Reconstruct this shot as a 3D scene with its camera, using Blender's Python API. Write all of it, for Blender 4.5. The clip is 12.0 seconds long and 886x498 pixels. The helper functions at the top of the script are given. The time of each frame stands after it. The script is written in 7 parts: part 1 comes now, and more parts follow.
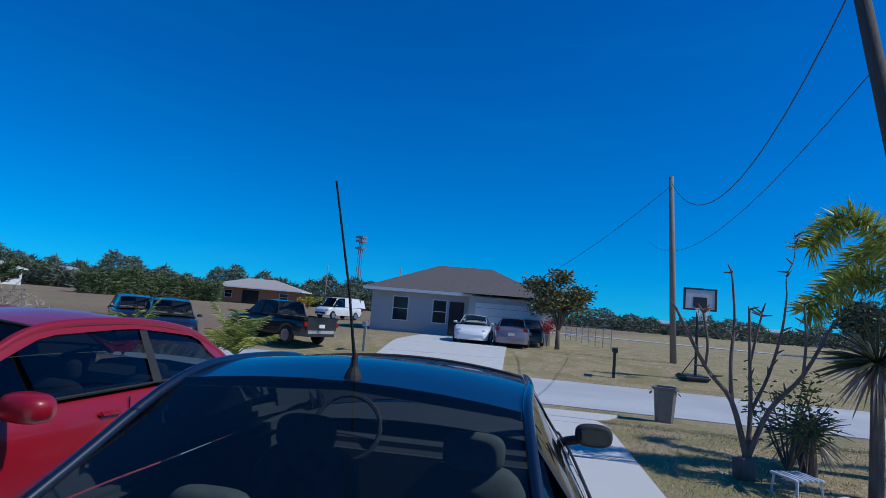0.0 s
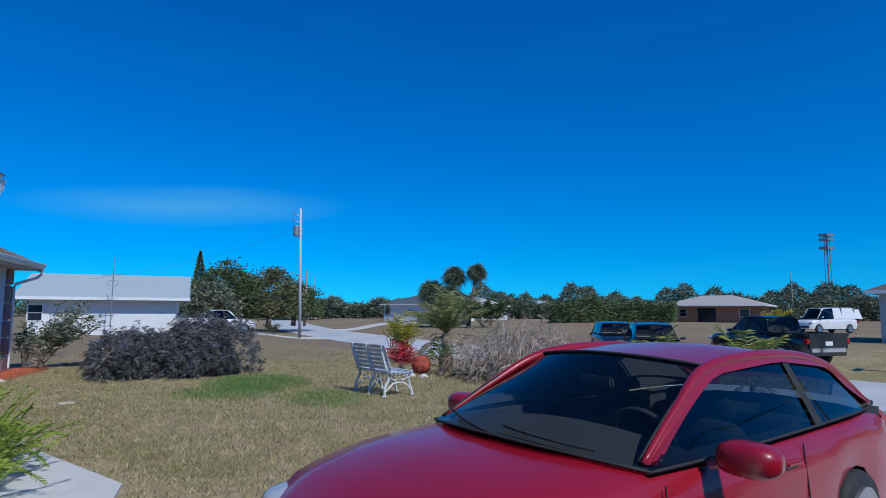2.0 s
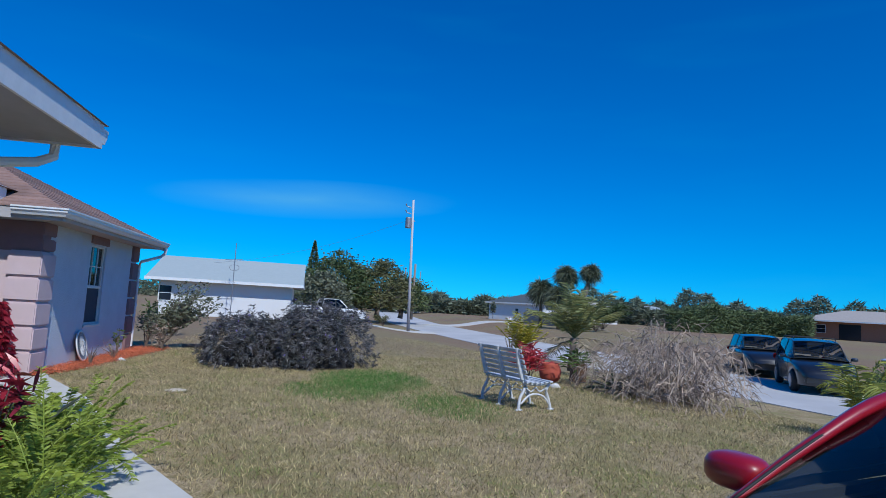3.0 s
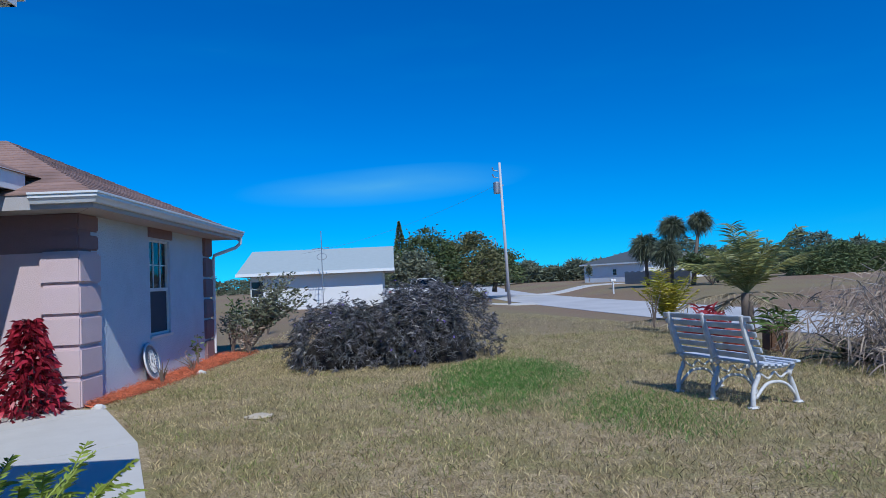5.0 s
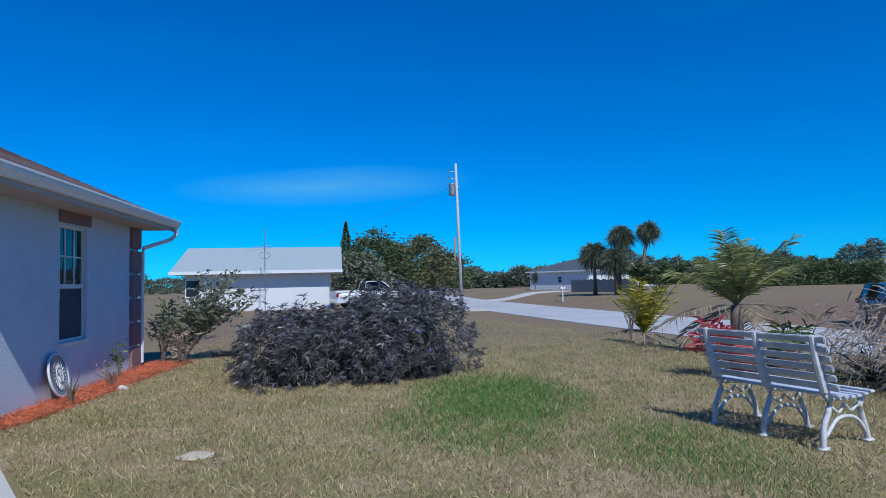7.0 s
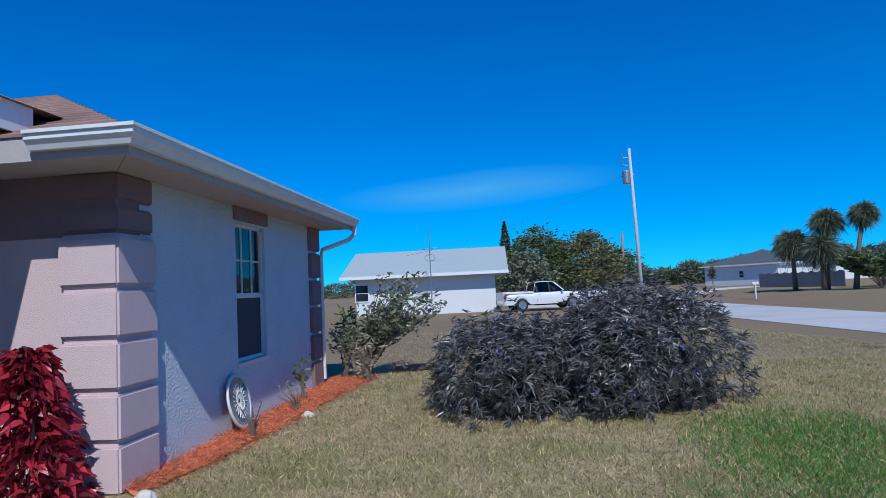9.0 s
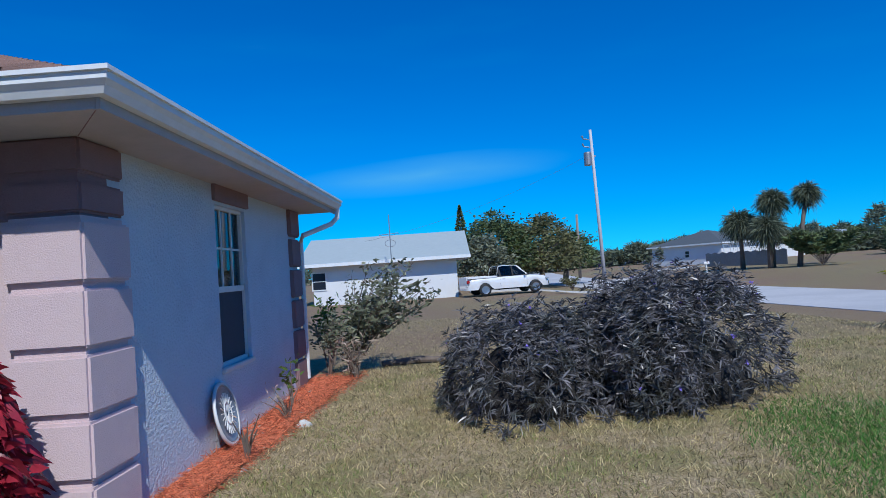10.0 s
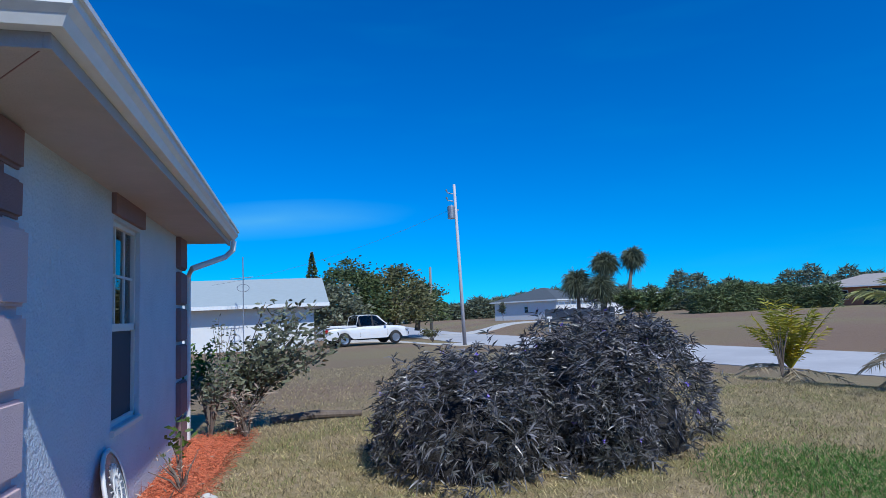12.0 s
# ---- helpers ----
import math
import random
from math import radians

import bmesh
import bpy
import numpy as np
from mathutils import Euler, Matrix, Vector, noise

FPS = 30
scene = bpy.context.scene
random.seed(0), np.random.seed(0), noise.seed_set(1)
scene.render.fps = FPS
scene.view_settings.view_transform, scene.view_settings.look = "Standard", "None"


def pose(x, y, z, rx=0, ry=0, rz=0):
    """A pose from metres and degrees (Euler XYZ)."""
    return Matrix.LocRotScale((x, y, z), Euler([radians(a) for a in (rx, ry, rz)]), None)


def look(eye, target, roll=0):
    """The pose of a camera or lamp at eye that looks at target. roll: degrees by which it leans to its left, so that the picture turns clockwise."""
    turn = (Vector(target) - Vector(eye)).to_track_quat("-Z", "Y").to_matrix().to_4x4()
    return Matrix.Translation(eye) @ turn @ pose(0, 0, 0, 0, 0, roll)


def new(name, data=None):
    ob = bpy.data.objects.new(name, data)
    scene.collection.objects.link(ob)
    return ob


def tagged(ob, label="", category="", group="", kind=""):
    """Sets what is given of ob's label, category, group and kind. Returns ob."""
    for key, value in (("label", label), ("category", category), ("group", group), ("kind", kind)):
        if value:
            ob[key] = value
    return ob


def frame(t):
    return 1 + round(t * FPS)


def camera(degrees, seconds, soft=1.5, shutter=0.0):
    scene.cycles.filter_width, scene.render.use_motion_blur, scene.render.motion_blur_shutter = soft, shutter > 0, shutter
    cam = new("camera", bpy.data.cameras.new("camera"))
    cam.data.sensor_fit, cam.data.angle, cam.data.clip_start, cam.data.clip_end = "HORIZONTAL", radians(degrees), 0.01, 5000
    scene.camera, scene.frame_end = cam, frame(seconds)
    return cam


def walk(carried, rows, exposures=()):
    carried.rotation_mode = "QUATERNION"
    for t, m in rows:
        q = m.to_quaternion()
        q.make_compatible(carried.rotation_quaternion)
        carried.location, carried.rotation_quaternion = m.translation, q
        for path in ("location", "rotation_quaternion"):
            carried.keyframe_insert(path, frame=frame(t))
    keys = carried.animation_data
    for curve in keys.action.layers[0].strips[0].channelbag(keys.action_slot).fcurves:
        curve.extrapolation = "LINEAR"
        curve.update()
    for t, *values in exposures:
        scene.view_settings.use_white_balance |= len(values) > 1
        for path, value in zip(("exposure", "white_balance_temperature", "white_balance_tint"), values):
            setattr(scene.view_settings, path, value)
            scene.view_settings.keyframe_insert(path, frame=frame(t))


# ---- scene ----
cam = camera(73.0, 12.0, soft=0.6)
PATH = [
    (0.0, pose(-0.625, -4.828, 1.514, 95.87, -4.73, -61.20)),
    (0.5, pose(-0.760, -4.568, 1.495, 96.80, -3.72, -49.29)),
    (1.0, pose(-0.856, -4.325, 1.478, 98.46, -2.90, -37.89)),
    (1.5, pose(-1.011, -4.051, 1.483, 98.34, -1.11, -28.92)),
    (2.0, pose(-1.147, -3.633, 1.505, 95.97, -0.21, -20.37)),
    (2.5, pose(-1.214, -2.897, 1.495, 93.05, -0.95, -13.64)),
    (3.0, pose(-1.258, -1.960, 1.485, 95.48, -3.30, -10.70)),
    (3.5, pose(-1.315, -0.907, 1.456, 95.45, -2.58, -7.60)),
    (5.5, pose(-1.707, 1.321, 1.406, 92.57, 3.50, -2.49)),
    (6.0, pose(-1.788, 1.647, 1.422, 93.52, 3.44, -4.62)),
    (6.5, pose(-1.931, 1.958, 1.448, 94.31, 1.54, -8.51)),
    (7.0, pose(-2.045, 2.371, 1.415, 93.17, 1.26, -8.03)),
    (7.5, pose(-2.033, 2.823, 1.429, 91.93, 1.44, 0.08)),
    (9.5, pose(-3.305, 4.929, 1.461, 94.05, 2.73, 6.56)),
    (10.0, pose(-3.646, 5.240, 1.509, 92.05, 3.94, 1.52)),
    (10.5, pose(-3.898, 5.438, 1.577, 90.64, 4.33, -3.14)),
    (11.0, pose(-4.184, 5.667, 1.553, 92.14, 3.76, -7.96)),
    (11.5, pose(-4.431, 5.811, 1.519, 94.32, 3.41, -11.66)),
    (12.0, pose(-4.607, 5.958, 1.466, 96.12, 2.59, -13.61)),
]
walk(cam, PATH, exposures=[(0.0, -0.18, 5800, 6), (1.0, -0.12, 5800, 6), (2.5, -0.04, 5800, 6), (3.5, 0.03, 5800, 6), (9.5, 0.03, 5800, 6), (11.0, 0.14, 5800, 6), (12.0, 0.14, 5800, 6)])

# ---- world, sun, exposure ----
SUN_X, SUN_Y = 0.275, 0.96
SUN_AZ = math.degrees(math.atan2(SUN_X, -SUN_Y))
SUN_EL = 47.0
world = bpy.data.worlds.new("sky")
scene.world = world
world.use_nodes = True
wn = world.node_tree.nodes
wl = world.node_tree.links
sky = wn.new("ShaderNodeTexSky")
sky.sky_type = "NISHITA"
sky.sun_disc = False
sky.sun_elevation = radians(SUN_EL)
sky.sun_rotation = radians(SUN_AZ)
sky.altitude = 0
sky.air_density = 1.0
sky.dust_density = 0.0
sky.ozone_density = 3.0
sky_co = wn.new("ShaderNodeTexCoord")
lift = wn.new("ShaderNodeVectorMath")
lift.operation = "MULTIPLY_ADD"
lift.inputs[1].default_value = (1, 1, 0.97)
lift.inputs[2].default_value = (0, 0, 0.045)
wl.new(sky_co.outputs["Generated"], lift.inputs[0])
unit = wn.new("ShaderNodeVectorMath")
unit.operation = "NORMALIZE"
wl.new(lift.outputs[0], unit.inputs[0])
wl.new(unit.outputs[0], sky.inputs["Vector"])
hs = wn.new("ShaderNodeHueSaturation")
hs.inputs["Saturation"].default_value = 1.25
wl.new(sky.outputs[0], hs.inputs["Color"])
tint = wn.new("ShaderNodeMixRGB")
tint.blend_type = "MULTIPLY"
tint.inputs[0].default_value = 1.0
tint.inputs[2].default_value = (0.10, 0.84, 1.38, 1)
wl.new(hs.outputs[0], tint.inputs[1])
# thin high cloud streaks
tc = wn.new("ShaderNodeTexCoord")
mp = wn.new("ShaderNodeMapping")
mp.inputs["Scale"].default_value = (1.6, 1.6, 9.0)
mp.inputs["Location"].default_value = (0.35, 0.2, 0.6)
wl.new(tc.outputs["Generated"], mp.inputs["Vector"])
cn = wn.new("ShaderNodeTexNoise")
cn.inputs["Scale"].default_value = 2.2
cn.inputs["Detail"].default_value = 3.0
wl.new(mp.outputs[0], cn.inputs["Vector"])
cr = wn.new("ShaderNodeValToRGB")
cr.color_ramp.elements[0].position = 0.52
cr.color_ramp.elements[0].color = (0, 0, 0, 1)
cr.color_ramp.elements[1].position = 0.85
cr.color_ramp.elements[1].color = (0.05, 0.05, 0.05, 1)
wl.new(cn.outputs["Fac"], cr.inputs[0])
# one long soft streak low over the trees
sm = wn.new("ShaderNodeMapping")
sm.vector_type = "TEXTURE"
sm.inputs["Location"].default_value = (-0.045, 0.985, 0.160)
sm.inputs["Rotation"].default_value = (0, radians(-3), radians(4))
sm.inputs["Scale"].default_value = (0.26, 0.6, 0.034)
wl.new(tc.outputs["Generated"], sm.inputs["Vector"])
sg = wn.new("ShaderNodeTexGradient")
sg.gradient_type = "SPHERICAL"
wl.new(sm.outputs[0], sg.inputs["Vector"])
sx_ = wn.new("ShaderNodeMath")
sx_.operation = "MULTIPLY"
wl.new(sg.outputs["Fac"], sx_.inputs[0])
wl.new(cn.outputs["Fac"], sx_.inputs[1])
sa_ = wn.new("ShaderNodeMath")
sa_.operation = "MULTIPLY_ADD"
wl.new(sx_.outputs[0], sa_.inputs[0])
sa_.inputs[1].default_value = 0.9
wl.new(cr.outputs[0], sa_.inputs[2])
cm = wn.new("ShaderNodeMixRGB")
wl.new(sa_.outputs[0], cm.inputs[0])
wl.new(tint.outputs[0], cm.inputs[1])
cm.inputs[2].default_value = (1.9, 5.6, 8.0, 1)
bg = wn["Background"]
bg.inputs["Strength"].default_value = 0.088
wl.new(cm.outputs[0], bg.inputs["Color"])

sun_data = bpy.data.lights.new("sun", "SUN")
sun_data.energy = 3.6
sun_data.angle = radians(0.55)
sun_data.color = (1.0, 0.95, 0.88)
sun = new("sun", sun_data)
ce, se = math.cos(radians(SUN_EL)), math.sin(radians(SUN_EL))
sun.matrix_world = look((60 * SUN_X * ce, -60 * SUN_Y * ce, 60 * se), (0, 0, 0))


# ---- materials ----
def mat(name, c1, c2=None, scale=6.0, rough=0.8, metal=0.0, bump=0.0, bscale=60.0, spec=0.5, c3=None, big=0.6, coat=0.0, rnd=0.0, stretch=(1, 1, 1), island=0.0):
    """A surface with colour that varies at two scales, and fine relief."""
    m = bpy.data.materials.new(name)
    m.use_nodes = True
    n, l = m.node_tree.nodes, m.node_tree.links
    b = n["Principled BSDF"]
    b.inputs["Roughness"].default_value = rough
    b.inputs["Metallic"].default_value = metal
    b.inputs["Specular IOR Level"].default_value = spec
    b.inputs["Coat Weight"].default_value = coat
    b.inputs["Coat Roughness"].default_value = 0.05
    co = n.new("ShaderNodeTexCoord")
    mapn = n.new("ShaderNodeMapping")
    mapn.inputs["Scale"].default_value = stretch
    l.new(co.outputs["Object"], mapn.inputs["Vector"])
    if c2 is None:
        c2 = tuple(v * 0.8 for v in c1)
    no = n.new("ShaderNodeTexNoise")
    no.inputs["Scale"].default_value = scale
    no.inputs["Detail"].default_value = 5
    no.inputs["Roughness"].default_value = 0.65
    l.new(mapn.outputs[0], no.inputs["Vector"])
    ra = n.new("ShaderNodeValToRGB")
    ra.color_ramp.elements[0].position = 0.32
    ra.color_ramp.elements[1].position = 0.68
    ra.color_ramp.elements[0].color = (*c1, 1)
    ra.color_ramp.elements[1].color = (*c2, 1)
    l.new(no.outputs["Fac"], ra.inputs[0])
    out = ra.outputs[0]
    if c3 is not None:
        n2 = n.new("ShaderNodeTexNoise")
        n2.inputs["Scale"].default_value = big
        n2.inputs["Detail"].default_value = 4
        l.new(mapn.outputs[0], n2.inputs["Vector"])
        r2 = n.new("ShaderNodeValToRGB")
        r2.color_ramp.elements[0].position = 0.42
        r2.color_ramp.elements[1].position = 0.62
        l.new(n2.outputs["Fac"], r2.inputs[0])
        mx = n.new("ShaderNodeMixRGB")
        l.new(r2.outputs[0], mx.inputs[0])
        l.new(out, mx.inputs[1])
        mx.inputs[2].default_value = (*c3, 1)
        out = mx.outputs[0]
    if rnd or island:
        src = n.new("ShaderNodeObjectInfo").outputs["Random"] if rnd else n.new("ShaderNodeNewGeometry").outputs["Random Per Island"]
        amt = rnd or island
        h = n.new("ShaderNodeHueSaturation")
        mr = n.new("ShaderNodeMapRange")
        mr.inputs["To Min"].default_value = 1 - amt
        mr.inputs["To Max"].default_value = 1 + amt
        l.new(src, mr.inputs["Value"])
        l.new(mr.outputs[0], h.inputs["Value"])
        l.new(out, h.inputs["Color"])
        out = h.outputs[0]
    l.new(out, b.inputs["Base Color"])
    if bump:
        n3 = n.new("ShaderNodeTexNoise")
        n3.inputs["Scale"].default_value = bscale
        n3.inputs["Detail"].default_value = 4
        l.new(mapn.outputs[0], n3.inputs["Vector"])
        bp = n.new("ShaderNodeBump")
        bp.inputs["Strength"].default_value = bump
        bp.inputs["Distance"].default_value = 0.02
        l.new(n3.outputs["Fac"], bp.inputs["Height"])
        l.new(bp.outputs[0], b.inputs["Normal"])
    return m


def glass_mat(name, tint, gloss=1.0, dust_sheen=0.0):
    m = bpy.data.materials.new(name)
    m.use_nodes = True
    n, l = m.node_tree.nodes, m.node_tree.links
    n.remove(n["Principled BSDF"])
    tr = n.new("ShaderNodeBsdfTransparent")
    tr.inputs[0].default_value = (*tint, 1)
    gl = n.new("ShaderNodeBsdfGlossy")
    gl.inputs["Roughness"].default_value = 0.02
    gl.inputs["Color"].default_value = (gloss, gloss, gloss, 1)
    fr = n.new("ShaderNodeFresnel")
    fr.inputs[0].default_value = 1.5
    mx = n.new("ShaderNodeMixShader")
    l.new(fr.outputs[0], mx.inputs[0])
    l.new(tr.outputs[0], mx.inputs[1])
    l.new(gl.outputs[0], mx.inputs[2])
    out = mx.outputs[0]
    if dust_sheen:
        # thin film of dust and painted-in sky reflection (teal), thicker in soft blotches
        df = n.new("ShaderNodeBsdfDiffuse")
        df.inputs["Color"].default_value = (0.30, 0.42, 0.45, 1)
        nz = n.new("ShaderNodeTexNoise")
        nz.inputs["Scale"].default_value = 5
        nz.inputs["Detail"].default_value = 4
        mr = n.new("ShaderNodeMapRange")
        mr.inputs["To Min"].default_value = dust_sheen * 0.5
        mr.inputs["To Max"].default_value = dust_sheen * 1.5
        l.new(nz.outputs["Fac"], mr.inputs["Value"])
        m2 = n.new("ShaderNodeMixShader")
        l.new(mr.outputs[0], m2.inputs[0])
        l.new(out, m2.inputs[1])
        l.new(df.outputs[0], m2.inputs[2])
        out = m2.outputs[0]
    l.new(out, n["Material Output"].inputs[0])
    return m


def leaf_mat(name, c1, c2, rough=0.5, trans=0.25, isl=0.35, scale=3.0):
    m = mat(name, c1, c2, scale=scale, rough=rough, island=isl, spec=0.4)
    n, l = m.node_tree.nodes, m.node_tree.links
    b = n["Principled BSDF"]
    t = n.new("ShaderNodeBsdfTranslucent")
    src = b.inputs["Base Color"].links[0].from_socket
    l.new(src, t.inputs[0])
    mx = n.new("ShaderNodeMixShader")
    mx.inputs[0].default_value = trans
    l.new(b.outputs[0], mx.inputs[1])
    l.new(t.outputs[0], mx.inputs[2])
    l.new(mx.outputs[0], n["Material Output"].inputs[0])
    return m


M = {}
M["stucco"] = mat("pink_grey_stucco", (0.56, 0.63, 0.71), (0.50, 0.57, 0.65), scale=3, rough=0.95, bump=0.8, bscale=38, c3=(0.58, 0.65, 0.72), big=0.8)
M["trim_dark"] = mat("mauve_stucco", (0.27, 0.17, 0.175), (0.235, 0.15, 0.155), scale=4, rough=0.9, bump=0.35, bscale=90)
M["quoin"] = mat("pink_quoin_stucco", (0.63, 0.49, 0.51), (0.58, 0.45, 0.47), scale=5, rough=0.92, bump=0.3, bscale=110, c3=(0.60, 0.47, 0.48), big=1.5)
M["soffit"] = mat("soffit_paint", (0.45, 0.43, 0.43), (0.40, 0.385, 0.385), scale=5, rough=0.85, bump=0.25, bscale=80)
M["white_trim"] = mat("white_gutter_metal", (0.78, 0.79, 0.78), (0.70, 0.71, 0.70), scale=8, rough=0.4, spec=0.5)
M["frame_white"] = mat("white_window_frame", (0.72, 0.72, 0.70), (0.66, 0.66, 0.64), rough=0.5)
M["shingle"] = mat("brown_shingles", (0.26, 0.16, 0.13), (0.34, 0.22, 0.18), scale=14, rough=0.95, bump=0.4, bscale=120, c3=(0.22, 0.14, 0.115), big=1.2, rnd=0.12)
M["pane"] = glass_mat("window_glass", (0.25, 0.27, 0.30))
M["blind"] = mat("dark_room", (0.02, 0.025, 0.035), (0.03, 0.035, 0.045), rough=0.9)
M["screen"] = mat("insect_screen", (0.035, 0.045, 0.07), (0.03, 0.04, 0.06), rough=0.7)
M["concrete"] = mat("pale_concrete", (0.60, 0.58, 0.54), (0.53, 0.51, 0.47), scale=3, rough=0.9, bump=0.2, bscale=80, c3=(0.56, 0.54, 0.50), big=0.5)
M["road"] = mat("pale_road_surface", (0.48, 0.475, 0.47), (0.54, 0.53, 0.515), scale=5, rough=0.9, bump=0.25, bscale=90, c3=(0.44, 0.435, 0.43), big=0.3)
M["mulch"] = mat("red_mulch", (0.60, 0.19, 0.09), (0.34, 0.085, 0.04), scale=20, rough=0.9, island=0.65)
M["bark"] = mat("grey_bark", (0.20, 0.16, 0.13), (0.13, 0.10, 0.08), scale=14, rough=0.95, bump=0.6, bscale=30, stretch=(1, 1, 0.3))
M["pole"] = mat("weathered_pole_wood", (0.30, 0.25, 0.21), (0.22, 0.18, 0.15), scale=10, rough=0.95, bump=0.4, bscale=40, stretch=(3, 3, 0.2))
M["pole_dark"] = mat("dark_creosoted_pole", (0.10, 0.085, 0.075), (0.07, 0.06, 0.052), scale=10, rough=0.9, bump=0.4, bscale=40, stretch=(3, 3, 0.2))
M["pole_pale"] = mat("pale_concrete_pole", (0.56, 0.53, 0.54), (0.47, 0.45, 0.46), scale=6, rough=0.9, bump=0.2)
M["wire"] = mat("black_wire", (0.02, 0.02, 0.022), rough=0.6)
M["wire_blue"] = mat("thin_wire", (0.08, 0.09, 0.13), rough=0.6)
M["red_paint"] = mat("red_car_paint", (0.29, 0.003, 0.014), (0.26, 0.003, 0.013), scale=2, rough=0.38, coat=0.55)
M["navy_paint"] = mat("dark_navy_car_paint", (0.004, 0.012, 0.034), (0.0035, 0.010, 0.029), scale=2, rough=0.42, coat=0.7, spec=0.3)
M["black_paint"] = mat("black_car_paint", (0.010, 0.011, 0.014), (0.013, 0.014, 0.017), scale=2, rough=0.3, coat=0.8)
M["white_paint"] = mat("white_car_paint", (0.75, 0.75, 0.75), (0.70, 0.70, 0.70), scale=2, rough=0.35, coat=0.5)
M["silver_paint"] = mat("mauve_silver_car_paint", (0.30, 0.24, 0.25), (0.28, 0.23, 0.24), scale=2, rough=0.3, metal=0.6, coat=0.5)
M["car_glass"] = glass_mat("car_glass", (0.17, 0.21, 0.225), 0.9)
M["windshield"] = glass_mat("windshield_glass", (0.78, 0.86, 0.86), 0.6, 0.003)
M["dish_clear"] = mat("frosted_grey_glass", (0.30, 0.34, 0.39), (0.17, 0.20, 0.24), scale=7, rough=0.22)
M["tinted"] = glass_mat("tinted_glass", (0.68, 0.82, 0.84), 0.9, 0.004)
M["rubber"] = mat("black_rubber", (0.015, 0.015, 0.016), (0.022, 0.022, 0.022), rough=0.75)
M["alloy"] = mat("alloy_wheel", (0.5, 0.5, 0.52), rough=0.3, metal=0.9)
M["chrome"] = mat("chrome", (0.75, 0.75, 0.77), rough=0.12, metal=1.0)
M["interior"] = mat("dark_cabin", (0.018, 0.020, 0.024), (0.025, 0.027, 0.03), rough=0.85)
M["seat"] = mat("grey_seat_cloth", (0.035, 0.035, 0.037), (0.025, 0.025, 0.027), scale=20, rough=0.95)
M["seat_tan"] = mat("beige_seat_cloth", (0.075, 0.08, 0.075), (0.055, 0.06, 0.055), scale=20, rough=0.95)
M["tail_red"] = mat("red_lens", (0.35, 0.01, 0.01), rough=0.15)
M["headlight"] = mat("clear_headlight", (0.6, 0.62, 0.65), rough=0.1, metal=0.3)
M["bench_white"] = mat("worn_white_bench_paint", (0.66, 0.69, 0.72), (0.54, 0.57, 0.61), scale=9, rough=0.6, c3=(0.46, 0.49, 0.53), big=5)
M["iron_white"] = mat("worn_white_cast_iron", (0.72, 0.72, 0.71), (0.50, 0.50, 0.50), scale=12, rough=0.6, bump=0.2, bscale=60)
M["brick"] = mat("orange_brick", (0.40, 0.19, 0.11), (0.33, 0.15, 0.09), scale=6, rough=0.95, bump=0.3)
M["white_wall"] = mat("white_house_wall", (0.72, 0.72, 0.71), (0.66, 0.66, 0.65), scale=1.5, rough=0.9, c3=(0.69, 0.69, 0.69), big=0.4)
M["grey_wall"] = mat("pale_grey_house_wall", (0.48, 0.48, 0.47), (0.44, 0.44, 0.43), scale=1.5, rough=0.9)
M["roof_grey"] = mat("dark_grey_shingle_roof", (0.105, 0.09, 0.085), (0.14, 0.12, 0.11), scale=5, rough=0.95, c3=(0.12, 0.105, 0.10), big=0.6)
M["roof_blue"] = mat("blue_grey_roof", (0.075, 0.09, 0.10), (0.10, 0.115, 0.125), scale=5, rough=0.9)
M["roof_pale"] = mat("pale_weathered_roof", (0.42, 0.38, 0.34), (0.36, 0.32, 0.29), scale=4, rough=0.95)
M["roof_metal"] = mat("pale_green_metal_roof", (0.43, 0.48, 0.47), (0.37, 0.42, 0.41), scale=3, rough=0.5, stretch=(6, 1, 1))
M["dark_window"] = mat("dark_window_pane", (0.02, 0.025, 0.035), rough=0.1)
M["fence"] = mat("grey_fence_board", (0.30, 0.29, 0.27), (0.24, 0.23, 0.22), rough=0.95)
M["steel"] = mat("galvanised_steel", (0.35, 0.36, 0.38), (0.28, 0.29, 0.31), rough=0.5, metal=0.7)
M["black_metal"] = mat("black_metal", (0.02, 0.02, 0.022), (0.03, 0.03, 0.03), rough=0.5)
M["board"] = mat("pale_backboard", (0.55, 0.57, 0.60), rough=0.4)
M["bin"] = mat("grey_plastic_bin", (0.24, 0.22, 0.20), (0.19, 0.18, 0.17), rough=0.6, bump=0.1)
M["stone_white"] = mat("white_stone", (0.68, 0.66, 0.62), (0.52, 0.50, 0.47), scale=12, rough=0.9, bump=0.4)
M["terracotta"] = mat("red_terracotta", (0.48, 0.10, 0.06), (0.40, 0.08, 0.05), rough=0.8)
M["stump"] = mat("brown_wooden_pot", (0.16, 0.09, 0.05), (0.11, 0.06, 0.035), rough=0.9, bump=0.3)
M["sand"] = mat("pale_sand", (0.62, 0.54, 0.42), (0.46, 0.39, 0.29), scale=20, rough=0.95, bump=0.5)
M["dirt"] = mat("bare_dirt", (0.20, 0.13, 0.09), (0.14, 0.09, 0.065), rough=0.95, bump=0.4)
M["twig"] = mat("pale_dry_twigs", (0.42, 0.36, 0.31), (0.30, 0.25, 0.21), rough=0.9)
M["dead"] = leaf_mat("dry_fronds", (0.50, 0.40, 0.30), (0.30, 0.23, 0.19), rough=0.8, trans=0.1)
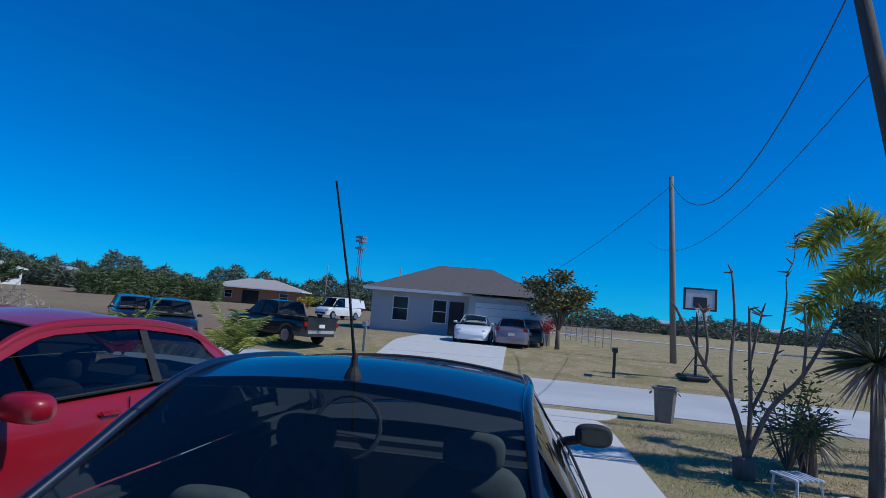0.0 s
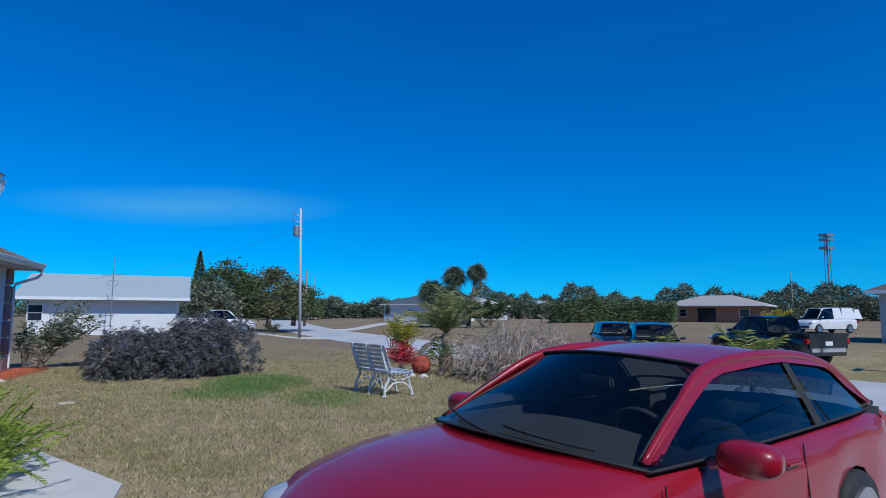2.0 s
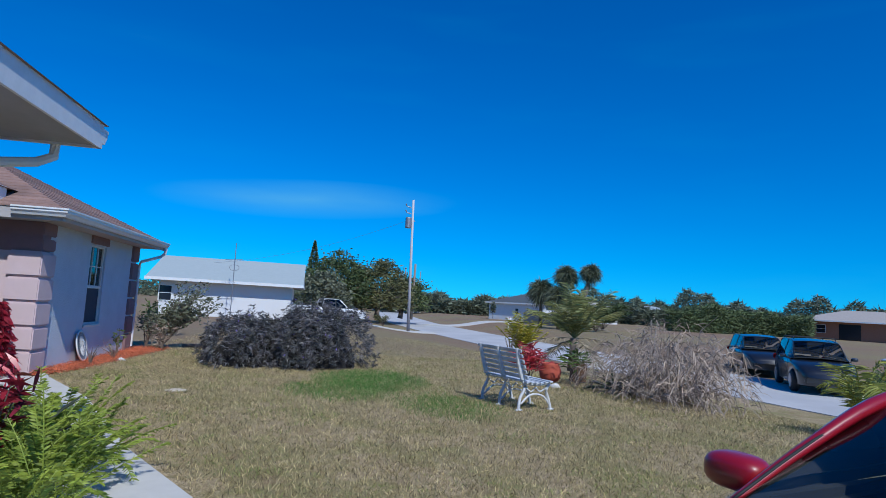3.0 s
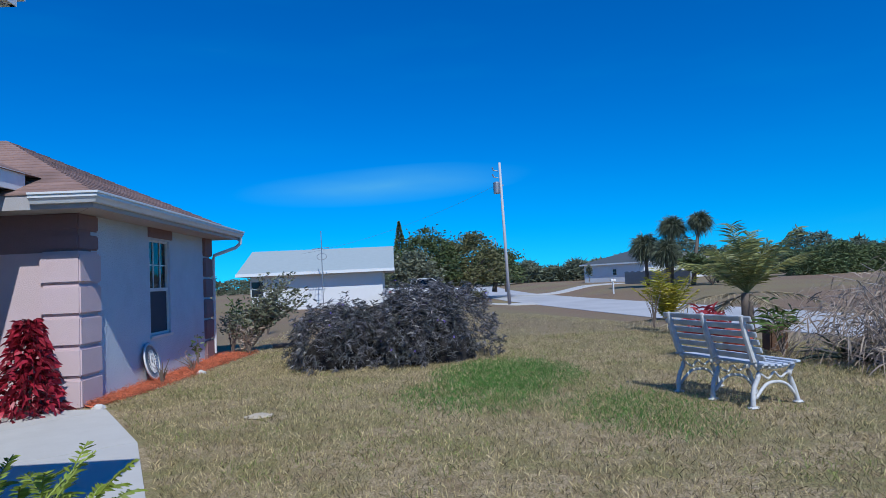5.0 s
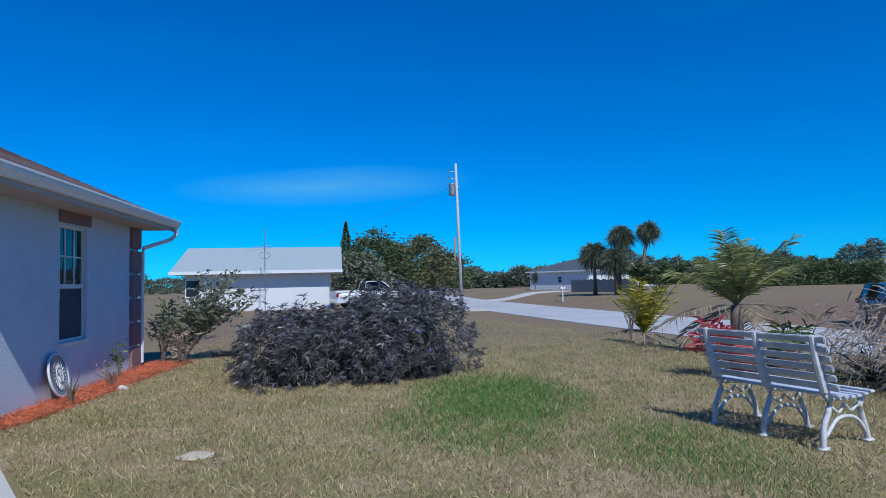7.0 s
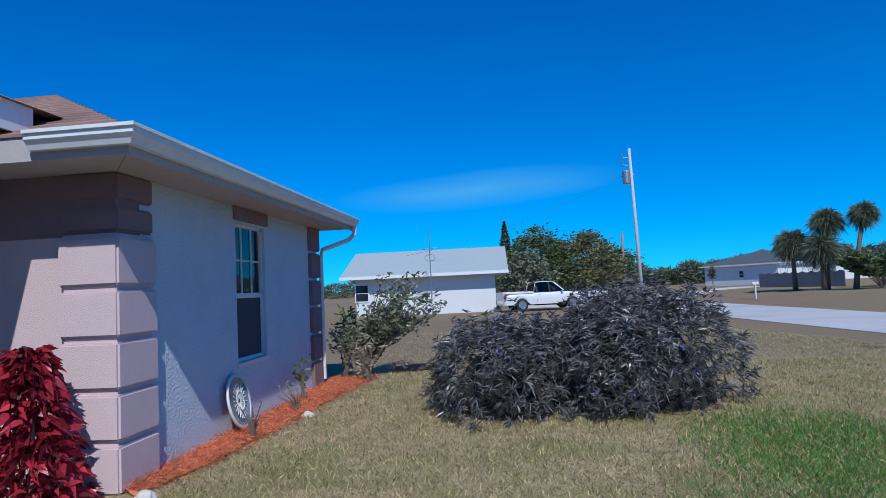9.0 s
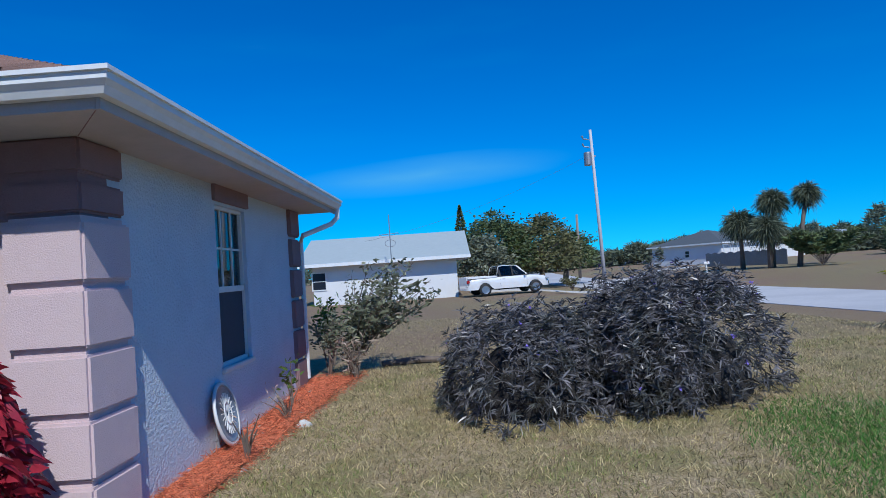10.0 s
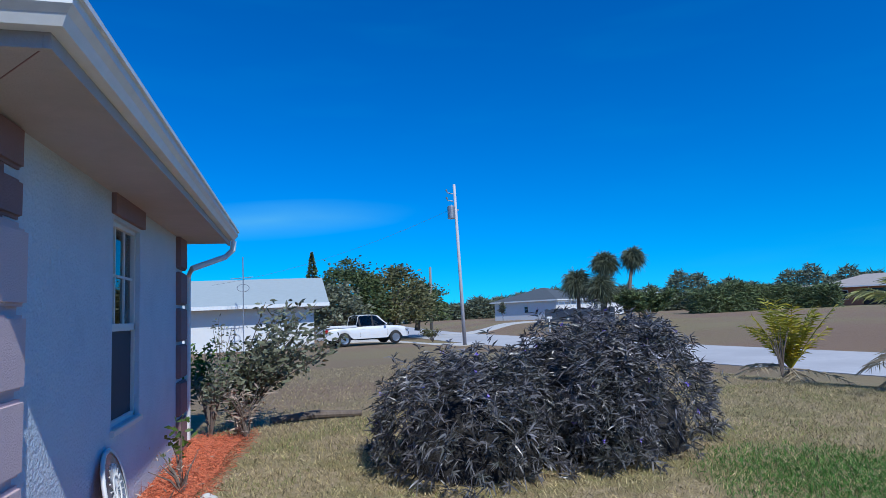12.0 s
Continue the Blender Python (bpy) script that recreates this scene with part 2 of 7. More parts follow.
M["bush"] = leaf_mat("purple_green_leaves", (0.180, 0.168, 0.182), (0.062, 0.067, 0.056), rough=0.32, trans=0.10, isl=0.75)
# near-black colour standing for the shade between the bush's leaves
M["bush_shade"] = mat("bush_depth_shade", (0.030, 0.026, 0.026), (0.015, 0.014, 0.012), scale=14, rough=0.95, bump=1.0, bscale=25)
M["flower"] = mat("violet_flower", (0.22, 0.16, 0.62), (0.28, 0.20, 0.66), rough=0.7)
M["fern"] = leaf_mat("yellow_green_fern", (0.34, 0.40, 0.06), (0.19, 0.27, 0.04), rough=0.5, trans=0.3)
M["croton"] = leaf_mat("crimson_leaves", (0.46, 0.030, 0.055), (0.13, 0.012, 0.022), rough=0.32, trans=0.25, isl=0.8)
M["ti"] = leaf_mat("pink_red_leaves", (0.62, 0.06, 0.09), (0.45, 0.10, 0.08), rough=0.45, trans=0.3)
M["areca"] = leaf_mat("yellow_palm_leaves", (0.55, 0.42, 0.03), (0.24, 0.28, 0.04), rough=0.45, trans=0.3)
M["palm"] = leaf_mat("olive_palm_leaves", (0.40, 0.38, 0.15), (0.22, 0.25, 0.08), rough=0.42, trans=0.25)
M["palm_dry"] = leaf_mat("dry_palm_leaves", (0.45, 0.38, 0.25), (0.32, 0.26, 0.17), rough=0.7, trans=0.2)
M["small_palm"] = leaf_mat("yellow_green_palm_leaves", (0.42, 0.42, 0.10), (0.22, 0.26, 0.06), rough=0.45, trans=0.3)
M["foxtail"] = leaf_mat("foxtail_leaves", (0.55, 0.54, 0.10), (0.22, 0.27, 0.06), rough=0.42, trans=0.25)
M["rose"] = leaf_mat("olive_shrub_leaves", (0.22, 0.23, 0.15), (0.11, 0.12, 0.07), rough=0.4, trans=0.2, isl=0.5)
M["green"] = leaf_mat("green_leaves", (0.12, 0.19, 0.035), (0.06, 0.10, 0.02), rough=0.45, trans=0.25)
M["yucca"] = leaf_mat("grey_green_spikes", (0.085, 0.10, 0.06), (0.045, 0.055, 0.035), rough=0.45, trans=0.15)
M["tree"] = leaf_mat("tree_leaves", (0.12, 0.15, 0.055), (0.065, 0.09, 0.032), rough=0.5, trans=0.2, isl=0.5, scale=1)
M["tree_olive"] = leaf_mat("olive_tree_leaves", (0.18, 0.17, 0.07), (0.10, 0.105, 0.042), rough=0.5, trans=0.2, isl=0.5, scale=1)
M["woods"] = leaf_mat("far_woods_leaves", (0.14, 0.16, 0.10), (0.095, 0.115, 0.070), rough=0.6, trans=0.15, isl=0.5, scale=0.2)
M["hedge"] = leaf_mat("far_hedge_leaves", (0.12, 0.16, 0.06), (0.075, 0.10, 0.04), rough=0.6, trans=0.15, isl=0.5, scale=0.4)
M["grass_blade"] = leaf_mat("grass_blades", (0.58, 0.47, 0.26), (0.31, 0.26, 0.115), rough=0.6, trans=0.3, isl=0.8, scale=2.5)
M["grass_mid"] = leaf_mat("olive_grass_blades", (0.36, 0.40, 0.12), (0.19, 0.24, 0.06), rough=0.55, trans=0.3, isl=0.5)
M["grass_straw"] = leaf_mat("straw_blades", (0.52, 0.43, 0.25), (0.36, 0.28, 0.14), rough=0.6, trans=0.25, isl=0.6, scale=3)
M["grass_green"] = leaf_mat("lush_grass_blades", (0.085, 0.22, 0.035), (0.15, 0.29, 0.06), rough=0.55, trans=0.3, isl=0.4)


def ground_mat():
    m = bpy.data.materials.new("dry_lawn")
    m.use_nodes = True
    n, l = m.node_tree.nodes, m.node_tree.links
    b = n["Principled BSDF"]
    b.inputs["Roughness"].default_value = 0.95
    b.inputs["Specular IOR Level"].default_value = 0.2
    co = n.new("ShaderNodeTexCoord")

    def noise_fac(scale, lo, hi, detail=5):
        t = n.new("ShaderNodeTexNoise")
        t.inputs["Scale"].default_value = scale
        t.inputs["Detail"].default_value = detail
        t.inputs["Roughness"].default_value = 0.6
        l.new(co.outputs["Object"], t.inputs["Vector"])
        r = n.new("ShaderNodeMapRange")
        r.inputs["From Min"].default_value = lo
        r.inputs["From Max"].default_value = hi
        l.new(t.outputs["Fac"], r.inputs["Value"])
        return r.outputs[0]

    def mixc(f, a, c):
        x = n.new("ShaderNodeMixRGB")
        l.new(f, x.inputs[0])
        for i, v in ((1, a), (2, c)):
            if isinstance(v, tuple):
                x.inputs[i].default_value = (*v, 1)
            else:
                l.new(v, x.inputs[i])
        return x.outputs[0]

    dry = mixc(noise_fac(30, 0.35, 0.65), (0.51, 0.40, 0.22), (0.32, 0.245, 0.125))
    olive = mixc(noise_fac(24, 0.35, 0.65), (0.43, 0.40, 0.17), (0.27, 0.26, 0.09))
    brown = mixc(noise_fac(18, 0.3, 0.7), (0.30, 0.21, 0.14), (0.22, 0.15, 0.10))
    straw = mixc(noise_fac(9, 0.42, 0.60), dry, (0.60, 0.47, 0.29))
    olive2 = mixc(noise_fac(7, 0.40, 0.62), olive, (0.35, 0.29, 0.14))
    near = mixc(noise_fac(0.9, 0.46, 0.56), straw, olive2)
    near = mixc(noise_fac(11, 0.56, 0.66), near, (0.31, 0.26, 0.12))
    near = mixc(noise_fac(2.6, 0.56, 0.68), near, (0.37, 0.27, 0.15))
    near = mixc(noise_fac(60, 0.42, 0.68), near, (0.20, 0.145, 0.075))
    far = mixc(noise_fac(0.06, 0.40, 0.6), brown, (0.27, 0.22, 0.12))
    sep = n.new("ShaderNodeSeparateXYZ")
    l.new(co.outputs["Object"], sep.inputs[0])
    mr = n.new("ShaderNodeMapRange")
    mr.inputs["From Min"].default_value = 12.0
    mr.inputs["From Max"].default_value = 19.0
    l.new(sep.outputs["Y"], mr.inputs["Value"])
    c = mixc(mr.outputs[0], near, far)
    l.new(c, b.inputs["Base Color"])
    t = n.new("ShaderNodeTexNoise")
    t.inputs["Scale"].default_value = 45
    t.inputs["Detail"].default_value = 5
    l.new(co.outputs["Object"], t.inputs["Vector"])
    bp = n.new("ShaderNodeBump")
    bp.inputs["Strength"].default_value = 0.9
    bp.inputs["Distance"].default_value = 0.04
    l.new(t.outputs["Fac"], bp.inputs["Height"])
    l.new(bp.outputs[0], b.inputs["Normal"])
    return m


M["lawn"] = ground_mat()


# ---- mesh helpers ----
def empty(name, m=None, label="", category="", group="", kind=""):
    e = new(name)
    if m is not None:
        e.matrix_world = m
    return tagged(e, label, category, group, kind)


def outward(bm, centre):
    """Turns every face away from a point."""
    bm.normal_update()
    for f in bm.faces:
        if f.normal.dot(f.calc_center_median() - Vector(centre)) < 0:
            f.normal_flip()
    return bm


def part(name, bm, material, parent=None, label="", smooth=False):
    """Links a bmesh as one mesh object, under a thing where one is given."""
    me = bpy.data.meshes.new(name)
    bm.to_mesh(me)
    bm.free()
    if smooth:
        for p in me.polygons:
            p.use_smooth = True
    me.materials.append(material)
    ob = new(name, me)
    if parent is not None:
        ob.parent = parent
    return tagged(ob, label)


def raw(name, verts, faces, material, parent=None, label="", smooth=False):
    me = bpy.data.meshes.new(name)
    me.from_pydata([tuple(v) for v in verts], [], faces)
    me.materials.append(material)
    if smooth:
        for p in me.polygons:
            p.use_smooth = True
    ob = new(name, me)
    if parent is not None:
        ob.parent = parent
    return tagged(ob, label)


def box(bm, x0, x1, y0, y1, z0, z1, bevel=0.0, m=None):
    r = bmesh.ops.create_cube(bm, size=1)
    vs = r["verts"]
    t = Matrix.Translation(((x0 + x1) / 2, (y0 + y1) / 2, (z0 + z1) / 2)) @ Matrix.Diagonal((x1 - x0, y1 - y0, z1 - z0, 1))
    bmesh.ops.transform(bm, matrix=(m @ t) if m is not None else t, verts=vs)
    if bevel:
        es = list({e for v in vs for e in v.link_edges})
        bmesh.ops.bevel(bm, geom=es, offset=bevel, segments=3 if bevel > 0.03 else 2, affect="EDGES", clamp_overlap=True)
    return bm


def boxed(*a, **k):
    return box(bmesh.new(), *a, **k)


def tube(bm, pts, radii, n=8, cap=True):
    """A round tube along points, with one radius or one for each point."""
    pts = [Vector(p) for p in pts]
    if not hasattr(radii, "__len__"):
        radii = [radii] * len(pts)
    rings = []
    up = Vector((0, 0, 1))
    for i, p in enumerate(pts):
        d = (pts[min(i + 1, len(pts) - 1)] - pts[max(i - 1, 0)]).normalized()
        a = d.cross(up)
        if a.length < 1e-3:
            a = d.cross(Vector((0, 1, 0)))
        a.normalize()
        b = d.cross(a).normalized()
        rings.append([bm.verts.new(p + (a * math.cos(2 * math.pi * k / n) + b * math.sin(2 * math.pi * k / n)) * radii[i]) for k in range(n)])
    for r0, r1 in zip(rings, rings[1:]):
        for k in range(n):
            bm.faces.new((r0[k], r0[(k + 1) % n], r1[(k + 1) % n], r1[k]))
    if cap:
        bm.faces.new(rings[0][::-1])
        bm.faces.new(rings[-1])
    return bm


def tubed(*a, **k):
    return tube(bmesh.new(), *a, **k)


def grid(bm, rows):
    """A sheet of quads through rows of points."""
    vs = [[bm.verts.new(p) for p in r] for r in rows]
    for a, b in zip(vs, vs[1:]):
        for i in range(len(a) - 1):
            bm.faces.new((a[i], a[i + 1], b[i + 1], b[i]))
    return bm


def strip(left, right, z0, z1):
    """A slab between two outlines."""
    bm = bmesh.new()
    a = [(bm.verts.new((*p, z1)), bm.verts.new((*p, z0))) for p in left]
    b = [(bm.verts.new((*p, z1)), bm.verts.new((*p, z0))) for p in right]
    for i in range(len(a) - 1):
        bm.faces.new((a[i][0], b[i][0], b[i + 1][0], a[i + 1][0]))
        bm.faces.new((a[i][1], a[i][0], a[i + 1][0], a[i + 1][1]))
        bm.faces.new((b[i][0], b[i][1], b[i + 1][1], b[i + 1][0]))
    for k in (0, -1):
        bm.faces.new((a[k][0], a[k][1], b[k][1], b[k][0]))
    bmesh.ops.recalc_face_normals(bm, faces=bm.faces)
    return bm


def revolve(profile, n=24):
    bm = bmesh.new()
    rings = [[bm.verts.new((r * math.cos(2 * math.pi * k / n), r * math.sin(2 * math.pi * k / n), z)) for k in range(n)] for r, z in profile]
    for a, b in zip(rings, rings[1:]):
        for k in range(n):
            bm.faces.new((a[k], a[(k + 1) % n], b[(k + 1) % n], b[k]))
    bm.faces.new(rings[0][::-1])
    bm.faces.new(rings[-1])
    return bm


def blades(name, base, way, length, width, material, parent=None, droop=0.3, segs=3, label="", fold=0.0, rng=None):
    """Many narrow leaves in one mesh: base points, directions, lengths and widths as arrays."""
    rng = rng or np.random.RandomState(1)
    base, way = np.asarray(base, float), np.asarray(way, float)
    n = len(base)
    way /= np.linalg.norm(way, axis=1)[:, None] + 1e-9
    length = np.broadcast_to(np.asarray(length, float), (n,))
    width = np.broadcast_to(np.asarray(width, float), (n,))
    ref = rng.normal(size=(n, 3))
    ref[:, 2] *= 0.4
    side = np.cross(way, ref)
    side /= np.linalg.norm(side, axis=1)[:, None] + 1e-9
    rows = []
    for k in range(segs + 1):
        f = k / segs
        c = base + way * (length * f)[:, None]
        c[:, 2] -= droop * length * f * f
        w = width * (0.35 + 1.3 * f if f < 0.4 else max(0.04, (1 - f) / 0.6 * 0.9)) * 0.5
        rows.append((c - side * w[:, None], c + side * w[:, None]))
    verts = np.stack([v for r in rows for v in r], 1).reshape(-1, 3)
    per = 2 * (segs + 1)
    off = (np.arange(n) * per)[:, None]
    faces = np.concatenate([off + np.array([2 * k, 2 * k + 1, 2 * k + 3, 2 * k + 2]) for k in range(segs)], 0)
    me = bpy.data.meshes.new(name)
    me.vertices.add(len(verts))
    me.vertices.foreach_set("co", verts.ravel())
    me.loops.add(len(faces) * 4)
    me.loops.foreach_set("vertex_index", faces.ravel())
    me.polygons.add(len(faces))
    me.polygons.foreach_set("loop_start", np.arange(len(faces)) * 4)
    me.polygons.foreach_set("loop_total", np.full(len(faces), 4))
    me.update(calc_edges=True)
    me.materials.append(material)
    ob = new(name, me)
    if parent is not None:
        ob.parent = parent
    return tagged(ob, label)


def unit_dirs(rng, n, up=0.0):
    d = rng.normal(size=(n, 3))
    d[:, 2] = np.abs(d[:, 2]) * 0.7 + up
    return d / np.linalg.norm(d, axis=1)[:, None]


# ---- ground ----
CENTRE = [(27, -34), (21.5, -14), (17.2, -0.8), (14.1, 8.4), (12.2, 18), (10.9, 27), (9.5, 40), (8.6, 52), (8.2, 70), (10.5, 110), (16, 160), (24, 220)]


def smooth_line(pts, k=5):
    out = []
    p = [Vector((*q, 0)) for q in pts]
    for i in range(len(p) - 1):
        a, b, c, d = p[max(i - 1, 0)], p[i], p[i + 1], p[min(i + 2, len(p) - 1)]
        for s in range(k):
            t = s / k
            out.append(0.5 * (2 * b + (c - a) * t + (2 * a - 5 * b + 4 * c - d) * t * t + (3 * b - a - 3 * c + d) * t ** 3))
    out.append(p[-1])
    return [(v.x, v.y) for v in out]


ROAD_C = np.array(smooth_line(CENTRE))
ROAD_Z, ROAD_W = -0.55, 6.1


def ground_z(x, y):
    """The height of the land: a shallow dip along the road."""
    off = np.abs(np.asarray(x, float) - np.interp(y, ROAD_C[:, 1], ROAD_C[:, 0])) * 0.95
    f = np.clip((off - 3.7) / 5.8, 0, 1)
    return ROAD_Z * (1 - f * f * (3 - 2 * f))


def gz(x, y):
    return float(ground_z(x, y))


xs_ = [-2500, -400, -80] + list(np.arange(-40, 50, 1.5)) + [60, 90, 200, 600, 2500]
ys_ = [-2500, -300, -60] + list(np.arange(-36, 90, 1.8)) + [100, 120, 150, 200, 260, 600, 3000]
g = bmesh.new()
grid(g, [[(x, y, gz(x, y) if -60 < y < 230 else 0.0) for x in xs_] for y in ys_])
tagged(part("ground", g, M["lawn"], smooth=True), "dry patchy lawn and brown fields", "ground", kind="structure")


def slab_strip(left, right, lift):
    """A slab that lies on the land between two outlines."""
    bm = bmesh.new()
    a = [(bm.verts.new((*p, gz(*p) + lift)), bm.verts.new((*p, gz(*p) - 0.1))) for p in left]
    b = [(bm.verts.new((*p, gz(*p) + lift)), bm.verts.new((*p, gz(*p) - 0.1))) for p in right]
    for i in range(len(a) - 1):
        bm.faces.new((a[i][0], b[i][0], b[i + 1][0], a[i + 1][0]))
        bm.faces.new((a[i][1], a[i][0], a[i + 1][0], a[i + 1][1]))
        bm.faces.new((b[i][0], b[i][1], b[i + 1][1], b[i + 1][0]))
    for k in (0, -1):
        bm.faces.new((a[k][0], a[k][1], b[k][1], b[k][0]))
    bmesh.ops.recalc_face_normals(bm, faces=bm.faces)
    return bm


def road(name, pts, width, lift, material, label, category="road"):
    c = smooth_line(pts, 8)
    l, r = [], []
    for i, p in enumerate(c):
        a, b = Vector(c[max(i - 1, 0)]), Vector(c[min(i + 1, len(c) - 1)])
        d = (b - a).normalized()
        s = Vector((-d.y, d.x)) * width / 2
        l.append((p[0] + s.x, p[1] + s.y))
        r.append((p[0] - s.x, p[1] - s.y))
    return tagged(part(name, slab_strip(l, r, lift), material), label, category, kind="structure")


road("road", CENTRE, ROAD_W, 0.022, M["road"], "pale sun-bleached residential road curving through lawns")
road("road_far", [(60, -60), (64, -10), (66, 20), (63, 28)], 3.0, 0.05, M["road"], "pale strip of road across the far field")
road("side_drive", [(9.5, 60), (16, 66), (23, 73)], 3.0, 0.05, M["concrete"], "pale side driveway branching off the road")
road("truck_drive", [(6.6, 42.5), (3.0, 42.6), (-3, 42.4)], 2.6, 0.06, M["concrete"], "pale concrete drive beside the utility pole")

D = Vector((0.93, 0.37)).normalized()
N = Vector((-D.y, D.x))
drive = tagged(empty("driveway"), "pale concrete driveway in slabs with dark joints", "driveway", kind="structure")
o = Vector((-3.6, -5.0))
for i in range(7):
    a, b = i * 2.45, i * 2.45 + 2.425
    w0 = 2.35
    w1 = 2.35 if i < 6 else 3.4
    k = [a + (b - a) * j / 3 for j in range(4)]
    wd = [w0 + (w1 - w0) * j / 3 for j in range(4)]
    part("slab", slab_strip([tuple(o + D * u + N * w) for u, w in zip(k, wd)], [tuple(o + D * u - N * w) for u, w in zip(k, wd)], 0.035), M["concrete"], drive)
o2 = Vector((16.9, 5.3))
drive2 = tagged(empty("driveway_opposite"), "pale concrete driveway across the road", "driveway", kind="structure")
for i in range(7):
    a, b = i * 2.4, i * 2.4 + 2.375
    k = [a + (b - a) * j / 3 for j in range(4)]
    part("slab", slab_strip([tuple(o2 + D * u + N * 2.6) for u in k], [tuple(o2 + D * u - N * 2.5) for u in k], 0.05), M["concrete"], drive2)

walkway = tagged(empty("walkway"), "pale concrete footpath leading to the front entry", "footpath", kind="structure")
WR = [(-1.9, -1.4), (-1.87, 2.3), (-2.98, 4.1), (-4.28, 6.75), (-5.45, 8.5), (-6.6, 8.72)]
WL = [(-3.0, -2.0), (-3.05, 1.9), (-4.0, 3.5), (-5.3, 6.1), (-6.2, 7.35), (-7.4, 7.5)]
for i in range(len(WR) - 1):
    a, b = Vector(WR[i]), Vector(WR[i + 1])
    c, d = Vector(WL[i]), Vector(WL[i + 1])
    part("slab", strip([tuple(c + (d - c).normalized() * 0.012), tuple(d)], [tuple(a + (b - a).normalized() * 0.012), tuple(b)], -0.05, 0.032), M["concrete"], walkway)

# ---- the pink house ----
WX, FY, BY = -5.95, 8.85, 13.75      # window wall, front wall and back wall of the wing
EX, EY0, EY1 = -5.37, 8.20, 14.20    # roof edges
ZS = 2.50
house = tagged(empty("house"), "pink stucco bungalow with brown shingle roof and white gutters", "house")
wall = bmesh.new()
wy0, wy1, wz0, wz1 = 10.92, 11.72, 0.72, 2.30
T = 0.2
box(wall, WX - T, WX, FY, wy0, 0, ZS + 0.1)
box(wall, WX - T, WX, wy1, BY, 0, ZS + 0.1)
box(wall, WX - T, WX, wy0, wy1, 0, wz0)
box(wall, WX - T, WX, wy0, wy1, wz1, ZS + 0.1)
box(wall, -16, WX - T, BY - T, BY, 0, ZS + 0.1)
part("wing_wall", wall, M["stucco"], house)
part("front_wall", boxed(-7.6, WX - T, FY, FY + T, 0, ZS + 0.1), M["quoin"], house, "pink stucco front wall")
part("upper_band", boxed(-7.6, WX + 0.004, FY - 0.006, FY + 0.30, 1.99, ZS + 0.05), M["trim_dark"], house, "mauve band under the eave")
part("entry_wall", boxed(-16, -7.6, 9.6, 9.8, 0, ZS + 0.4), M["trim_dark"], house)
part("entry_side", boxed(-7.7, -7.5, FY, 9.8, 0, ZS + 0.4), M["trim_dark"], house)


def quoins(x0, x1, y0, y1, zs, mt):
    for z0, z1 in zs:
        part("quoin_block", boxed(x0, x1, y0, y1, z0, z1, 0.018), mt, house)


qz = [(0.0, 0.36), (0.40, 0.75), (0.79, 1.15), (1.19, 1.55), (1.59, 1.97)]
quoins(-6.40, WX + 0.06, FY - 0.07, FY + 0.46, qz, M["quoin"])
part("quoin_core", boxed(-6.37, WX + 0.025, FY - 0.035, FY + 0.42, 0, 2.0), M["quoin"], house)
# upper and far-corner quoins take the darker mauve
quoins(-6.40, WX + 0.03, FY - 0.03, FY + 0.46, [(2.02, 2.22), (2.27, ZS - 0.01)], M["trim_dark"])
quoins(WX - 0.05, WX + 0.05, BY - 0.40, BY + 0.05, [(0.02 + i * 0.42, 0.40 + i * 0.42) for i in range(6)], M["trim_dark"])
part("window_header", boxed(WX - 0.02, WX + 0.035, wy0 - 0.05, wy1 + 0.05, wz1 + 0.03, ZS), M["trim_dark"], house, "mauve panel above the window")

win = empty("window_1")
win.parent = house
tagged(win, "single-hung window with white frame, muntins above and screen below")
fr = bmesh.new()
for a in ((wy0, wy0 + 0.035, wz0, wz1), (wy1 - 0.035, wy1, wz0, wz1), (wy0, wy1, wz0, wz0 + 0.04), (wy0, wy1, wz1 - 0.035, wz1), (wy0, wy1, 1.44, 1.50)):
    box(fr, WX - 0.10, WX - 0.035, a[0], a[1], a[2], a[3], 0.004)
part("window_frame", fr, M["frame_white"], win)
mu = bmesh.new()
for k in (1, 2):
    yy = wy0 + (wy1 - wy0) * k / 3
    box(mu, WX - 0.078, WX - 0.055, yy - 0.010, yy + 0.010, 1.50, wz1 - 0.03)
box(mu, WX - 0.078, WX - 0.055, wy0 + 0.03, wy1 - 0.03, 1.87, 1.89)
part("muntin_grid", mu, M["frame_white"], win)
p = part("pane", boxed(WX - 0.075, WX - 0.07, wy0 + 0.02, wy1 - 0.02, 1.49, wz1 - 0.02), M["pane"], win)
p = part("pane", boxed(WX - 0.085, WX - 0.08, wy0 + 0.02, wy1 - 0.02, wz0 + 0.02, 1.47), M["pane"], win)
part("screen", boxed(WX - 0.062, WX - 0.060, wy0 + 0.03, wy1 - 0.03, wz0 + 0.03, 1.45), M["screen"], win, "dark insect screen")
part("sill", boxed(WX - 0.10, WX + 0.03, wy0 - 0.03, wy1 + 0.03, wz0 - 0.05, wz0, 0.008), M["frame_white"], win)
part("room_behind", boxed(WX - 1.2, WX - 0.22, wy0 - 0.5, wy1 + 0.5, 0.3, 2.4), M["blind"], win)

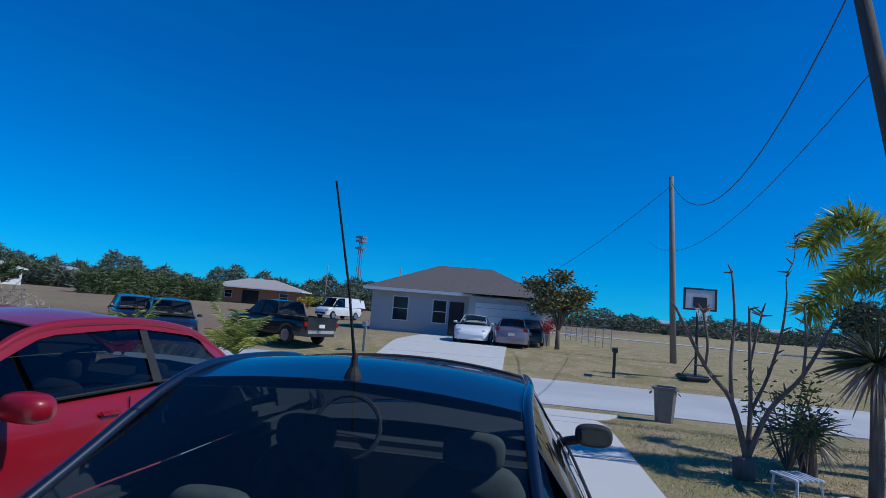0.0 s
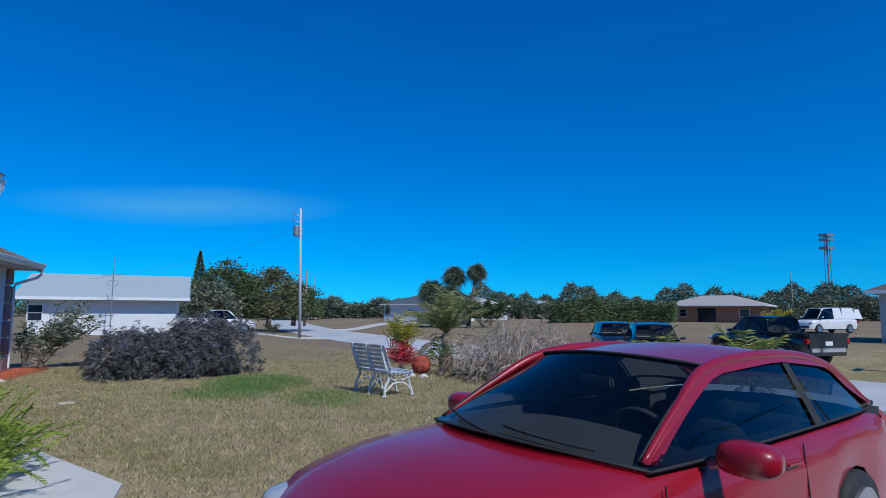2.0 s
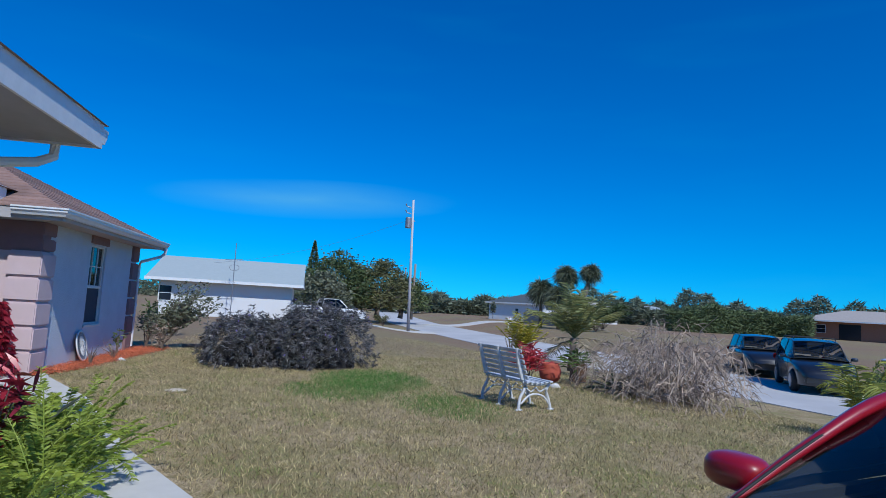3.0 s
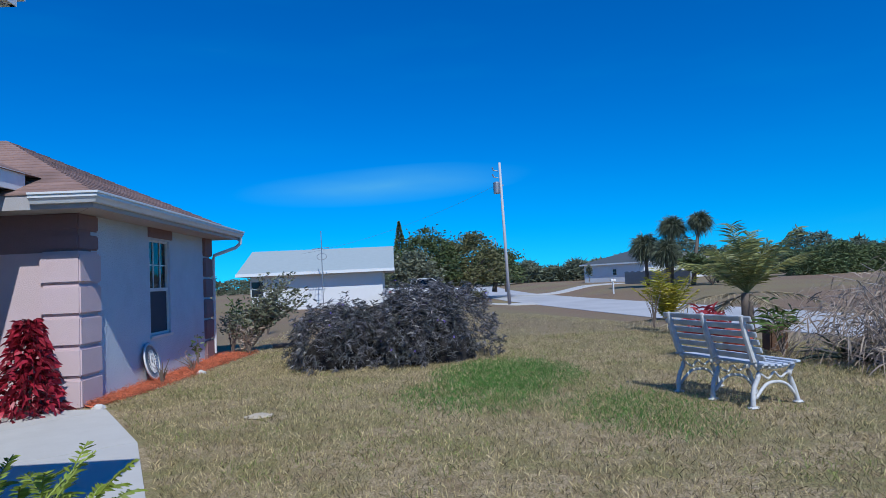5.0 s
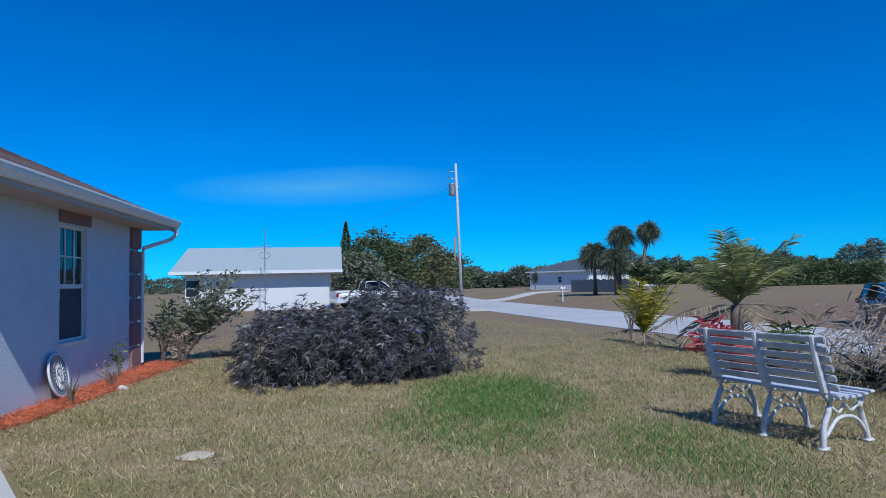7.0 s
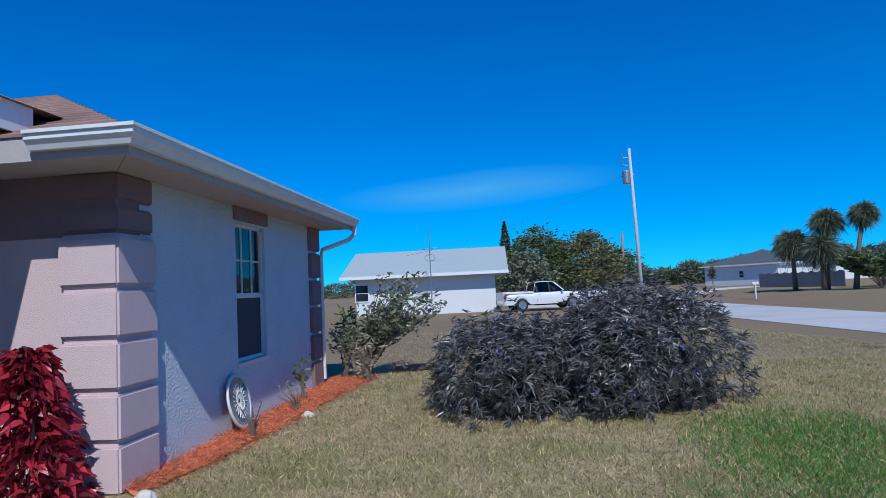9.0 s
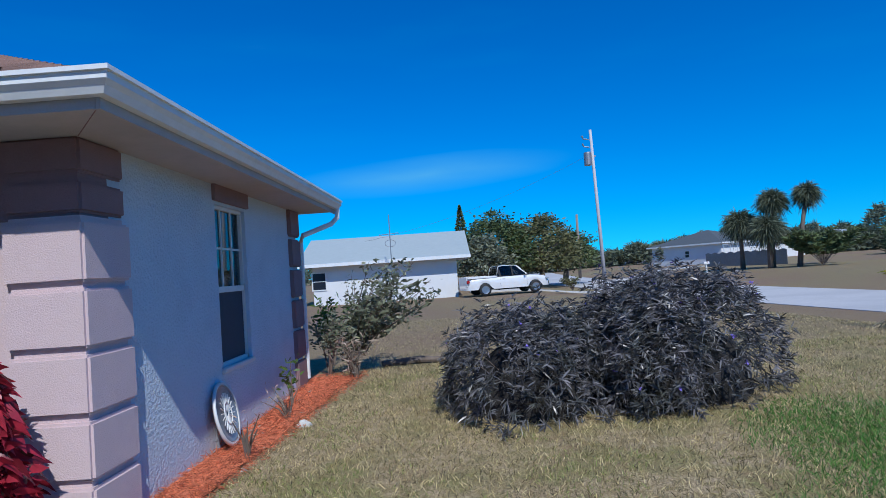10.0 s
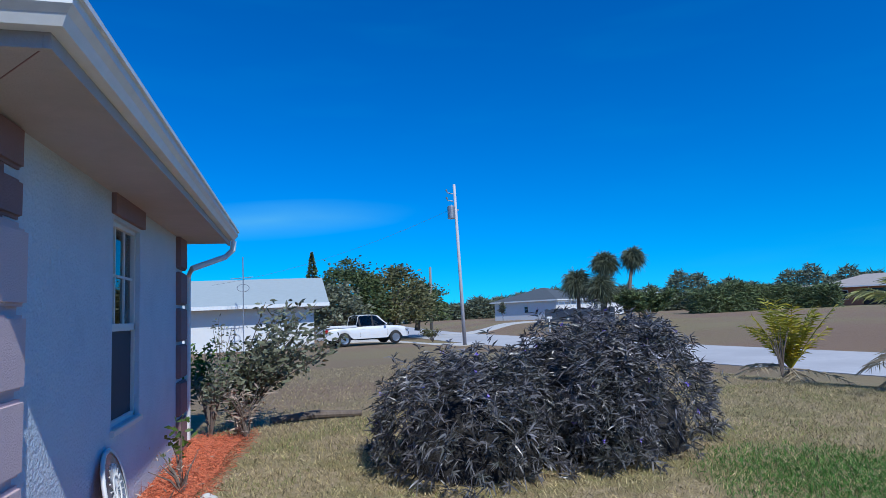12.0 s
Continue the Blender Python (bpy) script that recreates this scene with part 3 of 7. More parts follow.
# soffit, fascia and gutter of the wing
part("soffit", boxed(-8.2, EX - 0.10, EY0 + 0.10, EY1 - 0.10, ZS - 0.012, ZS + 0.012), M["soffit"], house, "pale stucco soffit")
part("soffit_seam", tubed([(WX + 0.03, FY - 0.02, ZS - 0.012), (EX - 0.11, EY0 + 0.11, ZS - 0.012)], 0.003, 5), M["trim_dark"], house)
part("fascia", boxed(EX - 0.10, EX - 0.075, EY0 + 0.075, EY1, ZS - 0.03, ZS + 0.17), M["soffit"], house)
part("fascia", boxed(-6.6, EX - 0.102, EY0 + 0.075, EY0 + 0.10, ZS - 0.03, ZS + 0.17), M["soffit"], house)
GP = [(0.0, 0.02), (0.055, 0.02), (0.075, 0.06), (0.10, 0.085), (0.10, 0.125), (0.118, 0.125), (0.118, 0.15), (0.0, 0.15)]


def gutter(p0, p1, out, parent, mt=None, mitre0=None, mitre1=None):
    """A folded gutter from p0 to p1; out is the way that it faces, a mitre the way that the next one faces."""
    bm = bmesh.new()
    p0, p1, out = Vector(p0), Vector(p1), Vector(out)
    ends = []
    for p, mi in ((p0, mitre0), (p1, mitre1)):
        ends.append([bm.verts.new(p + (out + Vector(mi or (0, 0, 0))) * a + Vector((0, 0, b))) for a, b in GP])
    k = len(GP)
    for i in range(k):
        bm.faces.new((ends[0][i], ends[0][(i + 1) % k], ends[1][(i + 1) % k], ends[1][i]))
    if mitre0 is None:
        bm.faces.new(ends[0][::-1])
    if mitre1 is None:
        bm.faces.new(ends[1])
    bmesh.ops.recalc_face_normals(bm, faces=bm.faces)
    return part("gutter", bm, mt or M["white_trim"], parent, "white folded metal gutter")


gutter((EX - 0.075, EY0 + 0.072, ZS + 0.01), (EX - 0.075, EY1, ZS + 0.01), (1, 0, 0), house, mitre0=(0, -1, 0))
gutter((-6.15, EY0 + 0.072, ZS + 0.01), (EX - 0.075, EY0 + 0.072, ZS + 0.01), (0, -1, 0), house, mitre1=(1, 0, 0))
part("downspout", tubed([(EX - 0.02, EY1 - 0.12, ZS + 0.02), (EX - 0.03, EY1 - 0.12, ZS - 0.10), (EX - 0.12, EY1 - 0.14, ZS - 0.19), (WX + 0.12, BY - 0.05, ZS - 0.36), (WX + 0.05, BY + 0.08, ZS - 0.46), (WX + 0.04, BY + 0.09, 0.1)], 0.036, 8), M["white_trim"], house)

# roofs, with courses of shingles as long thin boards
ROOF_P = 0.48


def hip_roof(x0, x1, y0, y1, z, pitch, name, mt, parent, inset=None, thick=0.05):
    """A hip roof over a rectangle."""
    bm = bmesh.new()
    half = min(x1 - x0, y1 - y0) / 2
    h = half * pitch
    if x1 - x0 >= y1 - y0:
        r = [(x0 + half, (y0 + y1) / 2, z + h), (x1 - half, (y0 + y1) / 2, z + h)]
        c = [(x0, y0, z), (x1, y0, z), (x1, y1, z), (x0, y1, z)]
        f = [(0, 1, 5, 4), (1, 2, 5), (2, 3, 4, 5), (3, 0, 4)]
    else:
        r = [((x0 + x1) / 2, y0 + half, z + h), ((x0 + x1) / 2, y1 - half, z + h)]
        c = [(x0, y0, z), (x1, y0, z), (x1, y1, z), (x0, y1, z)]
        f = [(0, 1, 4), (1, 2, 5, 4), (2, 3, 5), (3, 0, 4, 5)]
    vs = [bm.verts.new(p) for p in c + r]
    for q in f:
        bm.faces.new([vs[i] for i in q])
    bm.faces.new([vs[i] for i in (3, 2, 1, 0)])
    return part(name, bm, mt, parent)


RX0 = -13.6
hip_roof(RX0, EX - 0.06, EY0 + 0.06, EY1, ZS + 0.15, ROOF_P, "roof", M["shingle"], house)
# shingle courses on the two slopes that face the lawn
halfw = (EY1 - EY0 - 0.06) / 2
nc = 20
for i in range(nc):
    d0 = halfw * i / nc
    z = ZS + 0.15 + d0 * ROOF_P + 0.006
    xe, ya, yb = EX - 0.06 - d0, EY0 + 0.06 + d0, EY1 - d0
    d1 = halfw / nc + 0.01
    bm = bmesh.new()
    grid(bm, [[(xe, ya, z + 0.012), (xe, yb, z + 0.012)], [(xe - d1, ya + d1, z + d1 * ROOF_P), (xe - d1, yb - d1, z + d1 * ROOF_P)]])
    grid(bm, [[(xe, ya, z + 0.012), (xe, yb, z + 0.012)], [(xe, ya, z - 0.01), (xe, yb, z - 0.01)]])
    part("shingle_course", bm, M["shingle"], house)
    bm = bmesh.new()
    grid(bm, [[(RX0 + d0, ya, z + 0.012), (xe, ya, z + 0.012)], [(RX0 + d0, ya + d1, z + d1 * ROOF_P), (xe - d1, ya + d1, z + d1 * ROOF_P)]])
    grid(bm, [[(RX0 + d0, ya, z + 0.012), (xe, ya, z + 0.012)], [(RX0 + d0, ya, z - 0.01), (xe, ya, z - 0.01)]])
    part("shingle_course", bm, M["shingle"], house)

# entry roof, set a little higher, ending beside the wing
part("entry_soffit", boxed(-16, -6.45, 3.2, 9.8, 2.76, 2.80), M["soffit"], house)
part("entry_fascia", boxed(-6.47, -6.44, 6.2, 8.6, 2.74, 2.98), M["white_trim"], house)
hip_roof(-16, -6.40, 2.2, 12.4, 2.96, 0.38, "entry_roof", M["shingle"], house)

# garage wing beside the driveway
GX, GY = -3.85, 3.0
ZG = 2.68
part("garage_wall", boxed(GX - 0.2, GX, -9.0, GY, 0, 2.70), M["quoin"], house)
part("garage_side_wall", boxed(-10, GX - 0.2, GY - 0.2, GY, 0, 2.70), M["quoin"], house)
part("garage_door", boxed(GX - 0.1, GX + 0.02, -7.2, -2.4, 0.03, 2.15, 0.01), M["white_wall"], house, "white panelled garage door")
GE = -3.30
part("garage_soffit", boxed(-10, GE, -9.6, 3.52, ZG + 0.0, ZG + 0.025), M["soffit"], house)
part("garage_fascia", boxed(GE, GE + 0.025, -9.6, 3.55, ZG - 0.02, ZG + 0.19), M["white_trim"], house, "white fascia board")
part("garage_fascia", boxed(-10, GE + 0.02, 3.525, 3.55, ZG - 0.02, ZG + 0.19), M["white_trim"], house)
gutter((-10, 3.55, ZG + 0.01), (GE + 0.025, 3.55, ZG + 0.01), (0, 1, 0), house)
hip_roof(-11.5, GE + 0.05, -9.7, 3.6, ZG + 0.19, 0.42, "garage_roof", M["shingle"], house)
part("downspout", tubed([(-3.65, 3.58, ZG + 0.02), (-3.65, 3.57, ZG - 0.12), (-3.72, 3.45, ZG - 0.20), (-3.92, GY + 0.10, ZG - 0.30), (-3.95, GY + 0.05, ZG - 0.42), (-3.95, GY + 0.05, 0.1)], 0.04, 8), M["white_trim"], house)


# ---- vehicles ----
def wheel(parent, x, y, r, w, m_rim):
    t = empty("wheel")
    t.parent = parent
    t.matrix_local = Matrix.Translation((x, y, r))
    turn = Matrix.Rotation(math.pi / 2, 4, "X")
    bm = revolve([(r * 0.62, -w / 2), (r * 0.93, -w / 2), (r, -w * 0.35), (r, w * 0.35), (r * 0.93, w / 2), (r * 0.62, w / 2)], 24)
    bmesh.ops.transform(bm, matrix=turn, verts=bm.verts)
    part("tyre", bm, M["rubber"], t, smooth=True)
    s = 1 if y > 0 else -1
    bm = bmesh.new()
    for k in range(5):
        a = 2 * math.pi * k / 5
        mm = Matrix.Rotation(a, 4, "Y")
        box(bm, 0.03, r * 0.62, s * w * 0.46 - 0.012, s * w * 0.46 + 0.012, -0.035, 0.035, 0.006, mm)
    ring = revolve([(r * 0.56, -0.02), (r * 0.65, -0.03), (r * 0.65, 0.03), (r * 0.56, 0.02)], 24)
    bmesh.ops.transform(ring, matrix=Matrix.Translation((0, s * w * 0.45, 0)) @ turn, verts=ring.verts)
    me = bpy.data.meshes.new("tmp")
    ring.to_mesh(me)
    bm.from_mesh(me)
    ring.free()
    part("rim", bm, m_rim, t)
    part("hub", revolve_at(r * 0.16, 0.03, s * w * 0.47, turn), m_rim, t)
    return t


def revolve_at(r, w, y, turn):
    bm = revolve([(r * 0.6, -w / 2), (r, -w / 3), (r, w / 3), (r * 0.6, w / 2)], 14)
    bmesh.ops.transform(bm, matrix=Matrix.Translation((0, y, 0)) @ turn, verts=bm.verts)
    return bm


def lerp_table(tab, x):
    xs = [a for a, _ in tab]
    return float(np.interp(x, xs, [b for _, b in tab]))


def smooth_table(tab, x):
    """Catmull-style smooth reading of a short table."""
    h = 0.12
    return (lerp_table(tab, x - h) + 2 * lerp_table(tab, x) + lerp_table(tab, x + h)) / 4


def cushion(x0, x1, y0, y1, z0, z1, e=0.5):
    """A soft-edged block: a sphere pushed out towards its box."""
    bm = bmesh.new()
    bmesh.ops.create_uvsphere(bm, u_segments=20, v_segments=12, radius=1)
    for v in bm.verts:
        q = [math.copysign(abs(k) ** e, k) for k in v.co]
        v.co = Vector(((x0 + x1) / 2 + q[0] * (x1 - x0) / 2, (y0 + y1) / 2 + q[1] * (y1 - y0) / 2, (z0 + z1) / 2 + q[2] * (z1 - z0) / 2))
    return bm


def car(name, pose_m, paint, label, cfg, category="car", group=""):
    """A car. Local x points to its front, z up. cfg: length, width, heights of belt and hood, the roof's outline."""
    c = empty(name, pose_m, label, category, group)
    L, W = cfg["L"], cfg["W"]
    xf, xr = L / 2, -L / 2
    top = cfg["top"]        # (x, z) of the lower body's upper edge, from rear to front
    wid = cfg.get("wid") or [(xr, W * 0.38), (xr + 0.12, W * 0.45), (xr + 0.6, W * 0.49), (0, W * 0.5), (xf - 0.9, W * 0.485), (xf - 0.3, W * 0.44), (xf - 0.06, W * 0.36), (xf, W * 0.30)]
    low = cfg.get("low", 0.2)
    xs = sorted(set([round(v, 3) for v in np.linspace(xr, xf, 33)]))
    wheels = cfg["wheels"]
    r = cfg["r"]
    bm = bmesh.new()
    rows = []
    for x in xs:
        zt, w = smooth_table(top, x), smooth_table(wid, x)
        zl = low
        for wx in wheels:
            if abs(x - wx) < r * 1.12:
                zl = max(zl, r + math.sqrt(max((r * 1.12) ** 2 - (x - wx) ** 2, 0)) * 0.98)
        zl = min(zl, zt - 0.12)
        zm = zl + (zt - zl) * 0.45
        cr_ = cfg.get("crown", 0.05)
        half = [(w * 0.96, zl), (w, zm), (w * 0.995, zl + (zt - zl) * 0.72), (w * 0.965, zt - 0.05), (w * 0.90, zt - 0.008), (w * 0.6, zt + cr_ * 0.6), (0.0001, zt + cr_)]
        rows.append([(x, y, z) for y, z in half] + [(x, -y, z) for y, z in half[::-1][1:]])
    grid(bm, rows)
    bm.faces.new([bm.verts.new(p) for p in rows[0]])
    bm.faces.new([bm.verts.new(p) for p in rows[-1][::-1]])
    bmesh.ops.remove_doubles(bm, verts=bm.verts, dist=0.0005)
    bmesh.ops.recalc_face_normals(bm, faces=bm.faces)
    cut = [f for f in bm.faces if cfg["belt"][-1][0] + 0.10 < f.calc_center_median().x < cfg["belt"][0][0] - 0.05 and abs(f.calc_center_median().y) < W * 0.44 and f.calc_center_median().z > cfg["belt"][0][2] - 0.08]
    bmesh.ops.delete(bm, geom=cut, context="FACES")
    body = part("body", bm, paint, c, smooth=True)
    part("underside", boxed(xr + 0.25, xf - 0.3, -W * 0.40, W * 0.40, low, low + 0.25), M["interior"], c)
    # greenhouse
    rail = cfg["rail"]      # (x, half width, z) along the roof's side edge, cowl to deck
    belt = cfg["belt"]      # (x, half width, z) at the foot, for the same stations
    crown = cfg.get("roofcrown", 0.06)
    i0, i1 = cfg["roof"]    # stations where the roof panel begins and ends

    def cross(p, k, steps=8, drop=0.0):
        x, w, z = p
        return [(x + (cfg.get("bow", 0.0) * (1 - (2 * s / steps - 1) ** 2) if k else 0), w * (1 - 2 * s / steps), z + crown * (1 - (2 * s / steps - 1) ** 2)) for s in range(steps + 1)]

    part("roof", outward(grid(bmesh.new(), [cross(p, p[0] > 0) for p in fine(rail[i0:i1 + 1])]), (0, 0, 0.8)), paint, c, smooth=True)
    if i0 > 0:
        f = part("windshield", outward(grid(bmesh.new(), [arc(p, cfg.get("cowlbow", 0.14) if k == 0 else cfg.get("bow", 0.0), crown if k else cfg.get("crown", 0.05) + 0.012) for k, p in enumerate((belt[0], rail[i0]))]), (0, 0, 0.8)), M["windshield"], c, smooth=True)
        f.visible_shadow = False
    if i1 < len(rail) - 1:
        f = part("rear_window", outward(grid(bmesh.new(), [arc(p, -0.08 if k else 0, 0.02 if k else crown) for k, p in enumerate((rail[i1], belt[-1]))]), (0, 0, 0.8)), cfg.get("rearglass", M["windshield"]), c, smooth=True)
        f.visible_shadow = False
    for s in (1, -1):
        side_rail = fine(rail)
        side_belt = fine(belt)
        f = part("side_window", outward(grid(bmesh.new(), [[(x, s * (w - 0.012), z) for x, w, z in side_rail], [(x, s * (w - 0.012), z) for x, w, z in side_belt]]), (0, 0, 0.8)), M["car_glass"], c, smooth=True)
        f.visible_shadow = False
        part("roof_rail", tubed([(x, s * (w - 0.01), z) for x, w, z in side_rail], [min(0.014 + 0.02 * k / len(side_rail) * 3, cfg.get("pillar", 0.032)) for k in range(len(side_rail))], 8), paint, c, smooth=True)
        if i0 > 0:
            pil = fine(rail[:i0 + 1])
            part("pillar_panel", grid(bmesh.new(), [[(x + 0.004, s * (w + 0.004), z) for x, w, z in pil], [(x - 0.07, s * (w + 0.016), z - 0.014) for x, w, z in pil]]), paint, c, smooth=True)
        part("door_top", grid(bmesh.new(), [[(x, s * (w - 0.006), z - 0.010) for x, w, z in side_belt], [(x, s * W * 0.40, z - 0.016) for x, w, z in side_belt]]), M["interior"], c)
        part("belt_trim", tubed([(x, s * (w + 0.0), z + 0.008) for x, w, z in side_belt], 0.008, 6), M["rubber"], c, smooth=True)
        for a, b, th in cfg.get("posts", []):
            pa, pb = pick(rail, a), pick(belt, b)
            bm = bmesh.new()
            grid(bm, [[(pa[0] - th, s * (pa[1] + 0.002), pa[2]), (pa[0] + th, s * (pa[1] + 0.002), pa[2])], [(pb[0] - th * 1.3, s * (pb[1] + 0.003), pb[2]), (pb[0] + th * 1.3, s * (pb[1] + 0.003), pb[2])]])
            part("door_post", bm, cfg.get("postmat", M["rubber"]), c)
        if cfg.get("frame"):
            deep, fa, fb = cfg["frame"]
            rows_ = []
            for k in range(25):
                f_ = 0.15 + (len(rail) - 1.16) * k / 24
                pa, pb = pick(rail, f_), pick(belt, f_)
                dd_ = deep * min(1.0, f_ / 1.2)
                rows_.append([(q[0], s * (q[1] + 0.010), q[2]) for q in (pa.lerp(pb, -0.02), pa.lerp(pb, dd_ * 0.5), pa.lerp(pb, dd_))])
            part("door_frame", grid(bmesh.new(), rows_), paint, c, smooth=True)
            rows_ = []
            for k in range(13):
                v_ = k / 12
                f0_ = fa + (fb - fa) * v_ ** 1.6
                row = []
                for u in range(7):
                    f_ = f0_ + (len(rail) - 1.001 - f0_) * u / 6
                    q = pick(rail, f_).lerp(pick(belt, f_), v_)
                    row.append((q[0], s * (q[1] + 0.012), q[2]))
                rows_.append(row)
            part("quarter_panel", grid(bmesh.new(), rows_), paint, c, smooth=True)
        for mx in cfg.get("mirror", []):
            ms = cfg.get("mirror_s", 1.0)
            bm = cushion(mx[0] - 0.06 * ms, mx[0] + 0.08 * ms, s * mx[1] - 0.10 * ms, s * mx[1] + 0.10 * ms, mx[2] - 0.062 * ms, mx[2] + 0.062 * ms, 0.7)
            for v in bm.verts:
                if v.co.x < mx[0] - 0.035:
                    v.co.x = mx[0] - 0.035
            mo = part("mirror", bm, cfg.get("mirrormat", paint), c, smooth=True)
            part("mirror_glass", cushion(mx[0] - 0.042, mx[0] - 0.036, s * mx[1] - 0.075 * ms, s * mx[1] + 0.075 * ms, mx[2] - 0.043 * ms, mx[2] + 0.043 * ms, 0.6), M["tinted"], mo)
            part("mirror_arm", tubed([(mx[0] + 0.01, s * (mx[1] - 0.08), mx[2] - 0.03), (mx[0] + 0.04, s * (mx[1] - 0.17), mx[2] - 0.06)], 0.026, 8), cfg.get("mirrormat", paint), c)
        for wx in wheels:
            wheel(c, wx, s * (W / 2 - 0.11), r, 0.2, M["alloy"])
        hx, hw, hz = cfg["lamp_f"]
        bm = bmesh.new()
        bmesh.ops.create_uvsphere(bm, u_segments=12, v_segments=8, radius=1)
        bmesh.ops.transform(bm, matrix=Matrix.Translation((hx, s * hw, hz)) @ Matrix.Diagonal((0.16, 0.17, 0.075, 1)), verts=bm.verts)
        part("headlight", bm, M["headlight"], c, smooth=True)
        bx, bw, bz = cfg["lamp_r"]
        part("tail_light", boxed(bx - 0.06, bx + 0.10, s * bw - 0.09, s * bw + 0.09, bz - 0.10, bz + 0.10, 0.03), M["tail_red"], c)
        for dx in cfg.get("doors", []):
            zt = smooth_table(top, dx)
            part("door_seam", tubed([(dx, s * (W * 0.497), low + 0.12), (dx, s * (W * 0.502), 0.5), (dx, s * (W * 0.487), zt - 0.05)], 0.004, 5), M["rubber"], c)
        for hx2 in cfg.get("handles", []):
            part("door_handle", boxed(hx2 - 0.09, hx2 + 0.09, s * W * 0.488, s * W * 0.508, cfg["hz"] - 0.018, cfg["hz"] + 0.018, 0.012), cfg.get("handlemat", paint), c)
    # cabin
    bz = belt[0][2]
    part("dashboard", boxed(belt[0][0] - 0.62, belt[0][0] - 0.02, -W * 0.40, W * 0.40, 0.45, bz - 0.03, 0.05), M["interior"], c)
    part("cabin_floor", boxed(belt[-1][0] + 0.1, belt[0][0] - 0.5, -W * 0.41, W * 0.41, 0.3, 0.42), M["interior"], c)
    for s in (1, -1):
        part("door_lining", boxed(belt[-1][0] + 0.12, belt[0][0] - 0.1, s * W * 0.43 - 0.02, s * W * 0.43 + 0.02, 0.35, belt[-1][2] - 0.012), M["interior"], c)
    part("parcel_shelf", boxed(belt[-1][0] + 0.02, belt[-1][0] + 0.62, -W * 0.38, W * 0.38, bz - 0.10, bz - 0.06, 0.02), M["interior"], c)
    part("headliner", grid(bmesh.new(), [[(q[0], q[1] - 0.03, q[2] - 0.02), (q[0], 0, q[2] + crown - 0.03), (q[0], -q[1] + 0.03, q[2] - 0.02)] for q in fine(rail[i0:i1 + 1])]), M["interior"], c)
    if i0 > 0:
        cb, w0 = cfg.get("cowlbow", 0.14), belt[0][1]
        kk = cfg.get("crown", 0.05) + 0.010
        part("dash_top", grid(bmesh.new(), [arc((belt[0][0] - 0.006, w0 - 0.02, bz + 0.002), cb - 0.01, kk, 12), arc((belt[0][0] - 0.45, w0 - 0.05, bz + 0.004), 0.0, kk, 12)]), M["interior"], c, smooth=True)
        part("cowl_seal", tubed([(x, y, z + 0.004) for x, y, z in arc(belt[0], cb, cfg.get("crown", 0.05) + 0.012, 12)], 0.008, 6), M["rubber"], c, smooth=True)
        part("header_seal", tubed([(x + 0.006, y, z + 0.002) for x, y, z in arc(rail[i0], cfg.get("bow", 0.0), crown, 12)], 0.010, 6), M["rubber"], c, smooth=True)
        for s in (1, -1):
            part("pillar_seal", tubed([(x + 0.016, s * (w - 0.022), z + 0.012) for x, w, z in fine(rail[:i0 + 1])], 0.006, 6), M["rubber"], c, smooth=True)
        for k in (0.55, 0.02):
            pts_ = []
            for u in range(6):
                y = k - 0.5 * u / 5
                pts_.append((belt[0][0] + cb * (1 - (y / w0) ** 2) - 0.015 - 0.05 * u / 5, y, bz + 0.075 + 0.045 * u / 5))
            part("wiper", tubed(pts_, 0.009, 5), M["rubber"], c)
    for sx in cfg.get("seats", []):
        for s in (0.36, -0.36):
            seat = part("seat", cushion(sx - 0.12, sx + 0.07, s - 0.24, s + 0.24, 0.40, bz + (0.0 if sx < -0.6 else 0.06), 0.6), cfg.get("seatmat", M["seat"]), c, smooth=True)
            part("cushion", cushion(sx - 0.04, sx + 0.48, s - 0.25, s + 0.25, 0.38, 0.60, 0.5), cfg.get("seatmat", M["seat"]), seat, smooth=True)
            drop = 0.11 if sx < -0.6 else 0.02
            part("headrest", cushion(sx - 0.13, sx - 0.03, s - 0.13, s + 0.13, bz + 0.06 - drop, bz + 0.22 - drop, 0.6), cfg.get("seatmat", M["seat"]), seat, smooth=True)
    if cfg.get("wheel_at"):
        wx, wy, wz = cfg["wheel_at"]
        ring = [(wx + 0.06 * math.sin(a), wy + 0.18 * math.cos(a), wz + 0.17 * math.sin(a)) for a in np.linspace(0, 2 * math.pi, 21)]
        part("steering_wheel", tubed(ring, 0.014, 6, cap=False), M["interior"], c)
    if cfg.get("mirror_in"):
        x, z = cfg["mirror_in"]
        part("inner_mirror", boxed(x - 0.02, x + 0.02, -0.12, 0.12, z - 0.035, z + 0.035, 0.012), M["interior"], c)
    part("bumper", boxed(xf - 0.12, xf + 0.01, -W * 0.36, W * 0.36, low + 0.05, low + 0.30, 0.05), cfg.get("bumpermat", paint), c)
    part("bumper", boxed(xr - 0.01, xr + 0.12, -W * 0.40, W * 0.40, low + 0.08, low + 0.34, 0.05), cfg.get("bumpermat", paint), c)
    part("number_plate", boxed(xr - 0.022, xr - 0.012, -0.15, 0.15, low + 0.36, low + 0.50), M["frame_white"], c)
    return c


def arc(p, bow, crown, steps=8):
    x, w, z = p
    return [(x + bow * (1 - (2 * s / steps - 1) ** 2), w * (1 - 2 * s / steps), z + crown * (1 - (2 * s / steps - 1) ** 2)) for s in range(steps + 1)]


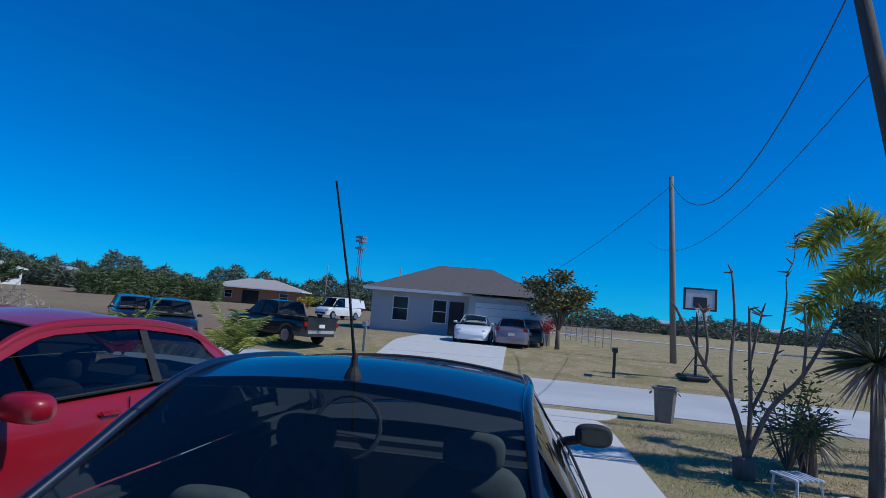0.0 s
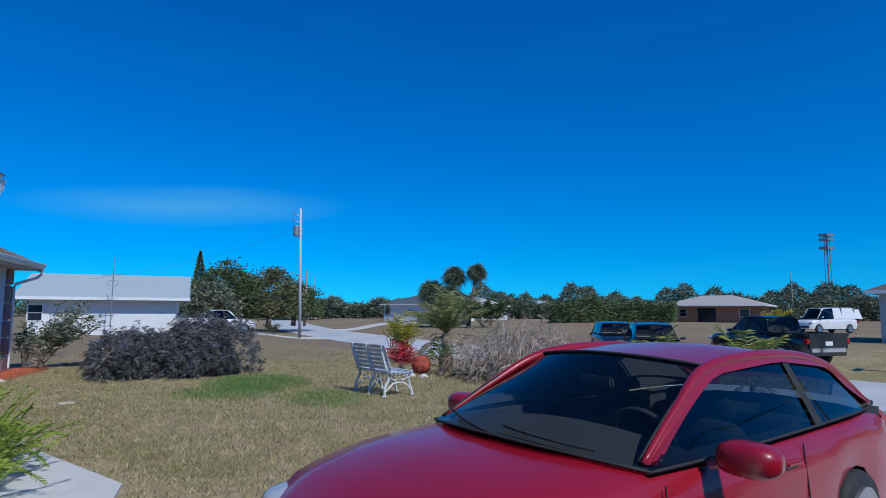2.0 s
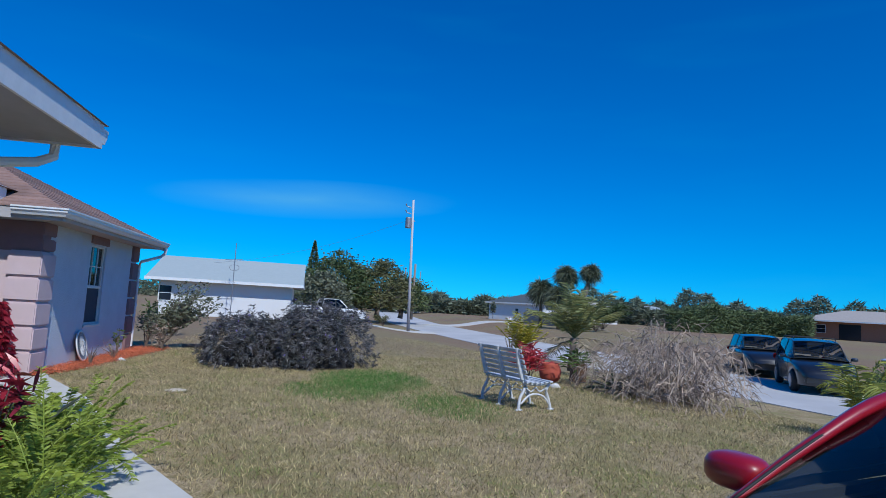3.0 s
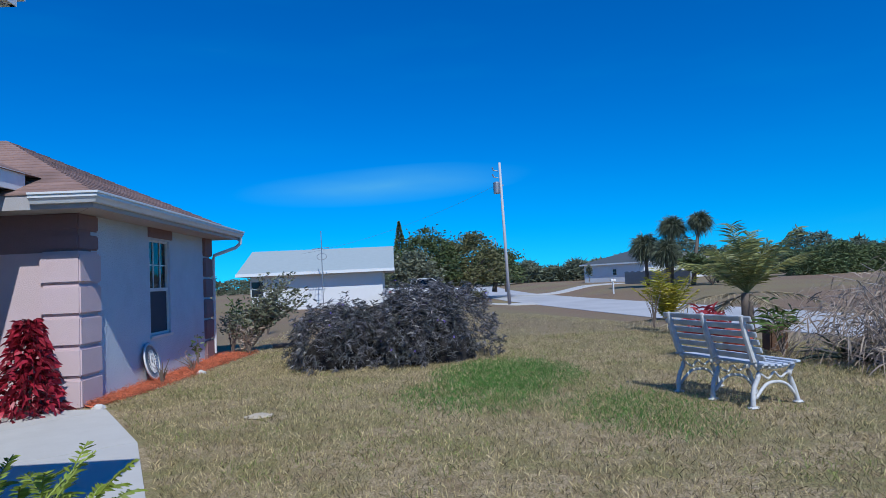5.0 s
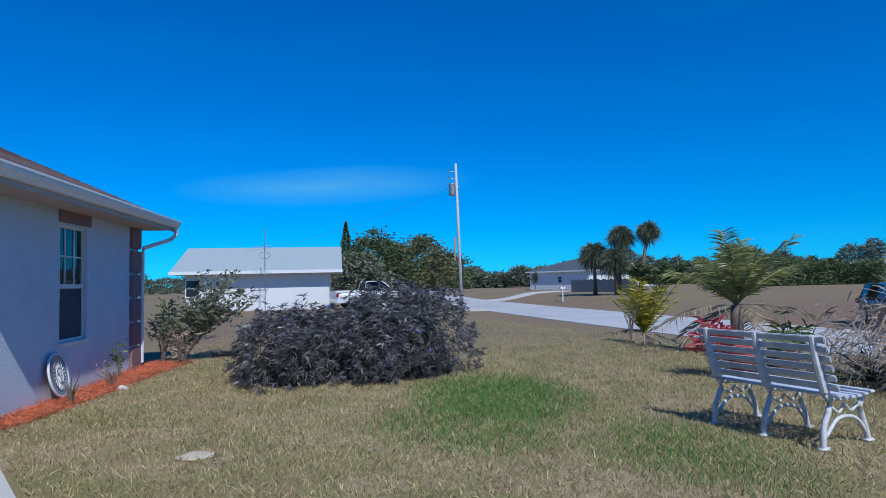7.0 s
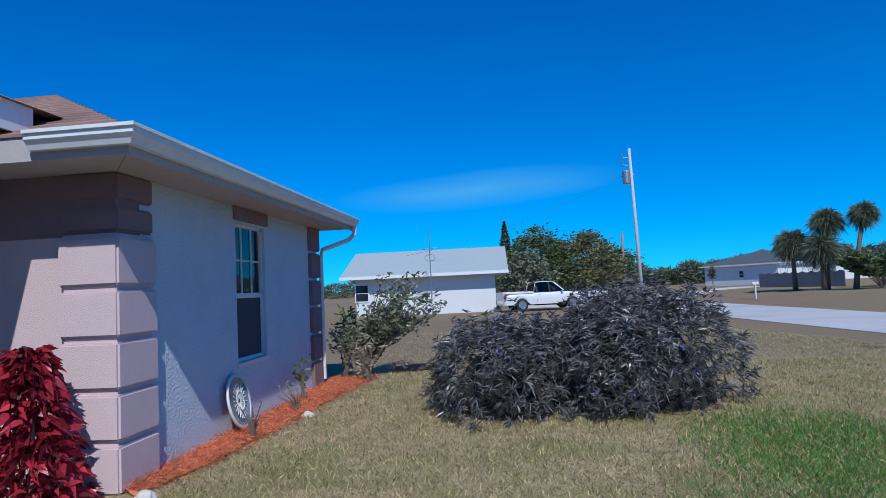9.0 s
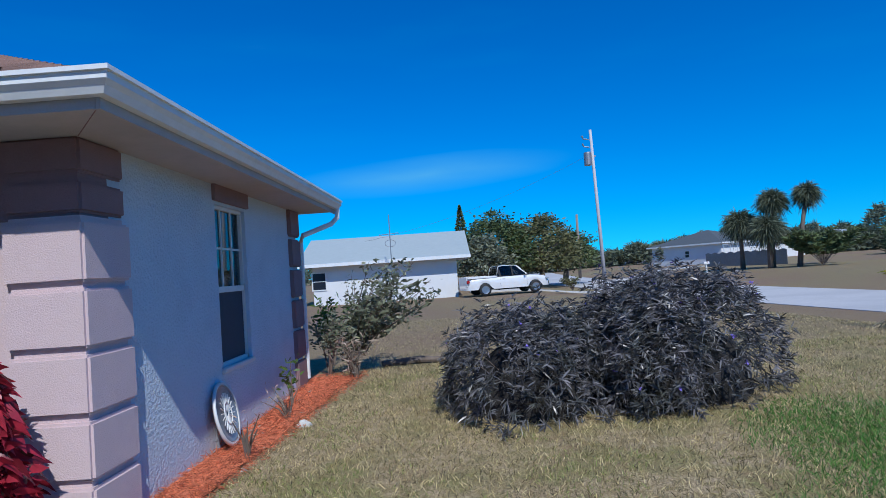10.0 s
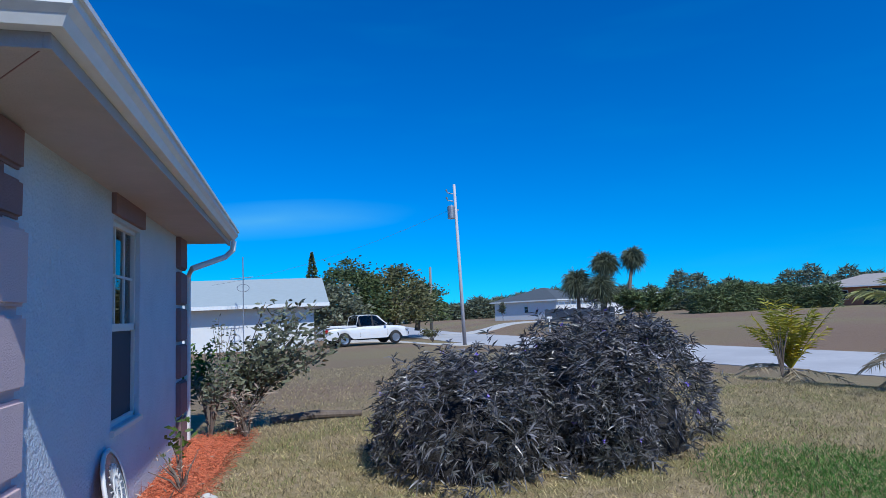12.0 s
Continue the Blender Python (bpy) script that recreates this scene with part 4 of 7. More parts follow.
def fine(pts, k=5):
    p = [Vector(q) for q in pts]
    out = []
    for i in range(len(p) - 1):
        a, b, c, d = p[max(i - 1, 0)], p[i], p[i + 1], p[min(i + 2, len(p) - 1)]
        for s in range(k):
            t = s / k
            out.append(tuple(0.5 * (2 * b + (c - a) * t + (2 * a - 5 * b + 4 * c - d) * t * t + (3 * b - a - 3 * c + d) * t ** 3)))
    out.append(tuple(p[-1]))
    return out


def pick(pts, f):
    i = int(min(f, len(pts) - 1.001))
    a, b = Vector(pts[i]), Vector(pts[i + 1])
    return a.lerp(b, f - i)


def car_pose(x, y, way, z=None):
    return Matrix.Translation((x, y, gz(x, y) + 0.03 if z is None else z)) @ Matrix.Rotation(math.atan2(way[1], way[0]), 4, "Z")


HATCH = dict(L=4.20, W=1.67, r=0.29, wheels=(1.28, -1.16), low=0.19,
             top=[(-2.1, 0.62), (-2.0, 0.80), (-1.75, 0.93), (-1.0, 0.93), (0.5, 0.90), (0.85, 0.905), (1.50, 0.85), (1.95, 0.73), (2.1, 0.55)],
             rail=[(0.86, 0.72, 0.93), (0.50, 0.66, 1.15), (0.10, 0.60, 1.335), (-0.6, 0.60, 1.375), (-1.25, 0.585, 1.295), (-1.62, 0.60, 1.12), (-1.86, 0.62, 0.96)],
             belt=[(0.88, 0.77, 0.90), (0.50, 0.79, 0.905), (0.08, 0.795, 0.915), (-0.6, 0.795, 0.93), (-1.25, 0.785, 0.945), (-1.62, 0.74, 0.95), (-1.90, 0.66, 0.95)],
             frame=(0.10, 4.3, 5.45), roof=(2, 4), crown=0.06, roofcrown=0.05, bow=0.12, cowlbow=0.24, pillar=0.034,
             posts=[(3.15, 3.15, 0.035)], mirror_s=1.35, mirror=[(0.46, 0.97, 0.945)], doors=(0.86, -0.42), handles=(-0.25,), hz=0.78,
             lamp_f=(1.88, 0.55, 0.64), lamp_r=(-1.98, 0.62, 0.78), seats=(-0.25, -1.1), wheel_at=(0.35, 0.36, 0.92), mirror_in=(0.28, 1.20), postmat=M["rubber"])
BACK = -D
RD = Vector((0.959, 0.283))
red = car("red_car", car_pose(1.30, -0.40, -RD, -0.03) @ Matrix.Diagonal((1.045, 1.045, 0.93, 1)), M["red_paint"], "glossy red two-door hatchback parked on the driveway edge", HATCH)
badge = part("badge", boxed(0.98, 1.16, 0.815, 0.835, 0.60, 0.65, 0.008), M["chrome"], red, "small chrome badge with dark bars")
for k in range(3):
    part("badge_bar", boxed(1.01 + k * 0.045, 1.035 + k * 0.045, 0.834, 0.838, 0.613, 0.637), M["rubber"], red)
SEDAN = dict(L=4.45, W=1.73, r=0.30, wheels=(1.35, -1.28), low=0.20,
             top=[(-2.22, 0.70), (-2.1, 0.90), (-1.5, 0.95), (0.3, 0.90), (0.9, 0.90), (1.6, 0.80), (2.05, 0.68), (2.22, 0.52)],
             rail=[(0.98, 0.70, 0.93), (0.58, 0.62, 1.14), (0.16, 0.56, 1.315), (-0.5, 0.57, 1.36), (-0.95, 0.56, 1.325), (-1.35, 0.60, 1.13), (-1.62, 0.64, 0.98)],
             belt=[(1.00, 0.79, 0.91), (0.60, 0.81, 0.915), (0.16, 0.815, 0.925), (-0.5, 0.815, 0.935), (-0.95, 0.81, 0.945), (-1.35, 0.77, 0.955), (-1.66, 0.70, 0.96)],
             roof=(2, 4), crown=0.05, roofcrown=0.045, bow=0.10, cowlbow=0.30, pillar=0.017,
             posts=[(2.75, 2.75, 0.04), (4.3, 4.3, 0.05)], mirror=[(0.62, 0.95, 0.99)], doors=(0.85, -0.25, -1.15), handles=(-0.05, -0.95), hz=0.8,
             lamp_f=(1.98, 0.58, 0.62), lamp_r=(-2.12, 0.66, 0.84), seats=(-0.15, -0.95), wheel_at=(0.42, 0.36, 0.93), mirror_in=(0.30, 1.17))
ab = Vector((0.93, -3.67))
bc = ab + D * 0.90
navy = car("black_car", car_pose(bc.x, bc.y, D, -0.04) @ Matrix.Diagonal((1, 1, 0.96, 1)), M["navy_paint"], "dark navy sedan with roof antenna parked on the driveway", dict(SEDAN, mirrormat=M["rubber"], bumpermat=M["navy_paint"], seatmat=M["seat_tan"], rearglass=M["tinted"]))
part("antenna_base", revolve([(0.030, 0.0), (0.026, 0.015), (0.014, 0.04), (0.009, 0.08)], 12), M["rubber"], navy).matrix_local = Matrix.Translation((-0.90, 0, 1.372))
part("antenna", tubed([(-0.90, 0, 1.43), (-1.04, 0.0, 1.66), (-1.26, 0.0, 1.95)], [0.006, 0.004, 0.003], 6), M["rubber"], navy, "thin black whip antenna")

COUPE = dict(SEDAN, L=4.6, W=1.86, seats=())
car("white_coupe", car_pose(27.7, 8.8, BACK), M["white_paint"], "white sports coupe on the opposite driveway", dict(COUPE, bumpermat=M["white_paint"]))
car("silver_sedan", car_pose(28.2, 6.9, -BACK), M["silver_paint"], "mauve silver sedan on the opposite driveway", dict(SEDAN, seats=()))
car("dark_car", car_pose(31.8, 7.4, -BACK), M["black_paint"], "black car half hidden behind the silver sedan", dict(SEDAN, seats=()))
SUVC = dict(SEDAN, L=4.6, W=1.8, r=0.35, low=0.28, wheels=(1.4, -1.35),
            top=[(-2.3, 0.75), (-2.25, 1.02), (-1.5, 1.06), (0.9, 1.05), (1.6, 0.98), (2.1, 0.85), (2.3, 0.60)],
            rail=[(1.02, 0.74, 1.07), (0.70, 0.70, 1.36), (0.35, 0.66, 1.60), (-0.6, 0.66, 1.68), (-1.7, 0.66, 1.64), (-2.05, 0.68, 1.35), (-2.22, 0.72, 1.08)],
            belt=[(1.05, 0.83, 1.05), (0.72, 0.84, 1.05), (0.35, 0.85, 1.05), (-0.6, 0.85, 1.06), (-1.7, 0.84, 1.07), (-2.05, 0.80, 1.07), (-2.24, 0.76, 1.07)],
            mirror=[(0.7, 1.0, 1.12)], lamp_r=(-2.24, 0.78, 0.95), hz=0.92, seats=())
suv = car("dark_suv", car_pose(14.7, 15.6, (-0.52, -0.85)) @ Matrix.Diagonal((1, 1, 0.95, 1)), M["black_paint"], "dark green-black sport utility vehicle parked on the road", SUVC)
for s in (0.6, -0.6):
    part("roof_bar", tubed([(0.2, s, 1.70), (0.1, s, 1.76), (-1.5, s, 1.76), (-1.6, s, 1.70)], 0.018, 6), M["rubber"], suv)
for x in (0.0, -1.3):
    part("cross_bar", tubed([(x, -0.6, 1.77), (x, 0.6, 1.77)], 0.016, 6), M["rubber"], suv)
car("dark_sedan", car_pose(16.6, 20.6, (-0.45, -0.89)) @ Matrix.Diagonal((1, 1, 0.90, 1)), M["black_paint"], "dark car parked further along the road", dict(SUVC, seats=()))


def pickup(name, pm, paint, label, dark_glass=True):
    c = car(name, pm, paint, label, dict(SEDAN, L=5.3, W=1.90, r=0.37, low=0.38, wheels=(1.65, -1.55), crown=0.02,
            top=[(-2.65, 1.02), (-2.6, 1.06), (-0.85, 1.06), (-0.7, 1.08), (1.0, 1.10), (1.3, 1.08), (2.2, 1.0), (2.55, 0.9), (2.65, 0.65)],
            rail=[(1.22, 0.76, 1.12), (0.90, 0.72, 1.40), (0.60, 0.68, 1.66), (0.1, 0.68, 1.71), (-0.55, 0.68, 1.68), (-0.68, 0.72, 1.40), (-0.74, 0.76, 1.12)],
            belt=[(1.25, 0.88, 1.10), (0.92, 0.88, 1.10), (0.60, 0.89, 1.10), (0.1, 0.89, 1.10), (-0.55, 0.89, 1.10), (-0.68, 0.88, 1.10), (-0.78, 0.86, 1.10)],
            mirror=[(0.95, 1.05, 1.18)], lamp_r=(-2.60, 0.84, 0.88), lamp_f=(2.45, 0.72, 0.82), hz=0.95, doors=(1.1, -0.6), handles=(-0.4,), seats=(-0.3,), bumpermat=M["chrome"]), "pickup truck")
    bm = bmesh.new()
    box(bm, -2.58, -0.85, -0.80, 0.80, 1.085, 1.10)
    part("bed_liner", bm, M["interior"], c)
    bm = bmesh.new()
    box(bm, -2.62, -0.80, 0.82, 0.93, 1.04, 1.16, 0.02)
    part("bed_rail", bm, paint, c)
    bm = boxed(-2.62, -0.80, -0.93, -0.82, 1.04, 1.16, 0.02)
    part("bed_rail", bm, paint, c)
    part("tailgate", boxed(-2.66, -2.58, -0.82, 0.82, 0.62, 1.16, 0.02), paint, c)
    return c


pickup("dark_pickup", car_pose(19.0, 14.0, (0.12, 0.99)), M["black_paint"], "black pickup truck parked at the roadside verge")
pickup("white_pickup", car_pose(-1.25, 37.6, (0.96, 0.28)) @ Matrix.Diagonal((0.88, 0.9, 0.88, 1)), M["white_paint"], "white pickup truck parked on the lawn of the white house")

VAN = dict(SUVC, L=5.4, W=2.0, r=0.36, low=0.35, wheels=(1.75, -1.6),
           top=[(-2.7, 1.0), (-2.66, 1.15), (-1.5, 1.18), (1.2, 1.15), (1.9, 1.10), (2.5, 0.98), (2.7, 0.7)],
           rail=[(1.75, 0.80, 1.18), (1.40, 0.76, 1.60), (1.05, 0.72, 1.96), (-0.4, 0.74, 2.04), (-2.4, 0.74, 2.02), (-2.62, 0.76, 1.60), (-2.68, 0.80, 1.2)],
           belt=[(1.80, 0.94, 1.15), (1.42, 0.95, 1.15), (1.05, 0.96, 1.15), (-0.4, 0.96, 1.16), (-2.4, 0.95, 1.17), (-2.64, 0.92, 1.17), (-2.69, 0.88, 1.17)],
           posts=[(3.0, 3.0, 0.4), (3.6, 3.6, 0.6), (4.2, 4.2, 0.5)], postmat=M["white_paint"], mirror=[(1.5, 1.12, 1.3)], lamp_f=(2.45, 0.75, 0.85), lamp_r=(-2.6, 0.9, 0.95), bumpermat=M["rubber"])
car("white_van", car_pose(41, 28.4, (-0.96, 0.10)) @ Matrix.Diagonal((0.82, 0.85, 0.9, 1)), M["white_paint"], "white panel van parked on the far grass", VAN, "van")


# ---- neighbouring houses ----
def house_box(name, m, sx, sy, h, wall_m, roof_m, label, pitch=0.38, over=0.5, windows=(), doors=(), gable=False, door_m=None):
    """A plain house in its own frame: front wall on x = 0 facing -x, running along y from 0 to sy."""
    hs_ = empty(name, m, label, "house")
    bm = bmesh.new()
    box(bm, 0, sx, 0, sy, 0, h)
    part("wall", bm, wall_m, hs_)
    part("soffit", boxed(-over + 0.02, sx + over - 0.02, -over + 0.02, sy + over - 0.02, h - 0.01, h + 0.03), M["soffit"], hs_)
    part("fascia", boxed(-over, -over + 0.02, -over, sy + over, h - 0.02, h + 0.16), M["white_trim"], hs_)
    part("fascia", boxed(-over, sx + over, -over - 0.02, -over, h - 0.02, h + 0.16), M["white_trim"], hs_)
    part("fascia", boxed(-over, sx + over, sy + over, sy + over + 0.02, h - 0.02, h + 0.16), M["white_trim"], hs_)
    if gable:
        bm = bmesh.new()
        z, rz = h + 0.12, h + 0.12 + (sx / 2 + over) * pitch
        a = [(-over, -over, z), (sx + over, -over, z), (sx / 2, -over, rz)]
        b = [(x, sy + over, zz) for x, _, zz in a]
        va, vb = [bm.verts.new(p) for p in a], [bm.verts.new(p) for p in b]
        bm.faces.new(va[::-1])
        bm.faces.new(vb)
        for i in range(3):
            j = (i + 1) % 3
            bm.faces.new((va[i], va[j], vb[j], vb[i]))
        bmesh.ops.recalc_face_normals(bm, faces=bm.faces)
        part("roof", bm, roof_m, hs_)
    else:
        hip_roof(-over, sx + over, -over, sy + over, h + 0.14, pitch, "roof", roof_m, hs_)
    for y0, y1, z0, z1 in windows:
        w = empty("window")
        w.parent = hs_
        bm = bmesh.new()
        for a in ((y0 - 0.06, y0, z0, z1), (y1, y1 + 0.06, z0, z1), (y0 - 0.06, y1 + 0.06, z0 - 0.06, z0), (y0 - 0.06, y1 + 0.06, z1, z1 + 0.06), (y0, y1, (z0 + z1) / 2 - 0.02, (z0 + z1) / 2 + 0.02)):
            box(bm, -0.05, 0.0, *a)
        part("window_frame", bm, M["frame_white"], w)
        part("pane", boxed(-0.02, 0.01, y0, y1, z0, z1), M["dark_window"], w)
    for y0, y1, z1 in doors:
        part("door", boxed(-0.04, 0.0, y0, y1, 0.05, z1, 0.01), door_m or M["dark_window"], hs_)
    return hs_


def facing(x, y, deg):
    return Matrix.Translation((x, y, gz(x, y))) @ Matrix.Rotation(radians(deg), 4, "Z")


oh = house_box("opposite_house", facing(34.2, 7.2, 22), 7.2, 10.8, 2.5, M["grey_wall"], M["roof_grey"], "pale grey bungalow with dark hip roof across the road", pitch=0.46,
               windows=((8.5, 9.4, 0.75, 2.15), (6.1, 6.9, 0.75, 2.1)), doors=((5.0, 5.9, 2.1),))
part("garage_front", boxed(-1.6, 0.05, -0.2, 4.6, 0, 2.5), M["grey_wall"], oh)
part("garage_door", boxed(-1.66, -1.6, 0.2, 4.2, 0.03, 2.15), M["white_wall"], oh, "white garage door")
hip_roof(-2.1, 3.4, -0.7, 5.1, 2.64, 0.38, "garage_roof", M["roof_grey"], oh)
for i in range(4):
    part("panel_groove", boxed(-1.668, -1.66, 0.25, 4.15, 0.5 + i * 0.45, 0.52 + i * 0.45), M["fence"], oh)

house_box("brick_house", facing(74.0, 63.6, 33), 9, 13.6, 2.5, M["brick"], M["roof_pale"], "low brick bungalow with pale weathered roof far across the field", pitch=0.30, over=0.9,
          windows=((1.5, 2.8, 0.9, 2.0), (10.5, 11.6, 0.9, 2.0)), doors=((6.2, 8.8, 2.2),))
gh = house_box("grey_roof_house", facing(29.1, 80.6, 33), 10, 10.5, 2.5, M["white_wall"], M["roof_blue"], "white bungalow with blue-grey hip roof behind a fence", pitch=0.34,
               windows=((4.6, 5.2, 1.0, 1.8),))
porch = empty("screen_porch", facing(28.9, 79.4, 33), "white framed screen porch beside the grey roofed house", "porch")
for i in range(6):
    part("post", boxed(-0.03, 0.03, -0.9 * i - 0.03, -0.9 * i + 0.03, 0, 2.3), M["white_trim"], porch)
part("beam", boxed(-0.05, 0.05, -4.6, 0.1, 2.25, 2.36), M["white_trim"], porch)
house_box("mid_house", facing(44, 97, 30), 8, 9, 2.5, M["white_wall"], M["roof_pale"], "far white cottage with reddish roof beyond the palms", pitch=0.36)
house_box("white_house", Matrix.Translation((-3.75, 38.5, 0)) @ Matrix.Rotation(radians(92), 4, "Z"), 7.5, 8.0, 2.15, M["white_wall"], M["roof_metal"], "long white house with pale metal gable roof", pitch=0.36, over=0.75,
               windows=((7.3, 8.0, 0.9, 1.8),), gable=True)
house_box("far_cottage", facing(9.5, 150, -80), 8, 10, 2.6, M["white_wall"], M["roof_grey"], "far white cottage at the end of the road", pitch=0.35)
house_box("far_cottage", facing(95, 92, 35), 8, 16, 2.6, M["white_wall"], M["roof_pale"], "far pale house among the woods", pitch=0.2)
house_box("far_cottage", facing(70, 118, 35), 8, 14, 3.2, M["white_wall"], M["roof_metal"], "far pale roof above the hedge", pitch=0.2)
wr = house_box("warehouse", facing(205, -30, 12), 20, 80, 3.0, M["grey_wall"], M["roof_metal"], "long pale grey building far across the field", pitch=0.10)

# wooden fence in front of the grey roofed house
fence = empty("board_fence", Matrix.Identity(4), "weathered grey board fence beside the white house", "fence")
fa, fb = Vector((21.9, 67.8)), Vector((24.9, 58.0))
nb = 60
for i in range(nb):
    p, q = fa.lerp(fb, i / nb), fa.lerp(fb, (i + 0.92) / nb)
    hgt = 1.35 + 0.06 * math.sin(i * 7.3)
    bm = bmesh.new()
    d = (q - p).normalized() * 0.02
    n_ = Vector((-d.y, d.x))
    v = [bm.verts.new((*(a + s * n_), z)) for z in (0, hgt) for a, s in ((p, 1), (q, 1), (q, -1), (p, -1))]
    for f in ((0, 1, 5, 4), (1, 2, 6, 5), (2, 3, 7, 6), (3, 0, 4, 7), (4, 5, 6, 7)):
        bm.faces.new([v[k] for k in f])
    part("board", bm, M["fence"], fence)

# chain fence far right
cf = empty("chain_fence", Matrix.Identity(4), "low grey wire fence at the field edge", "fence")
for i in range(8):
    x, y = 36.5 + i * 1.6, 3.8 + i * 0.9
    part("post", tubed([(x, y, 0), (x, y, 1.25)], 0.03, 6), M["steel"], cf)
for z in (0.3, 0.6, 0.9, 1.22):
    part("rail", tubed([(36.5, 3.8, z), (47.7, 10.1, z)], 0.012, 5), M["steel"], cf)


# ---- poles and wires ----
def utility_pole(name, base, top, r0, r1, material, label):
    p = empty(name, Matrix.Translation(base), label, "utility pole")
    t = Vector(top) - Vector(base)
    part("shaft", tubed([(0, 0, 0), tuple(t * 0.5), tuple(t)], [r0, (r0 + r1) / 2, r1], 12), material, p, smooth=True)
    return p


up = utility_pole("utility_pole", (3.75, 36.0, -0.2), (3.58, 36.0, 8.2), 0.10, 0.068, M["pole_pale"], "pale utility pole with transformer beside the road")
part("transformer", revolve([(0.18, 0), (0.20, 0.03), (0.20, 0.62), (0.16, 0.68)], 14), M["steel"], up, "grey pole transformer").matrix_local = Matrix.Translation((-0.42, -0.1, 6.55))
part("bracket", boxed(-0.55, 0.0, -0.03, 0.03, 7.0, 7.08), M["steel"], up)
for z in (7.5, 7.9):
    part("insulator", tubed([(-0.28, 0, z), (-0.55, 0, z + 0.05), (-0.62, 0, z + 0.22)], [0.03, 0.03, 0.05], 6), M["steel"], up)
rp = utility_pole("wooden_pole", (28.6, -0.85, gz(28.6, -0.85)), (28.4, -0.45, 8.6), 0.15, 0.11, M["pole"], "brown wooden utility pole standing on the verge")
np_ = utility_pole("leaning_pole", (11.3, -7.3, 0), (11.4, -5.7, 9.5), 0.15, 0.12, M["pole_dark"], "leaning weathered wooden utility pole with wires")
sp_ = [((6.9, 58, 0), 5.6), ((13.5, 120, 0), 9), ((17, 140, 0), 10), ((98, 78, 0), 9), ((120, 74, 0), 11), ((21, 150, 0), 10), ((118, 128, 0), 10), ((84, -20, 0), 9)]
for b, h in sp_:
    utility_pole("far_pole", b, (b[0] + 0.1, b[1], h), 0.14, 0.10, M["pole"], "distant thin utility pole")


def cable(name, a, b, sag, r, label, material=None):
    a, b = Vector(a), Vector(b)
    pts = [tuple(a.lerp(b, i / 16) - Vector((0, 0, sag * 4 * (i / 16) * (1 - i / 16)))) for i in range(17)]
    return tagged(part(name, tubed(pts, r, 5), material or M["wire"], None), label, "cable")


cable("power_cable", (11.35, -5.95, 7.9), (28.42, -0.48, 8.3), 2.3, 0.016, "black twisted power cable sagging between poles", M["wire_blue"])
cable("power_cable", (28.42, -0.48, 8.2), (38.5, 10.5, 3.6), 0.4, 0.013, "thin cable running to the opposite house", M["wire_blue"])
cable("thin_cable", (11.3, -6.22, 6.2), (40, 2.6, 7.2), 1.7, 0.010, "thin telephone wire across the sky", M["wire_blue"])
cable("thin_cable", (3.4, 36, 6.9), (-9.0, 40, 3.5), 0.5, 0.006, "thin wire running to the white house", M["wire_blue"])

# television mast beside the white house
tv = empty("aerial_mast", Matrix.Translation((-7.1, 36.2, gz(-7.1, 36.2))), "thin grey television aerial mast beside the white house", "aerial")
part("mast", tubed([(0, 0, 0), (0, 0, 4.6)], 0.025, 6), M["steel"], tv)
part("boom", tubed([(-0.55, 0, 3.55), (0.45, 0, 3.62)], 0.018, 5), M["steel"], tv)
for k in range(6):
    part("element", tubed([(-0.5 + k * 0.18, -0.35 + k * 0.03, 3.56 + k * 0.01), (-0.5 + k * 0.18, 0.35 - k * 0.03, 3.56 + k * 0.01)], 0.012, 4), M["steel"], tv)
part("loop", tubed([(0.28 * math.cos(q), 0.0, 3.1 + 0.18 * math.sin(q)) for q in np.linspace(0, 6.283, 15)], 0.014, 5, cap=False), M["steel"], tv)

# lattice tower
tw = empty("radio_tower", Matrix.Translation((200, 147, 0)), "tall thin lattice radio mast far away", "tower")
for s, t in ((1, 1), (1, -1), (-1, 1), (-1, -1)):
    part("leg", tubed([(s * 0.8, t * 0.8, 0), (s * 0.5, t * 0.5, 29)], 0.16, 5), M["steel"], tw)
for i in range(12):
    part("brace", tubed([(-0.7, -0.7, i * 2.4), (0.7, 0.7, i * 2.4 + 2.2)], 0.09, 4), M["steel"], tw)
for z in (24, 27, 28.6):
    part("antenna_panel", boxed(-1.7, 1.7, -1.7, 1.7, z, z + 0.9), M["steel"], tw)


